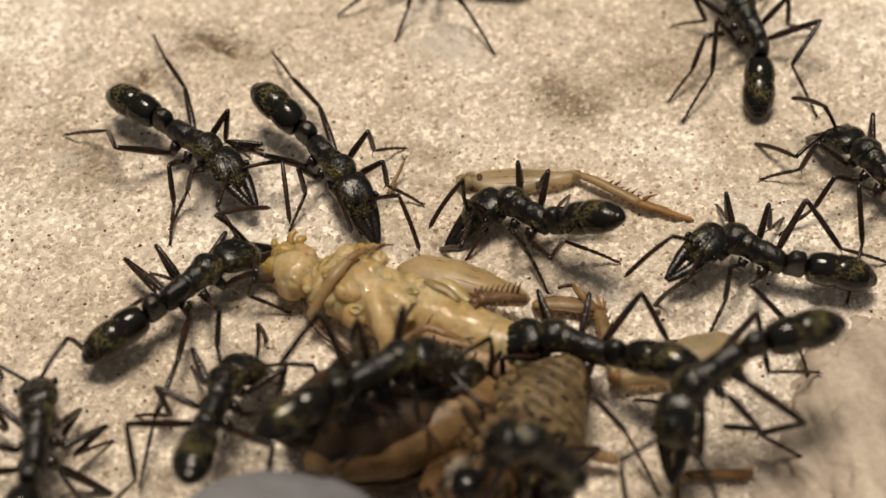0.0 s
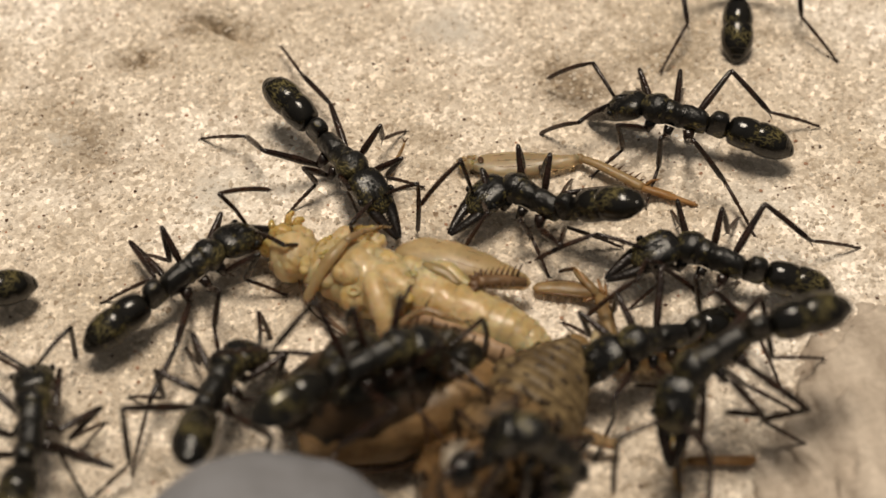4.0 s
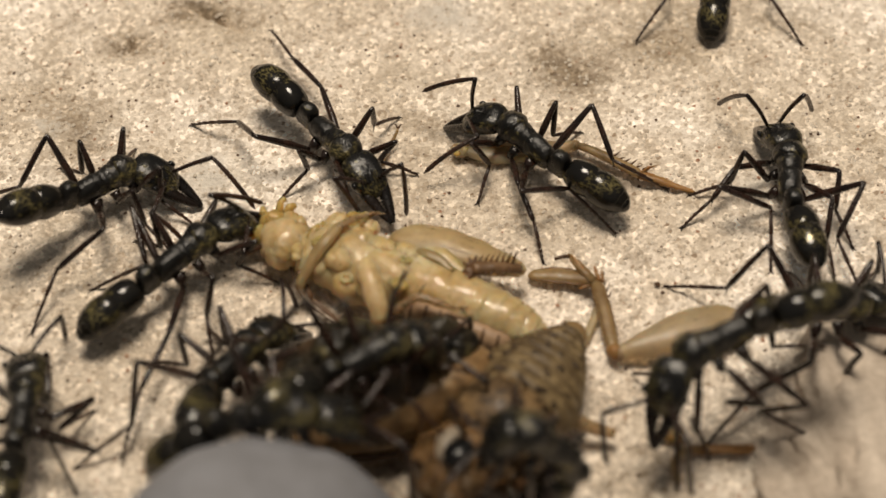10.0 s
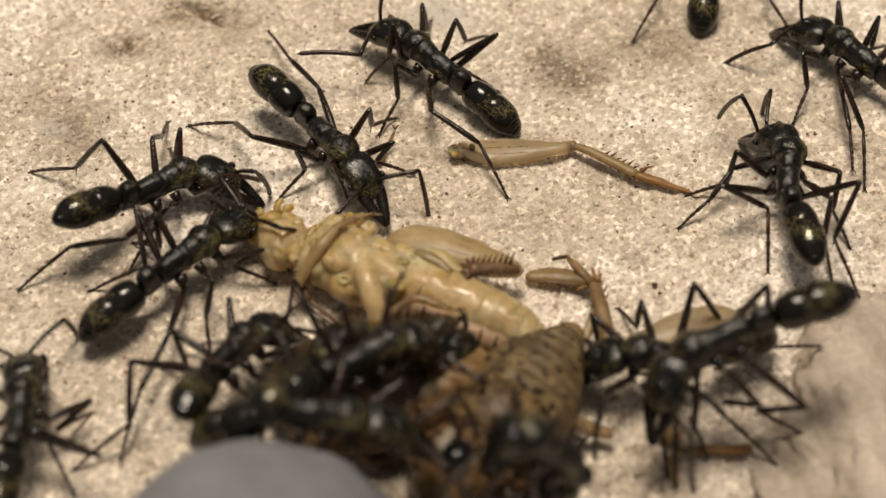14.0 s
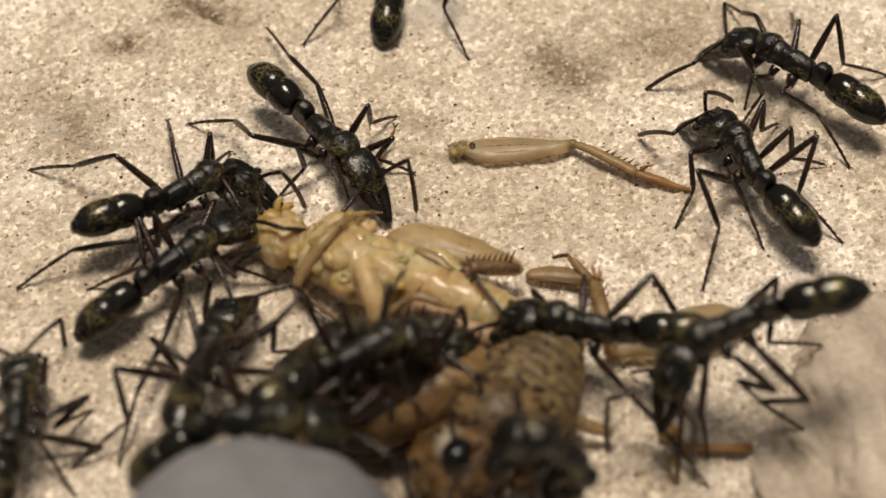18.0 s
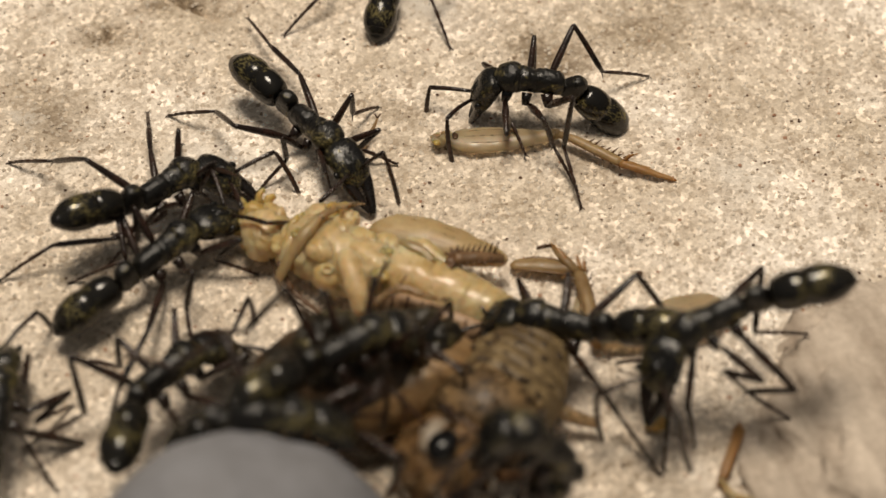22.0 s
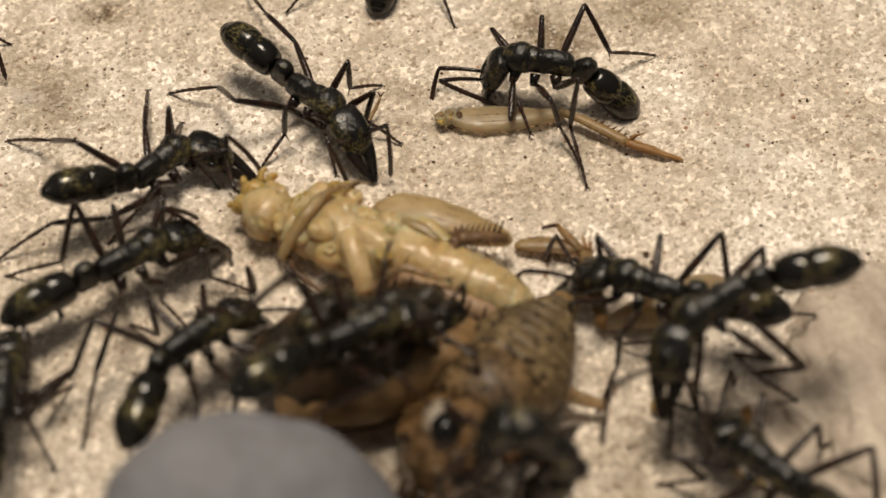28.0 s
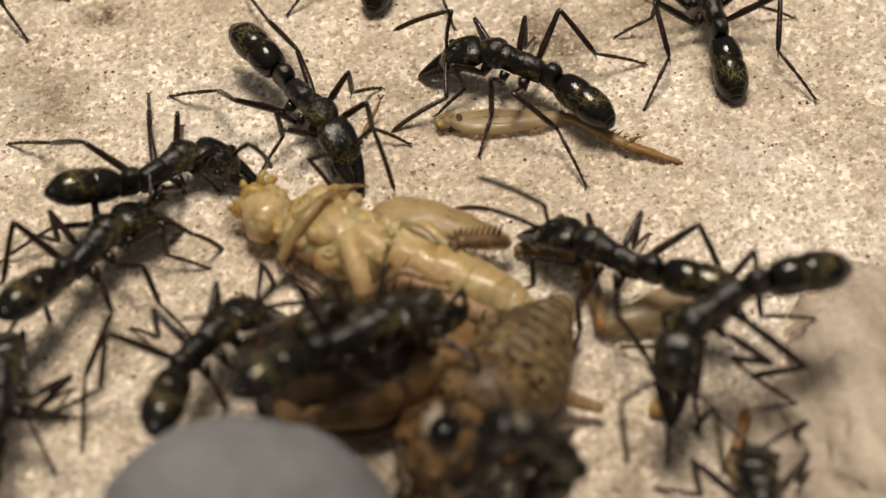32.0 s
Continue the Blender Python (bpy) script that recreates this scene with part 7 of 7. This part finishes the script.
def leg_pose(base, foot, f, t, ta, lean, rise):
    """Knee, ankle and toe for a leg from base to foot, knee up."""
    flat = Vector((foot.x - base.x, foot.y - base.y, 0))
    reach = max(flat.length, 0.3)
    u = flat / max(flat.length, 1e-6)
    drop = radians(24 if reach > 2.6 else 50)
    ankle = foot - u * ta * math.cos(drop) + Vector((0, 0, ta * math.sin(drop)))
    d = ankle - base
    far = (f + t) * 0.985
    near = abs(f - t) + 0.5
    if d.length > far:
        ankle = base + d.normalized() * far
    elif d.length < near:
        ankle = base + (d.normalized() if d.length > 0.01 else u) * near
    d = ankle - base
    n = d.normalized()
    pole = (Vector((0, 0, rise)) + u * 0.3 + lean).normalized()
    up = pole - n * n.dot(pole)
    up = (up if up.length > 0.05 else u).normalized()
    a = (f * f - t * t + d.length_squared) / (2 * d.length)
    knee = base + n * a + up * math.sqrt(max(0.0, f * f - a * a))
    toe = foot - ankle
    toe = toe.normalized() if toe.length > 0.05 else u
    return knee, ankle, toe


def local(m):
    """A pose given in millimetres, in metres."""
    m = m.copy()
    m.translation *= MM
    return m


def move_ant(key, ob, number):
    rows = sorted(TRACKS[key])
    rnd = random.Random(40 + number)
    floor = FLOOR.get(key, 0.0)
    times, t = [], 0.0
    while t < 32.01:
        a, b = sample(rows, max(0, t - 0.3)), sample(rows, min(32, t + 0.3))
        busy = math.hypot(a[0] - b[0], a[1] - b[1]) > 0.25 or abs(a[3] - b[3]) > 3
        times.append(round(t, 3))
        t += 0.2 if busy else 0.5
    if times[-1] < 32:
        times.append(32.0)
    body_rows, head_rows, rear_rows = [], [], []
    legs = {(l, s): {"femur": [], "tibia": [], "tarsus": []} for l in LEGS for s in SIDES}
    planted = {}
    wag = {s: [rnd.uniform(0, 6.28) for _ in range(4)] for s in SIDES}
    feelers = {(n, s): [] for n in ("scape", "funiculus") for s in SIDES}
    jitter = {k: (rnd.uniform(-0.5, 0.5), rnd.uniform(-0.5, 0.5)) for k in legs}
    for t in times:
        x, y, z, yaw, pitch, hy, hp, gy, gp = sample(rows, t)
        body = Matrix.Translation((x, y, z)) @ turned(yaw, pitch)
        inv = body.inverted()
        body_rows.append((t, local(body)))
        head = Matrix.Translation((2.0, 0, 0)) @ turned(hy, hp)
        head_rows.append((t, local(head)))
        rear = Matrix.Translation((-2.0, 0, 0)) @ Matrix.Rotation(radians(gy), 4, "Z") @ Matrix.Rotation(radians(gp), 4, "Y")
        rear_rows.append((t, local(rear)))
        ahead = sample(rows, min(32, t + 0.4))
        lead = Vector((ahead[0] - x, ahead[1] - y, 0))
        flat = Matrix.Translation((x, y, 0)) @ Matrix.Rotation(radians(yaw), 4, "Z")
        for (leg, s), store in legs.items():
            f, ti, ta, base, rest = LEGS[leg]
            jx, jy = jitter[(leg, s)]
            home = flat @ Vector((rest[0] + jx, s * (rest[1] + jy), 0))
            home.z = floor + 0.1
            fixed = None
            for t0, t1, places in FEET[key]:
                if t0 <= t <= t1 and leg + ("_left" if s > 0 else "_right") in places:
                    p = places[leg + ("_left" if s > 0 else "_right")]
                    fixed = Vector((p[0], p[1], p[2] if len(p) > 2 else floor + 0.1))
            old = planted.get((leg, s))
            if fixed:
                planted[(leg, s)] = fixed
            elif old is None or (old - home).length > (1.7 if (s > 0) == (leg != "middle") else 2.1):
                planted[(leg, s)] = home + lead * 0.7
            foot = planted[(leg, s)]
            root = body @ Vector((base[0], s * base[1], base[2]))
            ahead_way = Vector((math.cos(radians(yaw)), math.sin(radians(yaw)), 0))
            side_way = Vector((-ahead_way.y, ahead_way.x, 0)) * s
            lean = ahead_way * {"front": 0.35, "middle": 0.1, "hind": -0.35}[leg] + side_way * {"front": 0.25, "middle": 0.35, "hind": 0.7}[leg]
            knee, ankle, toe = leg_pose(root, foot, f, ti, ta, lean, 0.5 if leg == "hind" else 0.75)
            up = Vector((0, 0, 1))
            for name, o, d in (("femur", root, knee - root), ("tibia", knee, ankle - knee), ("tarsus", ankle, toe)):
                store[name].append((t, local(inv @ along(o, d, up))))
        for s in SIDES:
            w = wag[s]
            amp = 0.20 if lead.length > 0.3 else 0.10
            spread = FEELERS.get(key, (0.55, 0.75, 0.45, 0.8, 0.05, -0.6))
            held = [spread[0], s * spread[1], spread[2], spread[3], s * spread[4], spread[5]]
            known = sorted(TIPS.get((key, s), []))
            if known:
                gap = min(abs(t - k[0]) for k in known)
                share = max(0.0, 1 - max(0.0, gap - 0.6) / 1.5)
                amp *= 1 - 0.85 * share
                held = [a + (b - a) * share for a, b in zip(held, sample(known, t))]
            e = Vector((held[0] + amp * math.sin(1.9 * t + w[0]), held[1] + amp * math.sin(1.3 * t + w[1]), held[2] + amp * math.sin(1.6 * t + w[2]))).normalized()
            root = Vector((2.15, s * 0.36, 0.54))
            fd = Vector((held[3], held[4] + 1.5 * amp * math.sin(2.3 * t + w[3]), held[5] + amp * math.sin(2.7 * t + w[1])))
            feelers[("scape", s)].append((t, local(along(root, e, Vector((0, 0, 1))))))
            feelers[("funiculus", s)].append((t, local(along(root + e * 2.68, fd, Vector((0, 0, 1))))))
    walk(ob, body_rows)
    for child in ob.children:
        kind = child.name.split(".")[0]
        if kind == "head":
            walk(child, head_rows)
            for sub in child.children:
                kind2 = sub.name.split(".")[0]
                if kind2 in ("scape", "funiculus"):
                    walk(sub, feelers[(kind2, sub["side"])])
        elif kind in ("petiole", "gaster"):
            walk(child, rear_rows)
        elif kind in ("femur", "tibia", "tarsus"):
            walk(child, legs[(child["leg"], child["side"])][kind])


# antenna attitudes: elbow direction and tip direction in the head's space
FEELERS = {"digger": (0.35, 0.9, 0.2, 0.7, -0.1, -0.75), "gnawer": (0.1, 0.9, 0.35, 0.9, 0.0, -0.35), "lodger": (0.5, 0.7, 0.2, 0.9, -0.2, -0.45)}


def motions():
    for number, key in enumerate(ants):
        move_ant(key, ants[key], number)
    walk(SCRAP, [(0, pose(14.2 * MM, -14.2 * MM, 0, 0, 0, -3)), (20.2, pose(14.2 * MM, -14.2 * MM, 0, 0, 0, -3)), (21.2, pose(15.7 * MM, -15.2 * MM, 0, 0, 0, 62)), (32, pose(15.8 * MM, -15.2 * MM, 0, 0, 0, 64))])


motions()
